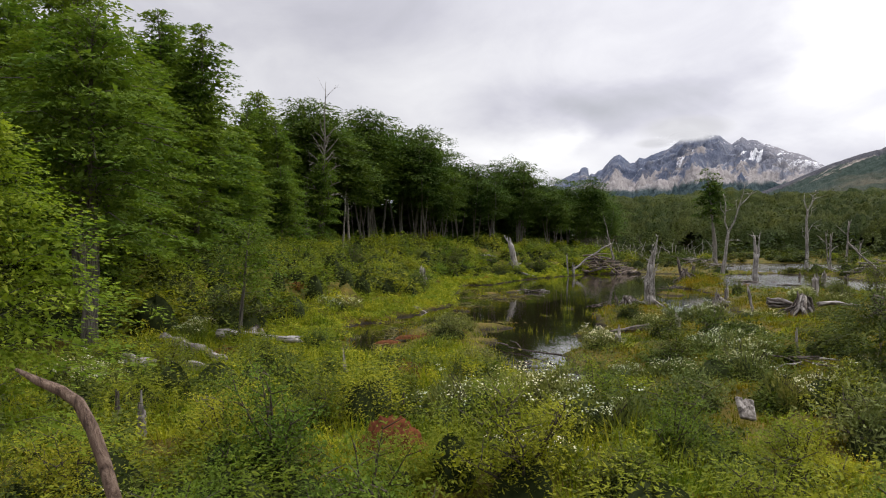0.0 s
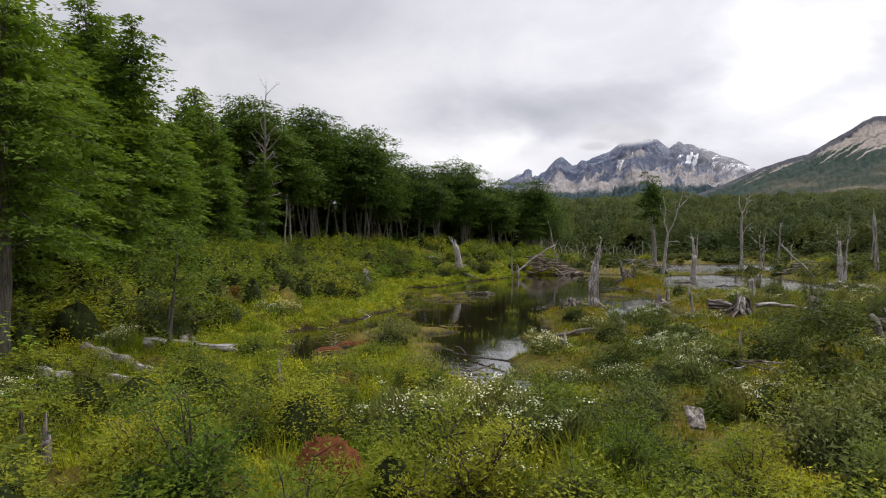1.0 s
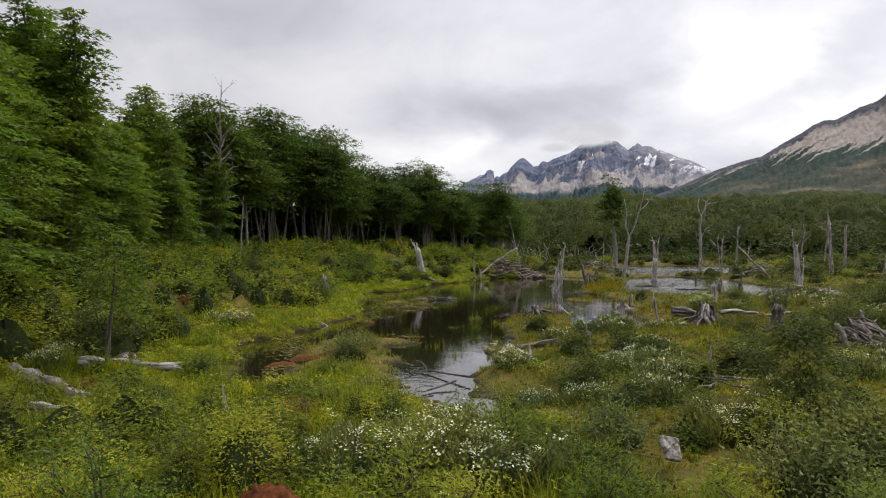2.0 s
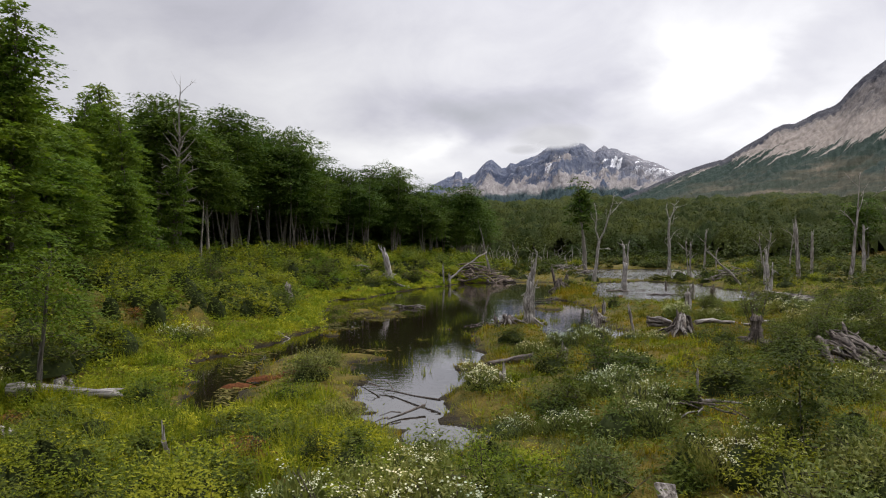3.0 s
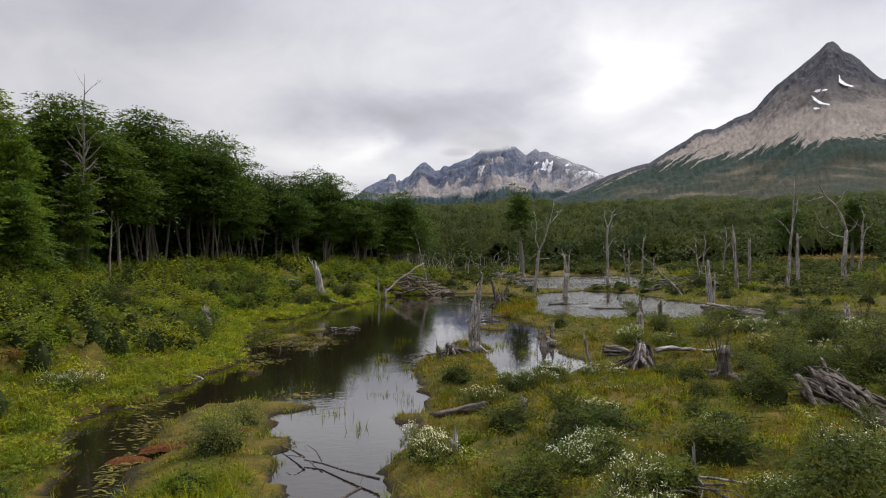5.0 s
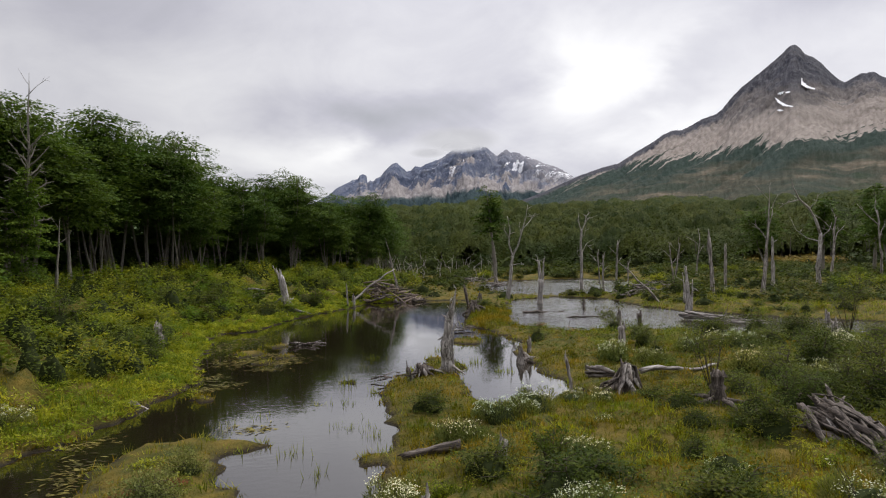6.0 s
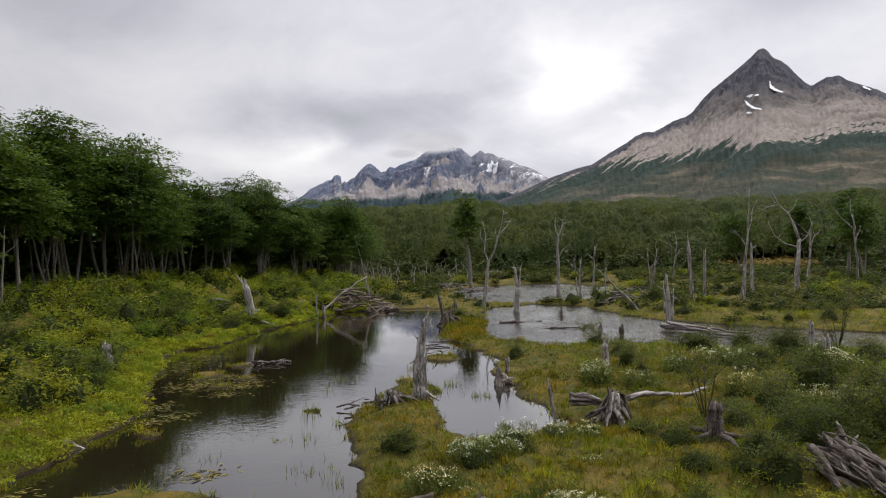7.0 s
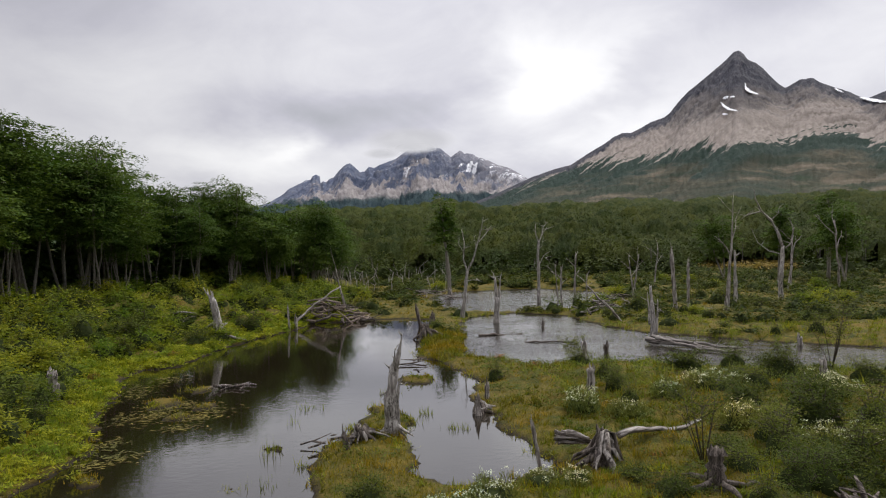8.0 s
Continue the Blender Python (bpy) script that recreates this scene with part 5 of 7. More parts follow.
for k, (x, y, h, r, lx) in enumerate([(29.6, 67.5, 3.3, 0.15, -0.03), (31.6, 69.0, 4.6, 0.17, 0.04), (32.4, 68.0, 2.6, 0.14, 0.02), (31.0, 71.0, 3.6, 0.12, -0.1)]):
    snag("dead_tree", "slim grey dead trunk with short broken branches", x, y, h, r, (lx, 0), 10 + k, [(0.6, 70, 0.7, 0.8), (0.75, -70, 0.9, 1.0), (0.9, 40, 0.6, 1.3)], group=SNAGS, base=-0.1)
limbed("tree_stump", "tall twisted grey stump with spreading roots beside the pond", 6.28, 30.85, ground_at(6.3, 30.85), 0.0275, [
    (0.24, 0.13, (0, -3), (-1, 12), (-2, 28), (0, 50), (4, 72)), (0.13, 0.02, (3, 68), (7, 84), (10, 101)), (0.11, 0.03, (-5, 6), (-5, 30), (-3, 54), (-3, 66)), (0.10, 0.02, (5, 4), (4, 30), (6, 52), (11, 63)), (0.07, 0.015, (4, 60), (2, 76), (3, 88)),
    (0.10, 0.02, (-2, 10), (-9, 4), (-20, -1)), (0.09, 0.02, (2, 9), (10, 4), (20, -2)), (0.08, 0.02, (-3, 6), (-7, 1), (-13, -2)), (0.08, 0.02, (4, 6), (8, 1), (13, -3)), (0.05, 0.012, (-3, 36), (-9, 42), (-12, 40))], 77, mat=M_BLEACHED, category="tree stump")
limbed("snag", "broken silvery dead trunk at the far bank", 25.2, 46.9, ground_at(25.2, 46.9), 0.034, [
    (0.30, 0.07, (0, 0), (2, 30), (0, 60), (-2, 96)), (0.16, 0.03, (6, 10), (9, 45), (10, 72)), (0.12, 0.02, (-4, 30), (-5, 60), (-7, 84)), (0.05, 0.02, (8, 50), (15, 54), (20, 50))], 30, group=SNAGS)
snag("snag", "grey dead trunk with a splintered tip", 32.2, 54.6, 4.0, 0.19, (-0.03, 0), 31, group=SNAGS, jag=0.9, flare=1.15)
snag("snag", "grey dead trunk with a splintered tip", 33.0, 54.2, 3.3, 0.16, (0.02, 0), 32, group=SNAGS, jag=0.6, flare=1.15)
snag("snag", "pale straight dead trunk snapped off", 38.2, 55.6, 4.1, 0.18, (0.01, 0), 33, [(0.92, 70, 0.7, 0.4)], mat=M_BLEACHED, group=SNAGS, jag=0.15)
snag("dead_tree", "dying tree with a flared grey trunk and thin bare top", 35.2, 53.0, 8.2, 0.22, (0.08, 0), 34,
     [(0.5, -60, 1.0, 1.4), (0.6, 60, 1.2, 1.6), (0.75, 70, 1.3, 1.2), (0.85, -60, 1.1, 1.0), (0.9, 40, 1.0, 1.0)], group=SNAGS, jag=0.01)
limbed("dead_tree", "bent bleached dead tree leaning over at its top", 42.6, 55.8, ground_at(42.6, 55.8), 0.0532, [
    (0.27, 0.20, (0, 0), (-1, 30), (2, 60), (3, 80)), (0.20, 0.035, (3, 78), (-3, 100), (-12, 118), (-25, 132), (-32, 148), (-34, 162)), (0.09, 0.02, (-25, 132), (-38, 129), (-46, 126), (-53, 121)),
    (0.05, 0.012, (2, 68), (-15, 73), (-30, 86), (-39, 108)), (0.06, 0.02, (3, 74), (14, 84), (18, 96)), (0.05, 0.015, (-12, 118), (-2, 128), (0, 140)), (0.04, 0.012, (-46, 126), (-52, 128), (-55, 126))], 35, group=SNAGS)
snag("dead_tree", "thin leaning dead tree at the wood's corner", 10.2, 65.5, 5.2, 0.12, (-0.22, 0), 36, [(0.5, -40, 0.6, 0.8)], group=SNAGS, jag=0.01)
snag("dead_tree", "thin leaning dead tree at the wood's corner", 10.4, 65.6, 3.2, 0.09, (-0.30, 0), 37, group=SNAGS, jag=0.01)
snag("snag", "leaning twisted dead trunk on the pond's bank", 1.2, 54.0, 2.5, 0.40, (-0.20, 0.0), 38, [(0.95, -60, 0.6, 1.2), (0.5, -80, 0.7, -0.6), (0.35, 80, 0.5, 0.5)], mat=M_BLEACHED, group=SNAGS, jag=0.8, bend=0.10, roots=4)
twigs = [(0.28 + 0.42 * k / 26, (k * 137.5) % 360, 1.5 - 0.7 * k / 26, 0.35 + 0.9 * k / 26) for k in range(26)]
snag("dead_tree", "tall half dead tree with bare drooping twigs before the wood", -12.7, 49.8, 12.2, 0.27, (0.02, 0), 39, twigs + [(0.9, 70, 0.9, 1.2), (0.94, -70, 0.7, 1.3)], mat=M_PALEBARK, group=SNAGS, jag=0.01)
snag("dead_tree", "thin pale dead tree before the wood", -11.0, 49.0, 4.6, 0.14, (0.10, 0), 40, [(0.7, 60, 0.7, 1.0), (0.85, -60, 0.6, 1.2)], mat=M_PALEBARK, group=SNAGS, jag=0.01)
snag("tree_stump", "short pale broken stump on the bank", -4.0, 38.6, 1.0, 0.3, (0, 0), 41, category="tree stump")
snag("tree_stump", "small grey stump among grass", 9.5, 32.7, 0.8, 0.16, (-0.1, 0), 42, [(0.6, 80, 0.4, 0.5)], category="tree stump")
snag("tree_stump", "grey stump among low shrubs", 13.5, 32.8, 0.9, 0.22, (0.05, 0), 43, category="tree stump")
snag("tree_stump", "wide rotten stump with vertical splinters", 11.6, 24.0, 0.78, 0.32, (0, 0), 44, category="tree stump", mat=M_DEADDARK, jag=0.30, flare=1.15, roots=4)
snag("tree_stump", "grey post-like stump in the meadow", 21.0, 30.5, 1.1, 0.2, (0, 0), 45, category="tree stump")
rootball("root_stump", "silver grey upturned stump with draping roots", 10.4, 26.6, 0.46, 0.80, 17, 50, (0, 8, 0))
wreck("broken_log", "dark broken log arching over the moss", (9.75, 27.6, 0.62), (10.5, 27.2, 0.5), 0.12, 9, 5, 55, "log", (0.3, 0.5))
log("fallen_log", "long pale fallen log in the moss", (11.3, 27.3), (14.4, 28.2), 0.09, 51, lift=0.22)
wreck("fallen_tree", "large rotten brown grey fallen trunk with splayed roots", (12.3, 21.2, 0.52), (11.8, 17.8, 0.15), 0.34, 44, 24, 52, thick=(0.06, 0.21), dark=0.97, wander=0.25, heart=0.62)
pile("debris_pile", "beaver lodge heap of grey sticks on the shore", 8.6, 64.2, 3.0, 2.4, 1.7, 150, 60, (1.0, 2.8), mat=M_LODGE, thick=1.35)
pile("debris_pile", "heap of dead branches on the dam", 29.0, 58.0, 2.8, 1.6, 1.0, 44, 61)
pile("debris_pile", "tangle of grey roots and sticks beside the channel", 22.8, 43.4, 0.9, 0.9, 0.7, 34, 69, (0.6, 1.6), thick=0.8)
pile("debris_pile", "tangled dead sticks beside the far pond", 34.6, 66.5, 2.4, 3.0, 0.8, 44, 62)
for a, c, r, seed in [((22.9, 44.0), (24.5, 39.6), 0.11, 63), ((23.4, 44.2), (25.6, 40.2), 0.09, 64), ((22.7, 42.8), (23.5, 40.0), 0.08, 65), ((23.0, 43.4), (25.0, 39.2), 0.07, 68)]:
    log("fallen_log", "long grey log stacked beside the channel", a, c, r, seed, group="logs beside the channel", zs=(0.30 + 0.09 * (seed % 3), 0.12 + 0.05 * (seed % 3)), twigs=1)
log("fallen_log", "grey fallen trunk slanting over the bank", (26.4, 52.1), (24.0, 52.5), 0.08, 70, zs=(0.05, 2.7))
log("fallen_log", "pale log on the meadow", (33.2, 53.6), (35.0, 54.2), 0.2, 71)
log("fallen_log", "pale weathered log lying in the grass", (-6.5, 18.2), (-4.5, 18.4), 0.15, 72, lift=0.16, mat=M_BLEACHED)
rootball("root_stump", "small bleached stump beside a pale log", -5.75, 18.75, 0.32, 0.5, 9, 58, (0, 12, 0), mat=M_BLEACHED)
log("fallen_log", "sloping grey log half hidden in shrubs", (-7.2, 15.2), (-4.8, 14.4), 0.16, 73)


# ---------------------------------------------------------------- shrubs
def bush(seed, H, R, leaves, size, stems=9, spread=0.5, thin=0.45, flat=0.35):
    """Meshes of one shrub: forking stems and leafy twigs held in loose tiers."""
    rng = np.random.RandomState(seed)
    wood, leaf = Geo(), Geo()
    tips = []
    for k in range(stems):
        a = k * 2.399 + rng.uniform(-0.4, 0.4)
        reach = R * math.sqrt((k + 0.6) / stems) * rng.uniform(0.55, 1.25)
        hh = H * max(0.25, 1 - 0.45 * (reach / R) ** 2) * rng.uniform(0.45, 1.15)
        d = np.array([math.cos(a), math.sin(a), 0])
        p1, p2 = d * reach * 0.3 + (0, 0, hh * 0.5), d * reach * 0.85 + (0, 0, hh * 0.98)
        wood.tube([d * 0.04 - (0, 0, 0.1), p1, p2], [0.014 * (0.5 + H), 0.010 * (0.5 + H), 0.004], 4)
        for f in (0.4, 0.6, 0.8, 1.0):
            c = p1 + (p2 - p1) * (f * 1.6 - 0.6) if f > 0.4 else p1 * 0.85
            for s in range(2):
                e = c + np.array([*rng.normal(0, 0.30, 2) * R * spread * 1.6, rng.uniform(-0.02, 0.16) * H])
                wood.tube([c, e], [0.006 * (0.5 + H), 0.003], 3)
                tips.append((c, e))
    m = max(6, leaves // len(tips))
    for c, e in tips:
        u = rng.uniform(0.15, 1.05, m)[:, None]
        p = c + (e - c) * u + rng.normal(0, 1, (m, 3)) * np.array([0.17 * R, 0.17 * R, 0.06 * H * flat * 2 + 0.02])
        p[:, 2] = np.maximum(p[:, 2], 0.03 * rng.rand(m))
        out = rng.normal(0, 1, (m, 3)) * (1, 1, flat) + (e - c) / (np.linalg.norm(e - c) + 1e-6) * 0.8 + (0, 0, 0.25)
        nrm = np.stack([rng.normal(0, thin, m), rng.normal(0, thin, m), np.ones(m)], -1)
        leaf.twigs(p, unit(out), unit(nrm), size * rng.uniform(0.6, 1.6, m), size * rng.uniform(0.4, 0.75, m))
    return wood, leaf, tips


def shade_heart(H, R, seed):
    """A solid lump in near-black green that paints the shade inside a shrub."""
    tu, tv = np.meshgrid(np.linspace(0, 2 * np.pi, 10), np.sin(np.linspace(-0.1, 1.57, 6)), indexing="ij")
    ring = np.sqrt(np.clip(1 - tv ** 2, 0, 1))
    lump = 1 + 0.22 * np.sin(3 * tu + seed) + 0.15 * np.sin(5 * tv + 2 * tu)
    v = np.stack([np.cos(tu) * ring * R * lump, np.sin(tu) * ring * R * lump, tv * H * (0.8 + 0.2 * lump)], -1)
    return mk_mesh("core", v.reshape(-1, 3), [grid_faces(10, 6)], M_SHADE_CORE)


def shrub_kind(seed, name, label, group, mat, *args, heart=0.0, **kw):
    wood, leaf, _ = bush(seed, *args, **kw)
    t = thing(name, label, "shrub", None, group)
    part("branchwork", wood.mesh("branchwork", M_TWIG), t)
    part("foliage", leaf.mesh("foliage", mat), t)
    if heart:
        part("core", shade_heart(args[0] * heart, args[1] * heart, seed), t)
    return t


def daisy_kind(seed, H, R, leaves, size, flowers):
    """A grey green daisy bush: upright narrow leaves over a dome, white heads in clusters on top."""
    rng = np.random.RandomState(seed)
    t = thing("daisy_bush", "grey green daisy bush with clusters of small white flowers", "shrub", None, "white flowered daisy bushes")
    wood, leaf, petal = Geo(), Geo(), Geo()
    lumps = [(rng.normal(0, 0.45 * R, 2), rng.uniform(0.35, 0.6) * R, H * rng.uniform(0.6, 1.0)) for _ in range(9)]
    for c, r, h in lumps:
        n = leaves // 9
        th, u = rng.uniform(0, 6.28, n), np.sqrt(rng.uniform(0, 1, n))
        z = h * np.sqrt(np.clip(1 - (u * 0.92) ** 2, 0, 1)) * rng.uniform(0.55, 1.0, n)
        p = np.stack([c[0] + np.cos(th) * u * r, c[1] + np.sin(th) * u * r, z - size], -1)
        out = np.stack([np.cos(th) * u * 0.7, np.sin(th) * u * 0.7, 0.9 * np.ones(n)], -1) + rng.normal(0, 0.3, (n, 3))
        leaf.twigs(p, unit(out), unit(rng.normal(0, 1, (n, 3)) + (np.cos(th[0]), np.sin(th[0]), 0.4)), size * rng.uniform(0.7, 1.5, n), size * rng.uniform(0.22, 0.4, n))
        for k in range(4):
            wood.tube([(c[0] * 0.3, c[1] * 0.3, -0.05), (c[0] + rng.normal(0, 0.3) * r, c[1] + rng.normal(0, 0.3) * r, h * 0.8)], [0.012, 0.005], 4)
        m = flowers * 3 // 9
        heads = max(4, m // 14)
        hc = rng.randint(0, heads, m)
        ha, hu = rng.uniform(0, 6.28, heads), np.sqrt(rng.uniform(0, 0.85, heads))
        hp = np.stack([c[0] + np.cos(ha) * hu * r, c[1] + np.sin(ha) * hu * r, h * np.sqrt(1 - (hu * 0.9) ** 2) + 0.02], -1)
        q = hp[hc] + rng.normal(0, 1, (m, 3)) * (0.055, 0.055, 0.025)
        a2 = rng.uniform(0, 6.28, m)
        petal.leaves(q, np.stack([np.cos(a2), np.sin(a2), rng.normal(0.1, 0.25, m)], -1), unit(np.stack([rng.normal(0, 0.4, m), rng.normal(0, 0.4, m) - 0.3, np.ones(m)], -1)), 0.027 * rng.uniform(0.7, 1.3, m), 0.026 * rng.uniform(0.8, 1.2, m))
    part("branchwork", wood.mesh("branchwork", M_TWIG), t)
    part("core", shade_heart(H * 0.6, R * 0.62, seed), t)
    part("foliage", leaf.mesh("foliage", M_SHRUB_GREY), t)
    tagged(part("blossom", petal.mesh("blossom", M_PETAL), t, "small white daisy flowers"), kind="stuff")
    return t


BEECH_BUSH = [shrub_kind(500 + k, "beech_shrub", "low spreading green beech shrub", "young beech shrubs", M_SHRUB, h, r, 1700, 0.105, heart=0.6) for k, (h, r) in enumerate([(0.9, 0.95), (1.2, 1.0), (0.7, 1.0), (1.0, 1.2)])]
DARK_BUSH = [shrub_kind(520 + k, "dark_shrub", "dense dark evergreen shrub with flat tiers", "dark evergreen shrubs", M_SHRUB_DARK, h, r, 2500, 0.066, stems=11, flat=0.22, heart=0.55) for k, (h, r) in enumerate([(0.8, 0.95), (1.0, 0.85), (0.65, 0.85)])]
LIME_BUSH = [shrub_kind(540 + k, "herb_clump", "bright yellow green leafy clump", "bright green clumps", M_SHRUB_LIME, h, r, 560, 0.08, flat=0.8) for k, (h, r) in enumerate([(0.4, 0.6), (0.45, 0.5), (0.3, 0.6)])]
RUST_BUSH = [shrub_kind(550 + k, "rusty_shrub", "small shrub with rust red and ochre leaves", "rusty shrubs", M_RUST, h, r, 500, 0.06) for k, (h, r) in enumerate([(0.45, 0.5), (0.35, 0.6)])]
YOUNG = (M_SHRUB, M_THICKET, M_TREE_EDGE)
LOOSE_BUSH = [shrub_kind(570 + k, "loose_shrub", "loose dark green shrub with bare upper twigs", "loose dark shrubs", M_LOOSE, h, r, 1900, 0.060, stems=12, spread=0.6, flat=0.3, heart=0.55) for k, (h, r) in enumerate([(1.2, 0.9), (1.5, 1.0), (0.9, 1.0)])]
NEAR_BUSH = [shrub_kind(580 + k, "beech_shrub", "young beech shrub with fine leaves on thin dark stems", "young beech shrubs", YOUNG[k], h, r, 4800, 0.046, stems=14, spread=0.42, flat=0.18, thin=0.3, heart=0.4) for k, (h, r) in enumerate([(1.35, 0.85), (1.1, 0.9), (1.5, 0.75)])]
DAISY = [daisy_kind(560 + k, h, r, 2600, 0.085, n) for k, (h, r, n) in enumerate([(0.75, 0.8, 310), (0.6, 0.7, 90), (0.85, 0.75, 200)])]
GREY = [shrub_kind(590 + k, "grey_shrub", "rounded grey green shrub with upright shoots", "grey green shrubs", M_SHRUB_GREY, h, r, 4200, 0.055, stems=15, flat=1.4, heart=0.55) for k, (h, r) in enumerate([(0.7, 0.8), (0.55, 0.75)])]
rng = np.random.RandomState(77)
placed = []


def free(x, y, r):
    return all((x - a) ** 2 + (y - b) ** 2 > (0.62 * (r + c)) ** 2 for a, b, c in placed)


def scatter(models, count, region, gap, scales, where, sink=0.05):
    x0, x1, y0, y1 = region
    done = tries = 0
    while done < count and tries < count * 40:
        tries += 1
        x, y = rng.uniform(x0, x1), rng.uniform(y0, y1)
        if not where(x, y) or not free(x, y, gap):
            continue
        d = float(shore(np.array([x]), np.array([y]))[0])
        if d < 0.5:
            continue
        placed.append((x, y, gap))
        planted(models[rng.randint(len(models))], x, y, rng.uniform(0, 360), rng.uniform(*scales), sink)
        done += 1


def spots(models, places):
    for k, (x, y, s) in enumerate(places):
        placed.append((x, y, 0.9 * s))
        planted(models[k % len(models)], x, y, rng.uniform(0, 360), s)


def left_bank(x, y):
    return x < np.interp(y, BANK_Y, BANK_X) - 0.8 and x > -15


def right_meadow(x, y):
    return x > 2.2 and y > 12 and not (4.5 < x < 11 and 15 < y < 22) and not (9 < x < 14 and 25 < y < 31)


spots(DAISY, [(2.7, 19.3, 0.8), (4.7, 23.2, 1.0), (6.9, 24.6, 0.95), (6.0, 24.2, 0.8), (8.4, 25.6, 0.7), (9.2, 25.5, 0.6), (12.4, 31.2, 1.0), (13.2, 30.0, 1.0), (15.4, 27.9, 1.0), (15.8, 25.2, 0.9), (8.4, 18.8, 0.8), (16.8, 24.1, 1.1), (20.4, 29.7, 1.1),
              (7.5, 16.2, 0.8), (5.3, 16.4, 1.0), (5.1, 17.8, 0.9), (3.6, 15.7, 0.9), (9.5, 17.0, 1.0), (17.8, 32.1, 1.1), (5.3, 13.3, 0.9), (4.8, 15.2, 0.8),
              (-5.6, 26.5, 0.8), (2.7, 16.0, 0.7), (15.6, 31.6, 1.0), (6.6, 21.0, 0.5), (8.2, 23.6, 0.5), (-6.4, 13.0, 0.9), (-7.2, 18.6, 0.8), (19.0, 24.0, 1.0)])
spots([DAISY[1], DAISY[2]], [(-0.5, 11.9, 1.05), (0.35, 11.4, 1.1), (0.2, 12.6, 0.9), (1.3, 11.0, 1.1), (0.6, 9.9, 0.9), (1.0, 13.5, 0.7), (-3.2, 7.9, 0.8), (5.2, 12.9, 0.9)])
spots(DARK_BUSH, [(5.7, 19.5, 1.15), (3.9, 16.8, 0.8), (7.6, 17.9, 1.1), (10.6, 24.0, 0.8), (11.0, 21.2, 0.8), (14.4, 23.9, 1.0), (4.6, 25.9, 0.7), (17.1, 26.8, 1.2), (17.4, 30.1, 1.1), (10.4, 25.2, 0.55), (8.7, 20.5, 0.55), (6.3, 19.9, 0.9),
                  (2.5, 10.9, 0.9), (19.4, 29.4, 1.1), (19.6, 36.0, 1.3), (14.6, 23.0, 1.1), (16.2, 22.2, 1.2), (13.6, 26.2, 0.8), (4.6, 20.6, 0.8), (15.8, 19.5, 1.2), (18.4, 21.0, 1.2), (12.5, 17.6, 1.0), (21.5, 33.0, 1.2)])
spots(GREY, [(-1.1, 20.4, 0.85), (-0.2, 16.6, 0.75), (5.0, 10.9, 1.1), (0.4, 12.4, 1.0), (1.1, 11.2, 1.0), (6.4, 12.2, 1.1), (-0.8, 22.4, 0.6), (7.8, 12.6, 1.1), (3.3, 13.0, 0.8), (21.0, 25.5, 1.2)])
spots(LOOSE_BUSH, [(14.6, 25.4, 0.9), (15.6, 23.0, 1.0), (16.8, 21.6, 1.1), (15.2, 19.4, 1.0), (13.9, 17.6, 0.9), (12.9, 24.8, 0.75), (17.6, 24.6, 1.0), (18.6, 22.6, 1.1), (16.2, 27.4, 0.9), (11.7, 22.7, 0.6), (14.2, 20.6, 0.8), (14.4, 24.6, 0.74), (15.0, 26.2, 0.74), (16.6, 20.4, 0.93), (14.6, 21.4, 0.74), (17.8, 23.4, 0.93), (18.6, 26.4, 0.87), (20.0, 24.2, 0.99), (22.2, 28.0, 0.99), (15.6, 24.2, 0.74), (19.2, 31.6, 0.87), (21.2, 35.2, 0.87), (17.0, 18.6, 0.93), (23.5, 31.0, 0.93), (19.8, 21.0, 0.93)])
spots(NEAR_BUSH, [(0.65, 8.8, 0.85), (-0.7, 7.9, 0.85), (-1.8, 8.8, 0.85), (-2.7, 9.7, 0.65), (1.7, 9.1, 0.61), (1.75, 12.4, 0.61), (3.4, 9.4, 0.58), (-1.9, 11, 0.54), (4.9, 9.4, 0.58), (-5.6, 14, 0.65), (-3.6, 8.3, 0.72), (6.8, 10.6, 0.58), (2.6, 8, 0.63), (-4.6, 11.2, 0.50), (-0.2, 6.3, 0.68), (1.5, 6.9, 0.63), (-1.9, 6.9, 0.72), (3.2, 7.4, 0.63), (0.8, 10.6, 0.50), (4.4, 7.9, 0.63), (2.3, 9.9, 0.54), (-3.2, 11.6, 0.50), (5.9, 9, 0.58), (8.3, 11.4, 0.65)])
scatter(LOOSE_BUSH, 16, (12, 42, 12, 64), 0.9, (0.55, 1.0), right_meadow)
scatter(LOOSE_BUSH, 26, (4, 42, 12, 64), 0.9, (0.4, 0.85), right_meadow)
scatter(LOOSE_BUSH, 22, (13, 26, 16, 36), 0.6, (0.4, 0.75), right_meadow)
scatter(DARK_BUSH, 12, (13, 28, 16, 38), 0.6, (0.5, 0.9), right_meadow)
scatter(BEECH_BUSH, 12, (20, 60, 48, 90), 1.0, (0.8, 1.3), lambda x, y: True)
scatter(BEECH_BUSH, 38, (-15, 14, 14, 80), 0.9, (0.8, 1.4), left_bank)
scatter(DARK_BUSH, 22, (-13, 10, 13, 66), 0.8, (0.7, 1.4), left_bank)
scatter(LOOSE_BUSH, 24, (-13, 10, 14, 66), 0.8, (0.6, 1.1), left_bank)
scatter(LIME_BUSH, 28, (-9, 12, 14, 66), 0.6, (0.6, 1.3), left_bank)
scatter(LIME_BUSH, 14, (-6, 14, 9, 30), 0.6, (0.5, 0.9), lambda x, y: True)
scatter(LIME_BUSH, 26, (-7.5, 4, 9.5, 17.5), 0.5, (0.5, 1.0), lambda x, y: True)
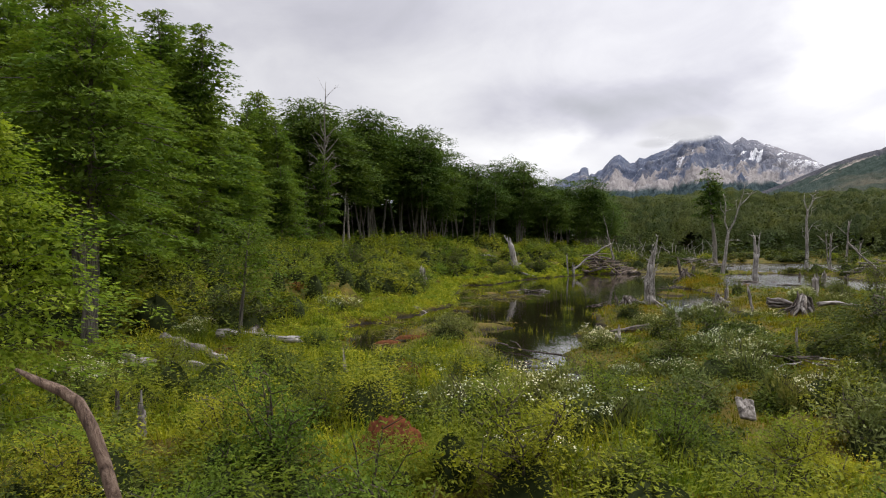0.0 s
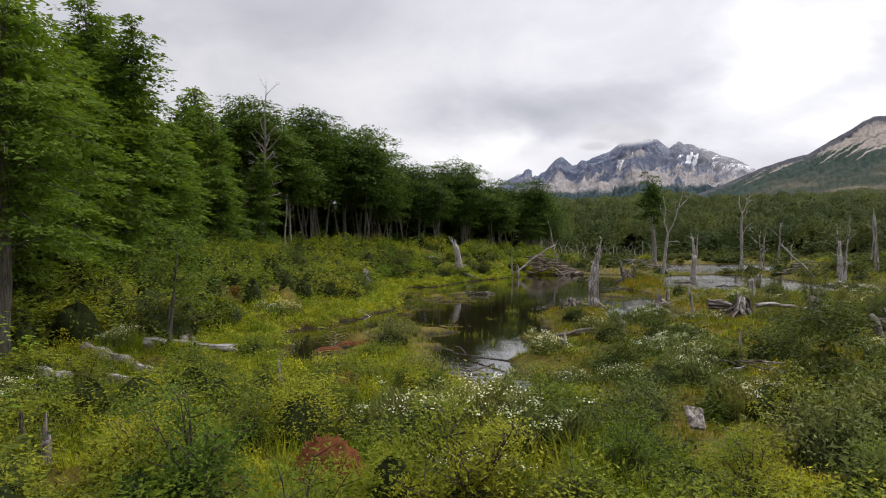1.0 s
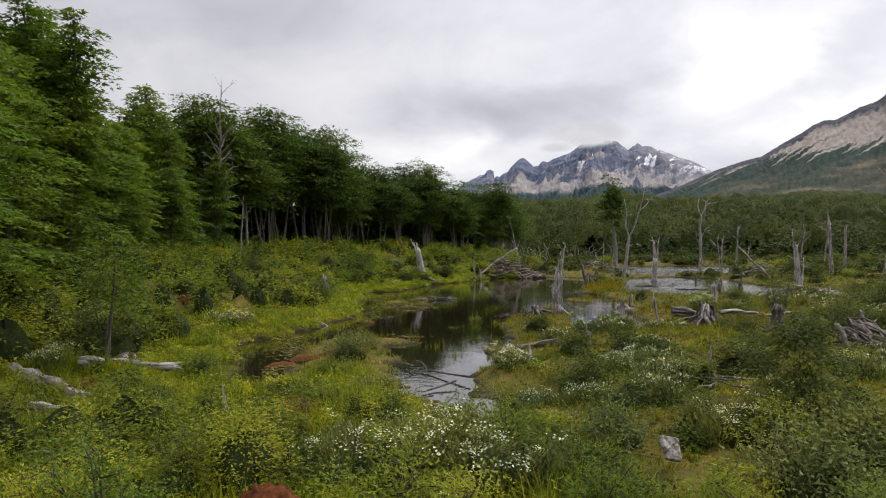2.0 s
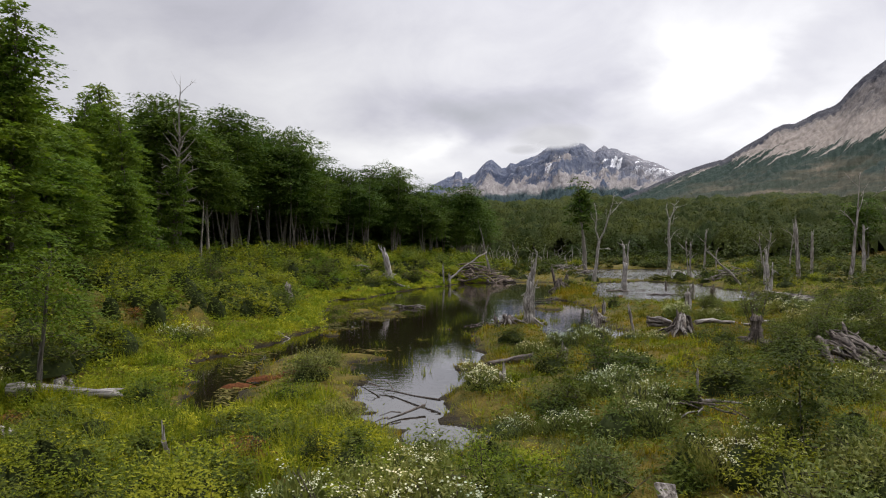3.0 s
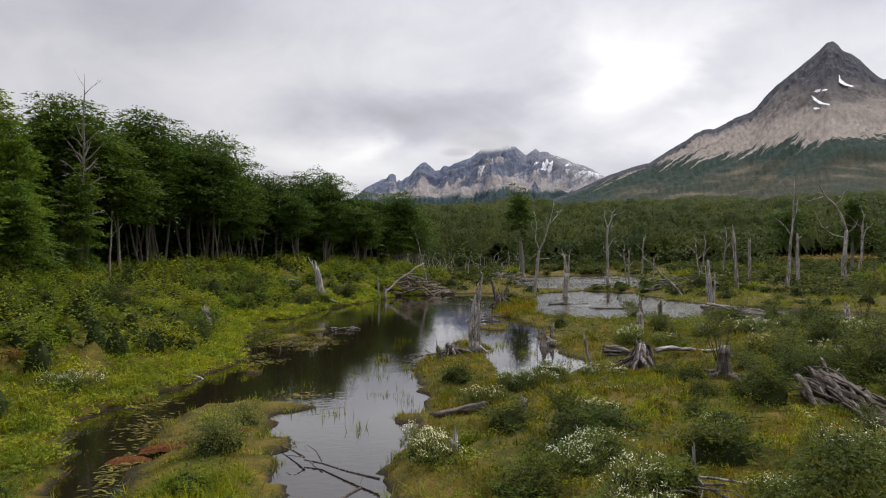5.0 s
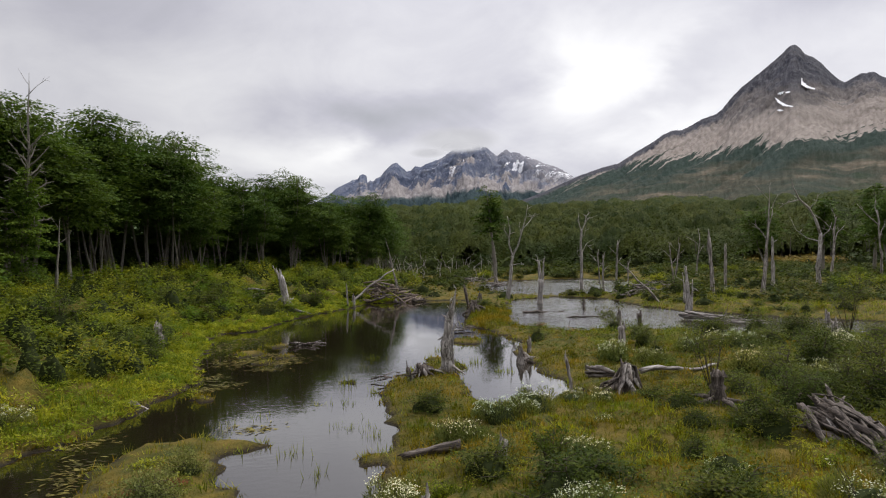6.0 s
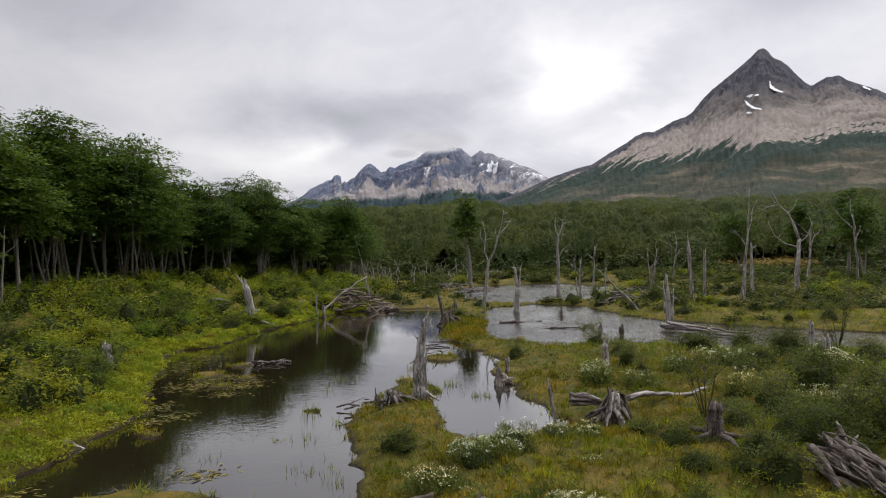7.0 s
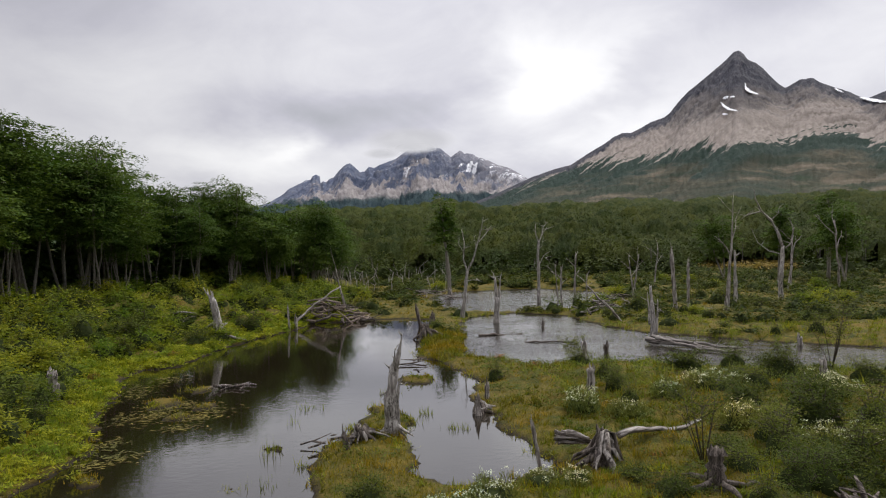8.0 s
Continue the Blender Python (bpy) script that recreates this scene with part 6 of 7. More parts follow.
scatter(DARK_BUSH, 6, (-7, 1, 10.5, 16.5), 0.6, (0.35, 0.6), lambda x, y: True)
spots(DARK_BUSH, [(10.1, 22.6, 0.6), (10.75, 22.0, 0.5), (12.0, 19.6, 0.5), (14.0, 22.4, 0.7)])
spots(LOOSE_BUSH, [(13.2, 23.5, 0.75), (10.9, 18.2, 0.5), (16.6, 24.5, 0.9), (17.9, 28.2, 0.9)])
scatter(RUST_BUSH, 16, (-9, 16, 10, 50), 0.5, (0.5, 1.0), lambda x, y: True)


# ---------------------------------------------------------------- thickets and grass, past counting
def carpet(name, label, count, region, where, size, mat, seed, lift, category="thicket"):
    """A closed low thicket: leafy twigs over the hummocks."""
    rng = np.random.RandomState(seed)
    x0, x1, y0, y1 = region
    x, y = rng.uniform(x0, x1, count), rng.uniform(y0, y1, count)
    d = shore(x, y)
    ok = where(x, y, d)
    x, y = x[ok], y[ok]
    n = len(x)
    tall = lift * np.clip(0.35 + 0.75 * waves(x, y, 1.7, seed), 0.05, 1.1)
    z = height(x, y) + tall * rng.uniform(0.25, 1.0, n)
    a = rng.uniform(0, 6.28, n)
    out = np.stack([np.cos(a), np.sin(a), rng.normal(0.25, 0.35, n)], -1)
    nrm = np.stack([rng.normal(0, 0.5, n), rng.normal(0, 0.5, n), np.ones(n)], -1)
    far = 0.36 + y / 56
    g = Geo()
    g.twigs(np.stack([x, y, z], -1), unit(out), unit(nrm), size * far * rng.uniform(0.6, 1.6, n), size * far * rng.uniform(0.4, 0.7, n))
    tagged(new(name, g.mesh(name, mat)), label, category, kind="stuff")


def bank_x(y):
    return np.interp(y, BANK_Y, BANK_X)


def domes(name, label, count, region, where, rad, tall, n, size, mat, seed, category="thicket", tiers=4):
    """A thicket of many low domed shrubs: a solid heart coloured as inner shade, and leafy twigs held out from it in
    uneven tiers.
    """
    rng = np.random.RandomState(seed)
    x0, x1, y0, y1 = region
    cx, cy = rng.uniform(x0, x1, count), rng.uniform(y0, y1, count)
    ok = where(cx, cy, shore(cx, cy))
    cx, cy = cx[ok], cy[ok]
    cz = height(cx, cy)
    R, H = rng.uniform(*rad, len(cx)), rng.uniform(*tall, len(cx))
    k = np.repeat(np.arange(len(cx)), n)
    m = len(k)
    th, w = rng.uniform(0, 6.28, m), rng.uniform(0.02, 1, m) ** 0.8
    step = (np.floor(w * tiers + 0.5 * np.sin(2 * th + cx[k] * 7)) + 0.5) / tiers
    w = np.clip(step + rng.normal(0, 0.28 / tiers, m), 0.0, 1.0)
    cr = np.sqrt(1 - w ** 2)
    sph = np.stack([np.cos(th) * cr, np.sin(th) * cr, w], -1)
    lump = rng.uniform(0.62, 1.12, m) * (1 + 0.26 * np.sin(3 * th + cx[k] * 5 + step * 9) * cr + 0.12 * np.sin(7 * w + cy[k] * 3))
    p = np.stack([cx[k], cy[k], cz[k] - 0.1], -1) + sph * lump[:, None] * np.stack([R[k], R[k], H[k]], -1)
    out = np.stack([np.cos(th), np.sin(th), rng.normal(0.05, 0.22, m)], -1) + rng.normal(0, 0.45, (m, 3)) * (1, 1, 0.4)
    nrm = sph * 0.45 + (0, 0, 0.75) + rng.normal(0, 0.38, (m, 3))
    far = 0.8 + cy[k] / 110
    g = Geo()
    g.twigs(p, unit(out), unit(nrm), size * far * rng.uniform(0.6, 1.6, m), size * far * rng.uniform(0.4, 0.75, m))
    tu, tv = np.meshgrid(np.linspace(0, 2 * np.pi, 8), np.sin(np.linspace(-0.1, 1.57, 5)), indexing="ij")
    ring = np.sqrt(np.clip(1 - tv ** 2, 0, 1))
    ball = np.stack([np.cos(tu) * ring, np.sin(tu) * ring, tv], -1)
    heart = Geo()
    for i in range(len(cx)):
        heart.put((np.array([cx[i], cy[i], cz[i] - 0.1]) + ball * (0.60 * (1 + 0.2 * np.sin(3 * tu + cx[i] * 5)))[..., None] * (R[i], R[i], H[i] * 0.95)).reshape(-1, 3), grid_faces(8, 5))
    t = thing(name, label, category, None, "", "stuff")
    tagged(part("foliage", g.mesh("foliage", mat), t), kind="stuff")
    # solid dark lumps, not twigs: the shade inside each dome as colour
    tagged(part("branchwork", heart.mesh("branchwork", M_SHADE_CORE), t), kind="stuff")


domes("beech_thicket", "low thicket of young green beech on the bank", 620, (-16, 14, 14, 84), lambda x, y, d: (d > 1.5) & (x < bank_x(y) - 1.3 + waves(x, y, 4, 90)) & (x > -15.5 + np.clip(y - 50, 0, 40) * 0.5), (0.5, 1.1), (0.7, 1.5), 390, 0.125, M_THICKET, 91)
domes("dark_thicket", "darker green clumps in the bank's thicket", 640, (-16, 14, 14, 84), lambda x, y, d: (d > 1.5) & (x < bank_x(y) - 1.3) & (x > -15.5 + np.clip(y - 50, 0, 40) * 0.5), (0.35, 0.9), (0.7, 1.6), 300, 0.11, M_LOOSE, 191)
domes("flat_scrub", "brownish green scrub on the farther flats", 900, (8, 78, 44, 118), lambda x, y, d: (d > 0.7) & (x > bank_x(y) - 3) & (waves(x, y, 9, 95) > -0.6), (0.4, 1.1), (0.3, 0.95), 120, 0.17, M_SCRUB, 192, "scrub")
domes("far_dark_scrub", "dark evergreen scrub on the farther flats", 330, (16, 75, 44, 110), lambda x, y, d: (d > 1.0) & (x > bank_x(y)), (0.5, 1.2), (0.4, 1.2), 180, 0.18, M_SHRUB_DARK, 193, "scrub")
# dark clumps added behind the trunks so the wood's inside reads as shade
domes("forest_undergrowth", "dark leafy clumps added to darken the wood's inside", 1500, (-34, 14, 16, 104), lambda x, y, d: (x < np.interp(y, [p[1] for p in EDGE], [p[0] for p in EDGE]) - 3.2) & (x > np.interp(y, [p[1] for p in EDGE], [p[0] for p in EDGE]) - 13), (0.8, 1.6), (0.5, 1.7), 90, 0.30, M_TREE_DARK, 195)
domes("deep_thicket", "tall dark leafy clumps added as shade deep inside the wood", 1100, (-40, 12, 16, 110), lambda x, y, d: (x < np.interp(y, [p[1] for p in EDGE], [p[0] for p in EDGE]) - 8.5) & (x > np.interp(y, [p[1] for p in EDGE], [p[0] for p in EDGE]) - 18), (1.2, 2.2), (2.6, 5.5), 110, 0.42, M_TREE_DARK, 196)
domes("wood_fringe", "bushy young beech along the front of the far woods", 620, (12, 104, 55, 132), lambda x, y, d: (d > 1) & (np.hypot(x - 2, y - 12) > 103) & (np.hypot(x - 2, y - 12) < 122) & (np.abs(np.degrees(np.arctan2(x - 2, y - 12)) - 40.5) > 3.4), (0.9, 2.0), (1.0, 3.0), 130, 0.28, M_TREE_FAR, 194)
domes("dry_heath", "ochre dry heath in the clearing before the far woods", 260, (60, 105, 90, 125), lambda x, y, d: (np.hypot(x - 2, y - 12) > 116) & (np.hypot(x - 2, y - 12) < 137) & (np.abs(np.degrees(np.arctan2(x - 2, y - 12)) - 40.5) < 4.2), (0.9, 1.8), (0.6, 1.5), 110, 0.26, M_STRAW, 200, "heath")
carpet("herb_fringe", "bright green leafy herbs fringing the pond bank", 420000, (-14, 12, 13, 66), lambda x, y, d: (d > 0.08) & (d < 2.0 + 4 * np.clip(waves(x, y, 3.2, 93) + 0.25, 0, 1)) & (x < bank_x(y) + 1.5), 0.11, M_SHRUB_LIME, 92, 0.38, "herbs")
domes("near_thicket", "waist high thicket of young beech under the path", 80, (-6.5, 9, 5.2, 12.5), lambda x, y, d: (d > 0.9) & (waves(x, y, 2.6, 98) > -0.15) & (np.hypot(x + 0.85, y - 10.1) > 1.1) & (np.hypot(x - 3.6, y - 11.4) > 1.2), (0.35, 0.85), (0.5, 1.05), 1600, 0.050, M_SHRUB, 97, tiers=5)
domes("near_dark_clumps", "small dark green feathery bushes on the near bank", 130, (-9, 9, 7.5, 19), lambda x, y, d: (d > 0.9) & (np.hypot(x + 0.85, y - 10.1) > 1.2) & (np.hypot(x + 0.75, y - 9.0) > 0.9) & (np.hypot(x - 3.6, y - 11.4) > 1.2), (0.25, 0.6), (0.3, 0.75), 620, 0.062, M_LOOSE, 198, tiers=5)
domes("near_evergreens", "low blackish green evergreen bushes among the near shrubs", 115, (-8, 9, 6, 14), lambda x, y, d: (d > 0.9) & (np.hypot(x + 0.85, y - 10.1) > 1.2) & (np.hypot(x + 0.75, y - 9.0) > 0.9) & (np.hypot(x - 3.6, y - 11.4) > 1.2), (0.3, 0.65), (0.4, 0.85), 640, 0.058, M_SHRUB_DARK, 199, tiers=6)
carpet("low_scrub", "patches of low dark scrub in the bog meadow", 130000, (3, 28, 12, 44), lambda x, y, d: (d > 0.6) & (waves(x, y, 2.8, 101) > 0.22 - np.clip((x - 11) / 14, 0, 0.45)), 0.085, M_LOOSE, 102, 0.36, "scrub")
carpet("dark_scrub", "patches of low dark evergreen in the bog meadow", 60000, (2, 24, 12, 42), lambda x, y, d: (d > 0.8) & (waves(x, y, 2.4, 103) > 0.45), 0.09, M_SHRUB_DARK, 104, 0.32, "scrub")
def off_mound(x, y):
    return np.hypot(x + 0.85, y - 10.1) > 0.5


carpet("bank_herbs", "broad leaved green herbs in lumps on the near bank", 110000, (-8.5, 3, 9.5, 18.5), lambda x, y, d: (d > 0.5) & off_mound(x, y) & (x < 3.0 - (y - 12) * 0.35) & (waves(x, y, 1.6, 196) > 0.15), 0.085, M_SHRUB_LIME, 197, 0.42, "herbs")
carpet("near_herbs", "low green herbs between the shrubs", 120000, (-8, 12, 5, 22), lambda x, y, d: (d > 0.5) & off_mound(x, y) & (waves(x, y, 2.2, 96) > 0.1), 0.07, M_SHRUB, 94, 0.22, "herbs")


def grass(name, label, count, region, length, mat, seed, where, power=1.0, blades=14, spread=0.10, arch=0.8):
    """Blades in tufts that arch outwards, on the land within a stretch of the plan."""
    rng = np.random.RandomState(seed)
    x0, x1, y0, y1 = region
    tufts = count // blades
    tx, ty = rng.uniform(x0, x1, tufts), y0 + (y1 - y0) * rng.uniform(0, 1, tufts) ** power
    own = np.repeat(rng.uniform(0.45, 1.35, tufts), blades)
    dx, dy = rng.normal(0, spread, tufts * blades), rng.normal(0, spread, tufts * blades)
    x, y = np.repeat(tx, blades) + dx * own, np.repeat(ty, blades) + dy * own
    ok = where(x, y, shore(x, y))
    x, y, dx, dy, own = x[ok], y[ok], dx[ok], dy[ok], own[ok]
    z = height(x, y)
    n = len(x)
    a = np.arctan2(dy, dx) + rng.normal(0, 0.7, n)
    ln = length * own * rng.uniform(0.5, 1.4, n) * np.clip(0.8 + 0.5 * waves(x, y, 2.4, seed), 0.3, 1.4)
    tilt = np.clip(rng.uniform(0.1, arch, n) + 0.25 * np.hypot(dx, dy) / spread, 0, 0.97)
    tip = np.stack([x + np.cos(a) * ln * tilt, y + np.sin(a) * ln * tilt, z + ln * np.sqrt(1 - tilt ** 2)], -1)
    w = 0.007 + 0.00030 * np.maximum(y, 0)
    sx, sy = -np.sin(a) * w, np.cos(a) * w
    v = np.stack([np.stack([x + sx, y + sy, z - 0.03], -1), np.stack([x - sx, y - sy, z - 0.03], -1), tip], 1).reshape(-1, 3)
    ob = new(name, mk_mesh(name, v, [np.arange(n * 3).reshape(-1, 3)], mat))
    tagged(ob, label, "grass", kind="stuff")


grass("bog_grass", "yellow green bog grass over the hummocks", 115000, (-9, 22, 5, 42), 0.15, M_GRASS, 5, lambda x, y, d: (d > 0.05) & off_mound(x, y), 1.25)
grass("meadow_grass", "ochre and green moor grass in the bog meadow", 95000, (3, 22, 12, 34), 0.20, M_GRASS, 12, lambda x, y, d: d > 0.3, 1.2, blades=26, spread=0.15, arch=0.9)
grass("green_sward", "soft green and gold grass in the open swath", 60000, (6, 19, 13, 27), 0.17, M_LUSH, 13, lambda x, y, d: (d > 0.5) & (waves(x, y, 5.0, 14) > -0.2), 1.1, blades=30, spread=0.17, arch=0.95)
grass("lush_grass", "lush arching green grass in thick tufts on the near bank", 105000, (-8.5, 4.5, 8.5, 19), 0.34, M_LUSH, 9, lambda x, y, d: (d > 0.8) & off_mound(x, y) & (x < 3.2 - (y - 12) * 0.35), blades=42, spread=0.16, arch=0.9)
grass("bank_grass", "bright arching grass on the pond's western bank", 120000, (-11, 2, 17, 52), 0.32, M_LUSH, 15, lambda x, y, d: (d > 0.25 + 0.5 * np.clip(waves(x, y, 2.0, 19), 0, 1)) & (d < 3.2 + 2.5 * waves(x, y, 5.0, 20)) & (x < bank_x(y) + 2.0), blades=30, spread=0.16, arch=0.92)
grass("channel_grass", "yellow green grass along the far channel", 80000, (13, 48, 30, 62), 0.30, M_SEDGE, 16, lambda x, y, d: (d > 0.03) & (d < 6.5) & (x > 13 + (y - 40) * 0.2), blades=24, spread=0.16, arch=0.9)
grass("hummock_grass", "tall lush grass on the hummock between the ponds", 14000, (10.6, 15.6, 42.5, 53), 0.36, M_GRASS, 17, lambda x, y, d: d > 0.1, blades=34, spread=0.22, arch=0.8)
grass("far_grass", "pale green grass on the farther banks", 50000, (-2, 60, 38, 100), 0.26, M_GRASS, 6, lambda x, y, d: (d > 0.05) & (x > bank_x(y) - 2))
grass("shore_sedge", "bright sedge fringing the pond", 110000, (-6, 18, 14, 62), 0.20, M_SEDGE, 8, lambda x, y, d: (d > -0.10) & (d < 0.6) & (waves(x, y, 2.6, 18) > -0.05), blades=22, spread=0.12, arch=0.95)


# ---------------------------------------------------------------- single things near the path
rng = np.random.RandomState(5)
M_LIMB = wood_material("brown_limb", (0.055, 0.036, 0.026), (0.12, 0.080, 0.058), (0.19, 0.135, 0.10), (12, 12, 2))
def sapling(label, m, crown_mat, *args, **kw):
    trunks, boughs, crown = lenga(*args, **kw)
    t = thing("beech_sapling", label, "tree", m)
    part("trunk", trunks.mesh("trunk", M_BARK, True), t)
    for g in boughs:
        part("branch", g.mesh("branch", M_BARK), t)
    part("crown", crown.mesh("crown", crown_mat), t)


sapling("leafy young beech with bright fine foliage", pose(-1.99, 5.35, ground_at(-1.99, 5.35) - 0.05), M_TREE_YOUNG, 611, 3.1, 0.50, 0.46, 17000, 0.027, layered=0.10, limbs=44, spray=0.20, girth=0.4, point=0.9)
sapling("young dark evergreen with flat sparse tiers on a thin stem", pose(6.3, 13.4, ground_at(6.3, 13.4) - 0.05, 0, -5, 0), M_SHRUB_DARK, 613, 1.6, 0.22, 0.75, 5200, 0.05, layered=0.15, limbs=26)
sapling("slender young beech with a thin dark stem beside a log", pose(-5.9, 18.1, ground_at(-5.9, 18.1) - 0.05, 0, 6, 0), M_TREE_EDGE, 612, 2.9, 0.42, 0.8, 3600, 0.06, limbs=22)

# a crooked bare limb standing out of the shrubs
g = Geo()
z0 = ground_at(-1.0, 4.75)
g.tube([(-0.98, 4.78, z0 - 0.2), (-1.0, 4.76, 1.2), (-1.09, 4.70, 1.73), (-1.16, 4.74, 1.87), (-1.22, 4.76, 1.99), (-1.29, 4.78, 2.09), (-1.35, 4.76, 2.14), (-1.43, 4.74, 2.18), (-1.51, 4.72, 2.23)], [0.036, 0.031, 0.027, 0.026, 0.026, 0.025, 0.022, 0.017, 0.006], 10, rng, 0.06)
t = thing("dead_branch", "crooked brown bare limb standing among shrubs", "branch", pose(0.075, 0, 0.07))
part("limb", g.mesh("limb", M_LIMB, True), t)
log("fallen_log", "pale fallen branch in the moss", (-3.4, 7.3), (-2.3, 8.0), 0.05, 81)

rootball("root_stump", "black wet gnarled stump at the water's edge", 12.7, 50.6, 0.62, 0.85, 10, 91, (10, -14, 0), mat=M_DEADDARK)
pile("branch_heap", "heap of brown dead branches behind the tall stump", 9.9, 43.0, 0.9, 1.6, 0.9, 26, 92, (0.7, 1.7), mat=M_DEADDARK, thick=0.6)
pile("branch_heap", "grey brushwood heap on the far bank", 21.0, 80.5, 3.0, 1.5, 1.5, 30, 93, (1.4, 3.6), thick=1.1)
rootball("root_stump", "silver root with open prongs on the shore", 9.8, 33.2, 0.34, 0.62, 9, 94, (0, -18, 0), mat=M_BLEACHED)
snag("tree_stump", "black spiky stub standing in the water", 20.9, 52.7, 0.65, 0.14, (0.05, 0), 95, [(0.5, 70, 0.35, 0.9), (0.6, -70, 0.35, 0.8), (0.8, 20, 0.25, 1.2)], mat=M_DEADDARK, category="tree stump", base=-0.1)
log("fallen_log", "knobbly dark log afloat in the far pond", (15.9, 50.9), (18.6, 50.6), 0.07, 96, mat=M_DEADDARK, twigs=3, zs=(0.02, 0.03))

rootball("root_stump", "low gnarled brown roots on the grassy spit", 5.4, 30.6, 0.40, 0.42, 11, 97, (0, -10, 0))
# small dead wood, one by one
for x, y, h, r, lx, ly, mat, label in [
        (-2.3, 14.4, 0.34, 0.05, -0.5, 0.0, M_DEAD, "short leaning grey stub in the grass"), (-1.15, 11.75, 0.34, 0.04, -0.05, 0, M_DEADDARK, "thin dark broken stub"),
        (-0.95, 11.6, 0.3, 0.06, 0.02, 0, M_DEADDARK, "thicker dark splintered stub"), (-4.7, 10.9, 0.3, 0.09, 0.0, 0, M_DEADDARK, "low rotten stump in straw coloured grass"),
        (-3.8, 9.9, 0.3, 0.07, 0, 0, M_DEAD, "small pale stub in the grass"), (9.2, 27.3, 1.2, 0.07, -0.22, 0, M_DEAD, "slim leaning grey post"),
        (6.2, 16.2, 0.68, 0.04, -0.12, 0, M_DEAD, "thin pale stick standing among shrubs"), (3.05, 18.9, 0.42, 0.10, 0.1, 0, M_DEAD, "gnarled small grey stump"),
        (4.9, 20.9, 0.55, 0.13, 0.15, 0, M_DEAD, "gnarled small grey stump"), (10.3, 34.2, 0.55, 0.12, 0.05, 0, M_DEAD, "split grey stump on the shore"),
        (14.0, 57.0, 1.5, 0.18, -0.25, 0, M_DEADDARK, "dark leaning stump at the spit's end"), (15.0, 58.0, 0.8, 0.25, 0.1, 0, M_DEADDARK, "dark rotten stump at the spit's end"),
        (5.4, 58.6, 1.5, 0.1, -0.08, 0, M_DEAD, "grey post at the pond's far bank"), (5.8, 58.9, 0.8, 0.16, 0.05, 0, M_DEAD, "short grey stump at the far bank"),
        (4.9, 29.9, 0.42, 0.10, -0.4, 0, M_DEADDARK, "curved dark stub on the grassy spit"),
        (9.4, 33.0, 0.5, 0.14, 0.15, 0, M_DEAD, "bleached split stump on the shore"), (16.5, 38.9, 0.9, 0.16, 0.1, 0, M_DEAD, "short grey stump beside the channel"),
        (17.6, 38.9, 0.8, 0.2, -0.05, 0, M_DEADDARK, "short dark stump beside the channel"), (29.6, 40.5, 0.8, 0.2, 0.0, 0, M_DEAD, "low stump on the far meadow's edge"),
        (36.0, 66.0, 3.2, 0.12, -0.15, 0, M_DEAD, "thin dead trunk leaning"), (38.5, 70.0, 3.8, 0.12, 0.12, 0, M_DEAD, "thin dead trunk leaning"),
        (44.0, 75.0, 4.2, 0.14, 0.1, 0, M_DEAD, "thin dead trunk leaning"), (53.0, 66.0, 6.0, 0.2, 0.12, 0, M_DEAD, "grey dead tree at the far wood"), (57.0, 64.0, 6.5, 0.2, -0.1, 0, M_DEAD, "grey dead tree at the far wood")]:
    br = [(0.6, 70, h * 0.3, 0.9), (0.78, -60, h * 0.28, 1.1), (0.9, 30, h * 0.25, 1.3)] if h > 3 else ()
    snag("dead_tree" if h > 3 else "tree_stump", label, x, y, h, r, (lx, ly), int(x * 7 + y * 3), br, mat=mat, category="dead tree" if h > 3 else "tree stump", jag=0.35 if h < 3 else 0.02, bend=0.1)

# branches lying in the shallows
for label, strokes in [("grey forked branch lying across the water", [(0.022, 0.012, (1.75, 18.45, 0.14), (1.25, 19.1, 0.09), (0.82, 19.75, 0.06), (0.50, 20.0, 0.07)), (0.018, 0.007, (0.50, 20.0, 0.12), (0.30, 20.5, 0.10), (0.02, 21.05, 0.06)),
                                                              (0.015, 0.006, (0.82, 19.75, 0.10), (0.72, 20.2, 0.16), (0.55, 20.7, 0.14)), (0.010, 0.004, (0.50, 20.0, 0.12), (0.32, 19.92, 0.18), (0.16, 20.05, 0.16))]),
                       ("dark branch lying in the shallows", [(0.024, 0.012, (1.42, 18.15, 0.12), (0.93, 17.7, 0.05), (0.68, 17.42, 0.04)), (0.016, 0.006, (0.68, 17.42, 0.07), (0.55, 17.28, 0.08), (0.40, 17.15, 0.04)),
                                                      (0.016, 0.006, (0.93, 17.7, 0.09), (0.74, 17.66, 0.12), (0.52, 17.5, 0.08))])]:
    t = thing("fallen_branch", label, "branch", pose(0, 0, 0))
    for k, (r0, r1, *pts) in enumerate(strokes):
        g = Geo()
        g.tube(pts, np.linspace(r0, r1, len(pts)), 7, rng, 0.15)
        part("twig" if k else "limb", g.mesh("twig" if k else "limb", M_DEADDARK), t)
pile("stick_raft", "raft of grey sticks floating by the bank", 1.7, 40.2, 0.9, 0.4, 0.15, 14, 64, (0.5, 1.1), category="driftwood", base=0.0, thick=0.6)
pile("branch_heap", "dead bleached branches among shrubs", 6.0, 16.0, 0.6, 0.5, 0.3, 12, 65, (0.4, 1.0), thick=0.4)
pile("branch_heap", "bleached sticks on the shrubby bank", -1.2, 56.5, 1.4, 1.0, 0.8, 10, 66, (0.6, 1.6))
pile("branch_heap", "dark snapped roots on the grassy spit", 4.6, 30.9, 0.7, 0.5, 0.35, 9, 67, (0.4, 0.9), mat=M_DEADDARK, thick=0.6)
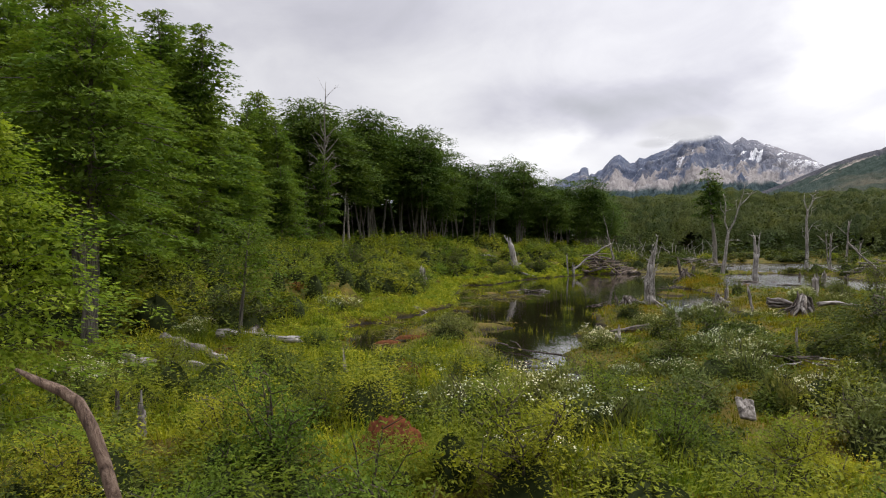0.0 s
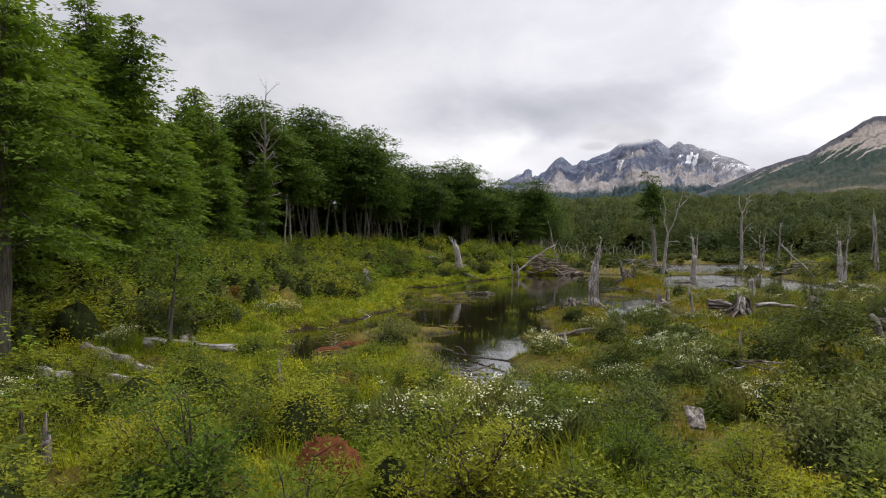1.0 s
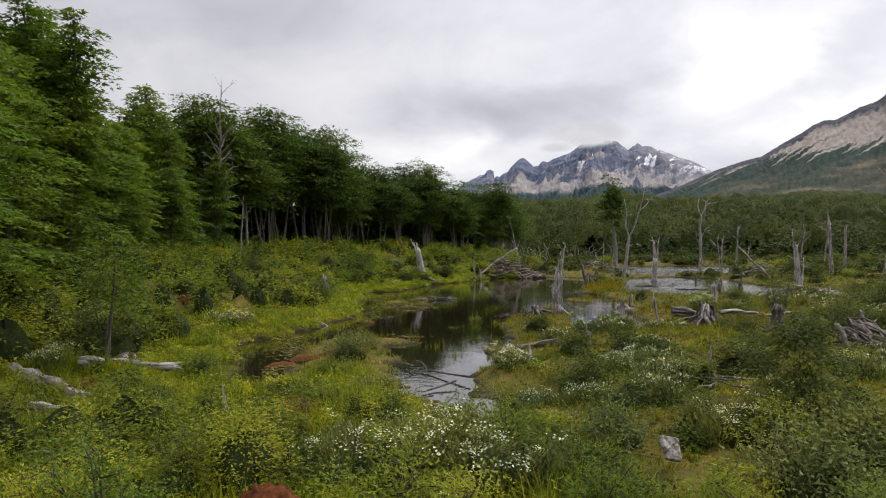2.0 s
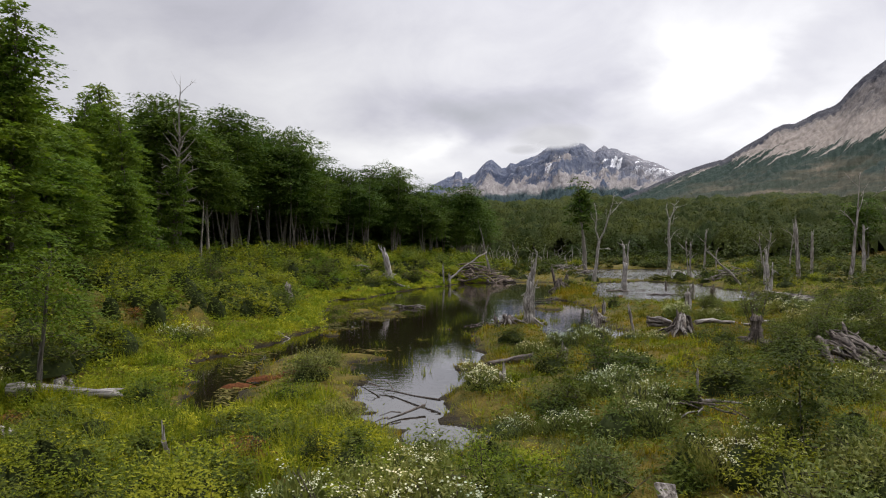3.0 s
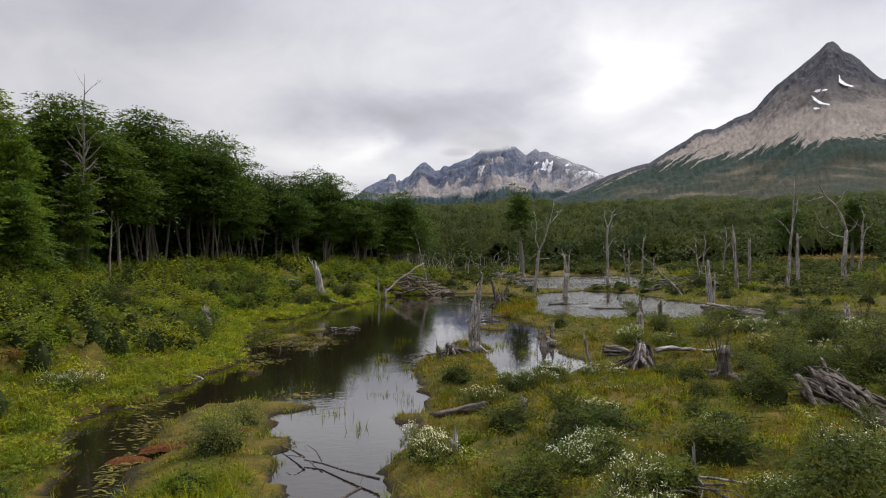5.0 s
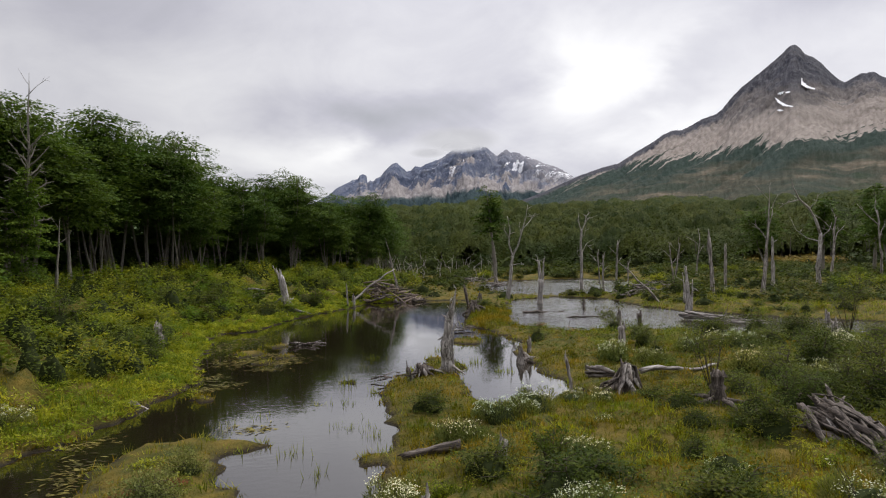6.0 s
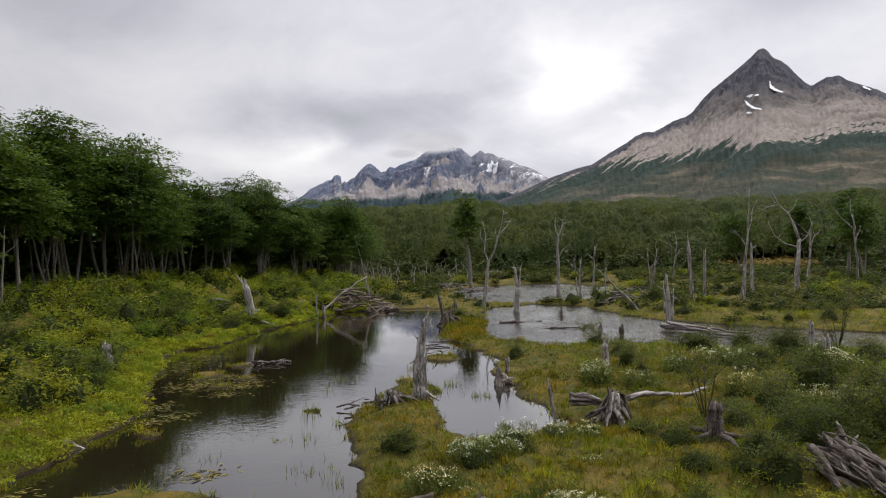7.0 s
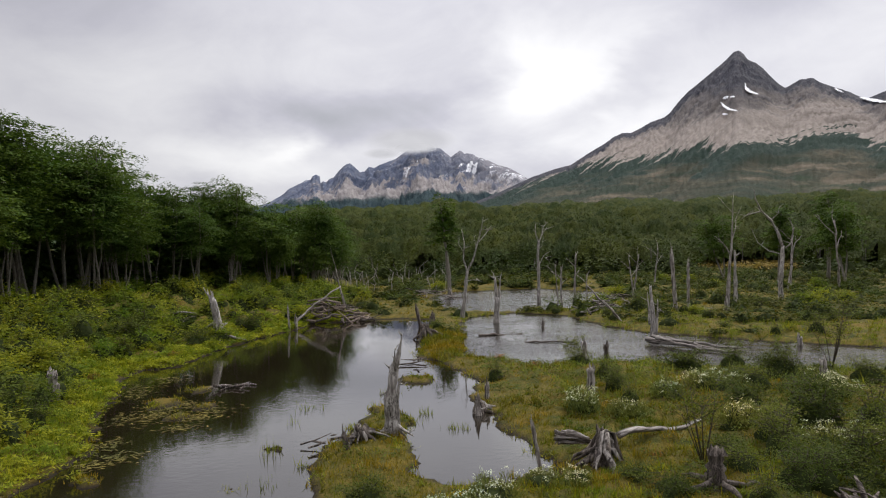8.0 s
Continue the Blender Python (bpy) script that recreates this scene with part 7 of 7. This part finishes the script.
log("fallen_log", "waterlogged dark log in the pond", (17.3, 47.2), (19.8, 46.2), 0.05, 82, mat=M_DEADDARK, zs=(0.0, 0.0))
log("fallen_log", "cut grey log end on the bank", (4.5, 22.3), (3.3, 22.5), 0.13, 83, mat=M_DEADDARK)
log("fallen_log", "bleached driftwood snag on the shore", (-3.2, 29.2), (-2.4, 29.0), 0.08, 84)
log("fallen_log", "pale weathered log with stones", (-7.6, 19.5), (-5.1, 18.7), 0.12, 85, twigs=2)
log("fallen_log", "grey log sloping out of the shrubs", (-7.5, 17.6), (-5.0, 15.5), 0.16, 86, lift=0.14)
log("fallen_log", "short weathered log in the grass", (-4.4, 12.7), (-3.7, 12.3), 0.06, 87)
log("fallen_log", "small pale log on the bank", (-3.0, 56.0), (-1.4, 55.4), 0.08, 88, twigs=3)
log("fallen_log", "thin grey trunk leaning on the stick heap", (5.8, 60.6), (9.4, 62.8), 0.09, 89, zs=(0.2, 2.6))

# a grey board-like slab
bm = bmesh.new()
bmesh.ops.create_cube(bm, size=1)
for v in bm.verts:
    v.co = Vector((v.co.x * (0.26 + 0.05 * v.co.y), v.co.y * 0.30, v.co.z * 0.06))
bmesh.ops.bevel(bm, geom=bm.edges[:], offset=0.012, segments=1, affect="EDGES")
me = bpy.data.meshes.new("slab"); bm.to_mesh(me); bm.free()
me.materials.append(M_DEAD)
slab = new("wood_slab", me)
slab.matrix_basis = pose(3.7, 11.8, ground_at(3.7, 11.8) + 0.26, 56, 14, 20)
tagged(slab, "pale weathered slab of wood tilted in the grass", "wood slab")


def mound(name, label, x, y, rx, ry, h, mat, seed, base, category):
    """A low lumpy mound."""
    r = np.random.RandomState(seed)
    n = 26
    u, v = np.meshgrid(np.linspace(-1, 1, n), np.linspace(-1, 1, n), indexing="ij")
    z = h * np.clip(1 - u * u - v * v, -0.25, 1) ** 1.0 * 1.0
    z = z + 0.16 * h * waves(u, v, 0.5, seed) + 0.10 * h * waves(u, v, 0.18, seed + 1) + r.normal(0, 0.05 * h, z.shape)
    V = np.stack([x + u * rx, y + v * ry, base + z], -1)
    tagged(new(name, mk_mesh(name, V.reshape(-1, 3), [grid_faces(n, n)], mat, False)), label, category)


spots(RUST_BUSH, [(-8.4, 56.5, 1.8), (-7.7, 56.9, 1.4)])
mound("earth_mound", "fresh mound of red brown peat earth", -0.85, 10.1, 0.42, 0.40, 0.36, M_EARTH, 3, ground_at(-0.85, 10.1) - 0.02, "earth mound")

# ---------------------------------------------------------------- plants in the water
def floating(name, label, patches, mat, seed):
    """Flat leaves and dead blades afloat in ragged patches; patches: (x, y, reach along, reach across, count)."""
    rng = np.random.RandomState(seed)
    g = Geo()
    for x, y, rx, ry, n in patches:
        p = np.stack([x + rng.normal(0, rx * 0.5, n), y + rng.normal(0, ry * 0.5, n), rng.uniform(0.006, 0.03, n)], -1)
        a = rng.normal(0.3, 0.7, n)
        g.leaves(p, np.stack([np.cos(a), np.sin(a), 0 * a], -1), np.tile((0.0, 0.0, 1.0), (n, 1)) + rng.normal(0, 0.05, (n, 3)), rng.uniform(0.08, 0.30, n), rng.uniform(0.03, 0.08, n), 0.02)
    tagged(new(name, g.mesh(name, mat)), label, "water plants", kind="stuff")


def reeds(name, label, patches, mat, seed):
    rng = np.random.RandomState(seed)
    g = Geo()
    for x, y, r, h, n in patches:
        p = np.stack([x + rng.normal(0, r * 0.5, n), y + rng.normal(0, r * 0.7, n), np.full(n, -0.05)], -1)
        out = np.stack([rng.normal(0, 0.22, n), rng.normal(0, 0.22, n), np.ones(n)], -1)
        g.twigs(p, unit(out), rng.normal(0, 1, (n, 3)), h * rng.uniform(0.5, 1.3, n), 0.018)
    tagged(new(name, g.mesh(name, mat)), label, "reeds", kind="stuff")


PADS = [(-1.2, 36.2, 1.0, 1.2, 160), (-0.4, 37.0, 0.8, 1.0, 130), (0.6, 35.6, 0.9, 0.5, 120), (0.2, 37.6, 1.0, 0.7, 120), (1.2, 36.6, 0.6, 0.6, 70), (-1.6, 40.5, 0.7, 2.0, 120), (-0.8, 43.0, 0.8, 1.2, 90),
        (-1.6, 33.2, 0.6, 0.7, 90), (-1.0, 31.8, 0.6, 0.6, 80), (-1.6, 31.2, 0.4, 0.5, 60), (0.3, 34.4, 0.7, 0.4, 80), (-3.2, 23.2, 0.5, 1.4, 130), (-2.9, 20.2, 0.3, 1.3, 110), (-3.4, 25.6, 0.6, 0.5, 60), (0.2, 25.9, 0.7, 0.35, 60)]
floating("water_leaves", "ragged brown green leaves afloat near the bank", PADS, M_PAD, 21)
M_RUSTMOSS = flat_material("rust_moss", (0.050, 0.020, 0.009), (0.135, 0.054, 0.022), 18.0, 1.0, 0.05)
for x, y, rx, ry, seed in [(-2.75, 20.85, 0.42, 0.20, 31), (-2.15, 21.1, 0.45, 0.17, 32), (-1.55, 21.4, 0.40, 0.14, 33), (-1.0, 21.75, 0.35, 0.12, 34)]:
    mound("moss_cushion", "rust red cushion of bog moss at the water's edge", x, y, rx, ry, 0.09, M_RUSTMOSS, seed, max(ground_at(x, y), 0.0), "moss")
floating("dead_blades", "bleached dead blades afloat near the bank", [(x + 0.2, y + 0.3, a, b, n // 5) for x, y, a, b, n in PADS], M_PAD, 22)
reeds("reeds", "thin green reeds standing in the shallow pond", [(2.9, 30.7, 0.3, 0.5, 22), (3.7, 33.8, 0.3, 0.3, 16), (2.7, 28.2, 0.45, 0.25, 34), (2.3, 25.6, 0.4, 0.18, 24), (2.8, 25.5, 0.5, 0.20, 30), (4.4, 35.7, 0.35, 0.3, 40),
                        (7.9, 33.5, 0.25, 0.3, 40), (8.2, 31.5, 0.22, 0.25, 50), (8.5, 31.3, 0.2, 0.22, 40), (0.4, 27.2, 0.3, 0.2, 18), (-0.3, 26.5, 0.5, 0.2, 26), (7.4, 37.0, 0.3, 0.3, 50), (3.0, 24.6, 0.3, 0.25, 24), (1.2, 23.6, 0.4, 0.25, 26), (1.6, 22.2, 0.3, 0.25, 24)], M_SEDGE, 23)

# bare twiggy bushes
for x, y, h, seed in [(16.8, 40.4, 1.4, 1), (12.5, 25.6, 2.0, 2), (24.5, 33.6, 2.6, 3), (16.0, 23.4, 1.7, 5), (5.6, 20.2, 0.9, 6), (20.6, 26.0, 2.2, 7), (18.6, 22.4, 2.0, 8)]:
    r = np.random.RandomState(seed + 60)
    z0 = max(ground_at(x, y), -0.1)
    t = thing("twiggy_bush", "nearly bare brown bush of thin upright twigs", "shrub", pose(x, y, z0), "bare twiggy bushes")
    lf = Geo()
    for k in range(8):
        a = r.uniform(0, 6.28)
        d = np.array([math.cos(a), math.sin(a), 0]) * h * r.uniform(0.10, 0.42)
        tip = d + (0, 0, h * r.uniform(0.65, 1.05))
        m = d * 0.55 + (0, 0, h * 0.42)
        g = Geo()
        g.tube([(0, 0, -0.1), m, tip], [0.016, 0.010, 0.003], 6, r, 0.08)
        for s in range(11):
            c = m + (tip - m) * r.uniform(0, 0.95)
            e2 = c + np.array([r.normal(0, 0.16), r.normal(0, 0.16), r.uniform(0.05, 0.25)]) * h
            g.tube([c, (c + e2) / 2 + r.normal(0, 0.02, 3), e2], [0.006, 0.0045, 0.002], 4)
            n = 14
            p = c + (e2 - c) * r.uniform(0.3, 1, (n, 1)) + r.normal(0, 0.03, (n, 3)) * h
            lf.twigs(p, unit(r.normal(0, 1, (n, 3))), unit(r.normal(0, 1, (n, 3)) + (0, 0, 1)), 0.05 * r.uniform(0.6, 1.4, n), 0.03)
        part("stem", g.mesh("stem", M_TWIG), t)
    part("foliage", lf.mesh("foliage", M_LOOSE), t)

# a stand of thin dead saplings on the far flat, past counting
r = np.random.RandomState(88)
g = Geo()
for k in range(95):
    a, q = radians(r.uniform(4, 17)), r.uniform(78, 112)
    x, y = 2 + q * math.sin(a), 12 + q * math.cos(a)
    if shore(np.array([x]), np.array([y]))[0] < 0.5:
        continue
    z = ground_at(x, y)
    h = r.uniform(0.5, 2.8)
    g.tube([(x, y, z - 0.1), (x + r.normal(0, 0.10) * h, y, z + h * 0.6), (x + r.normal(0, 0.28) * h, y, z + h)], [0.06, 0.045, 0.02], 5)
tagged(new("dead_saplings", g.mesh("dead_saplings", M_BLEACHED)), "stand of pale dead saplings on the far flat", "dead trees", kind="stuff")
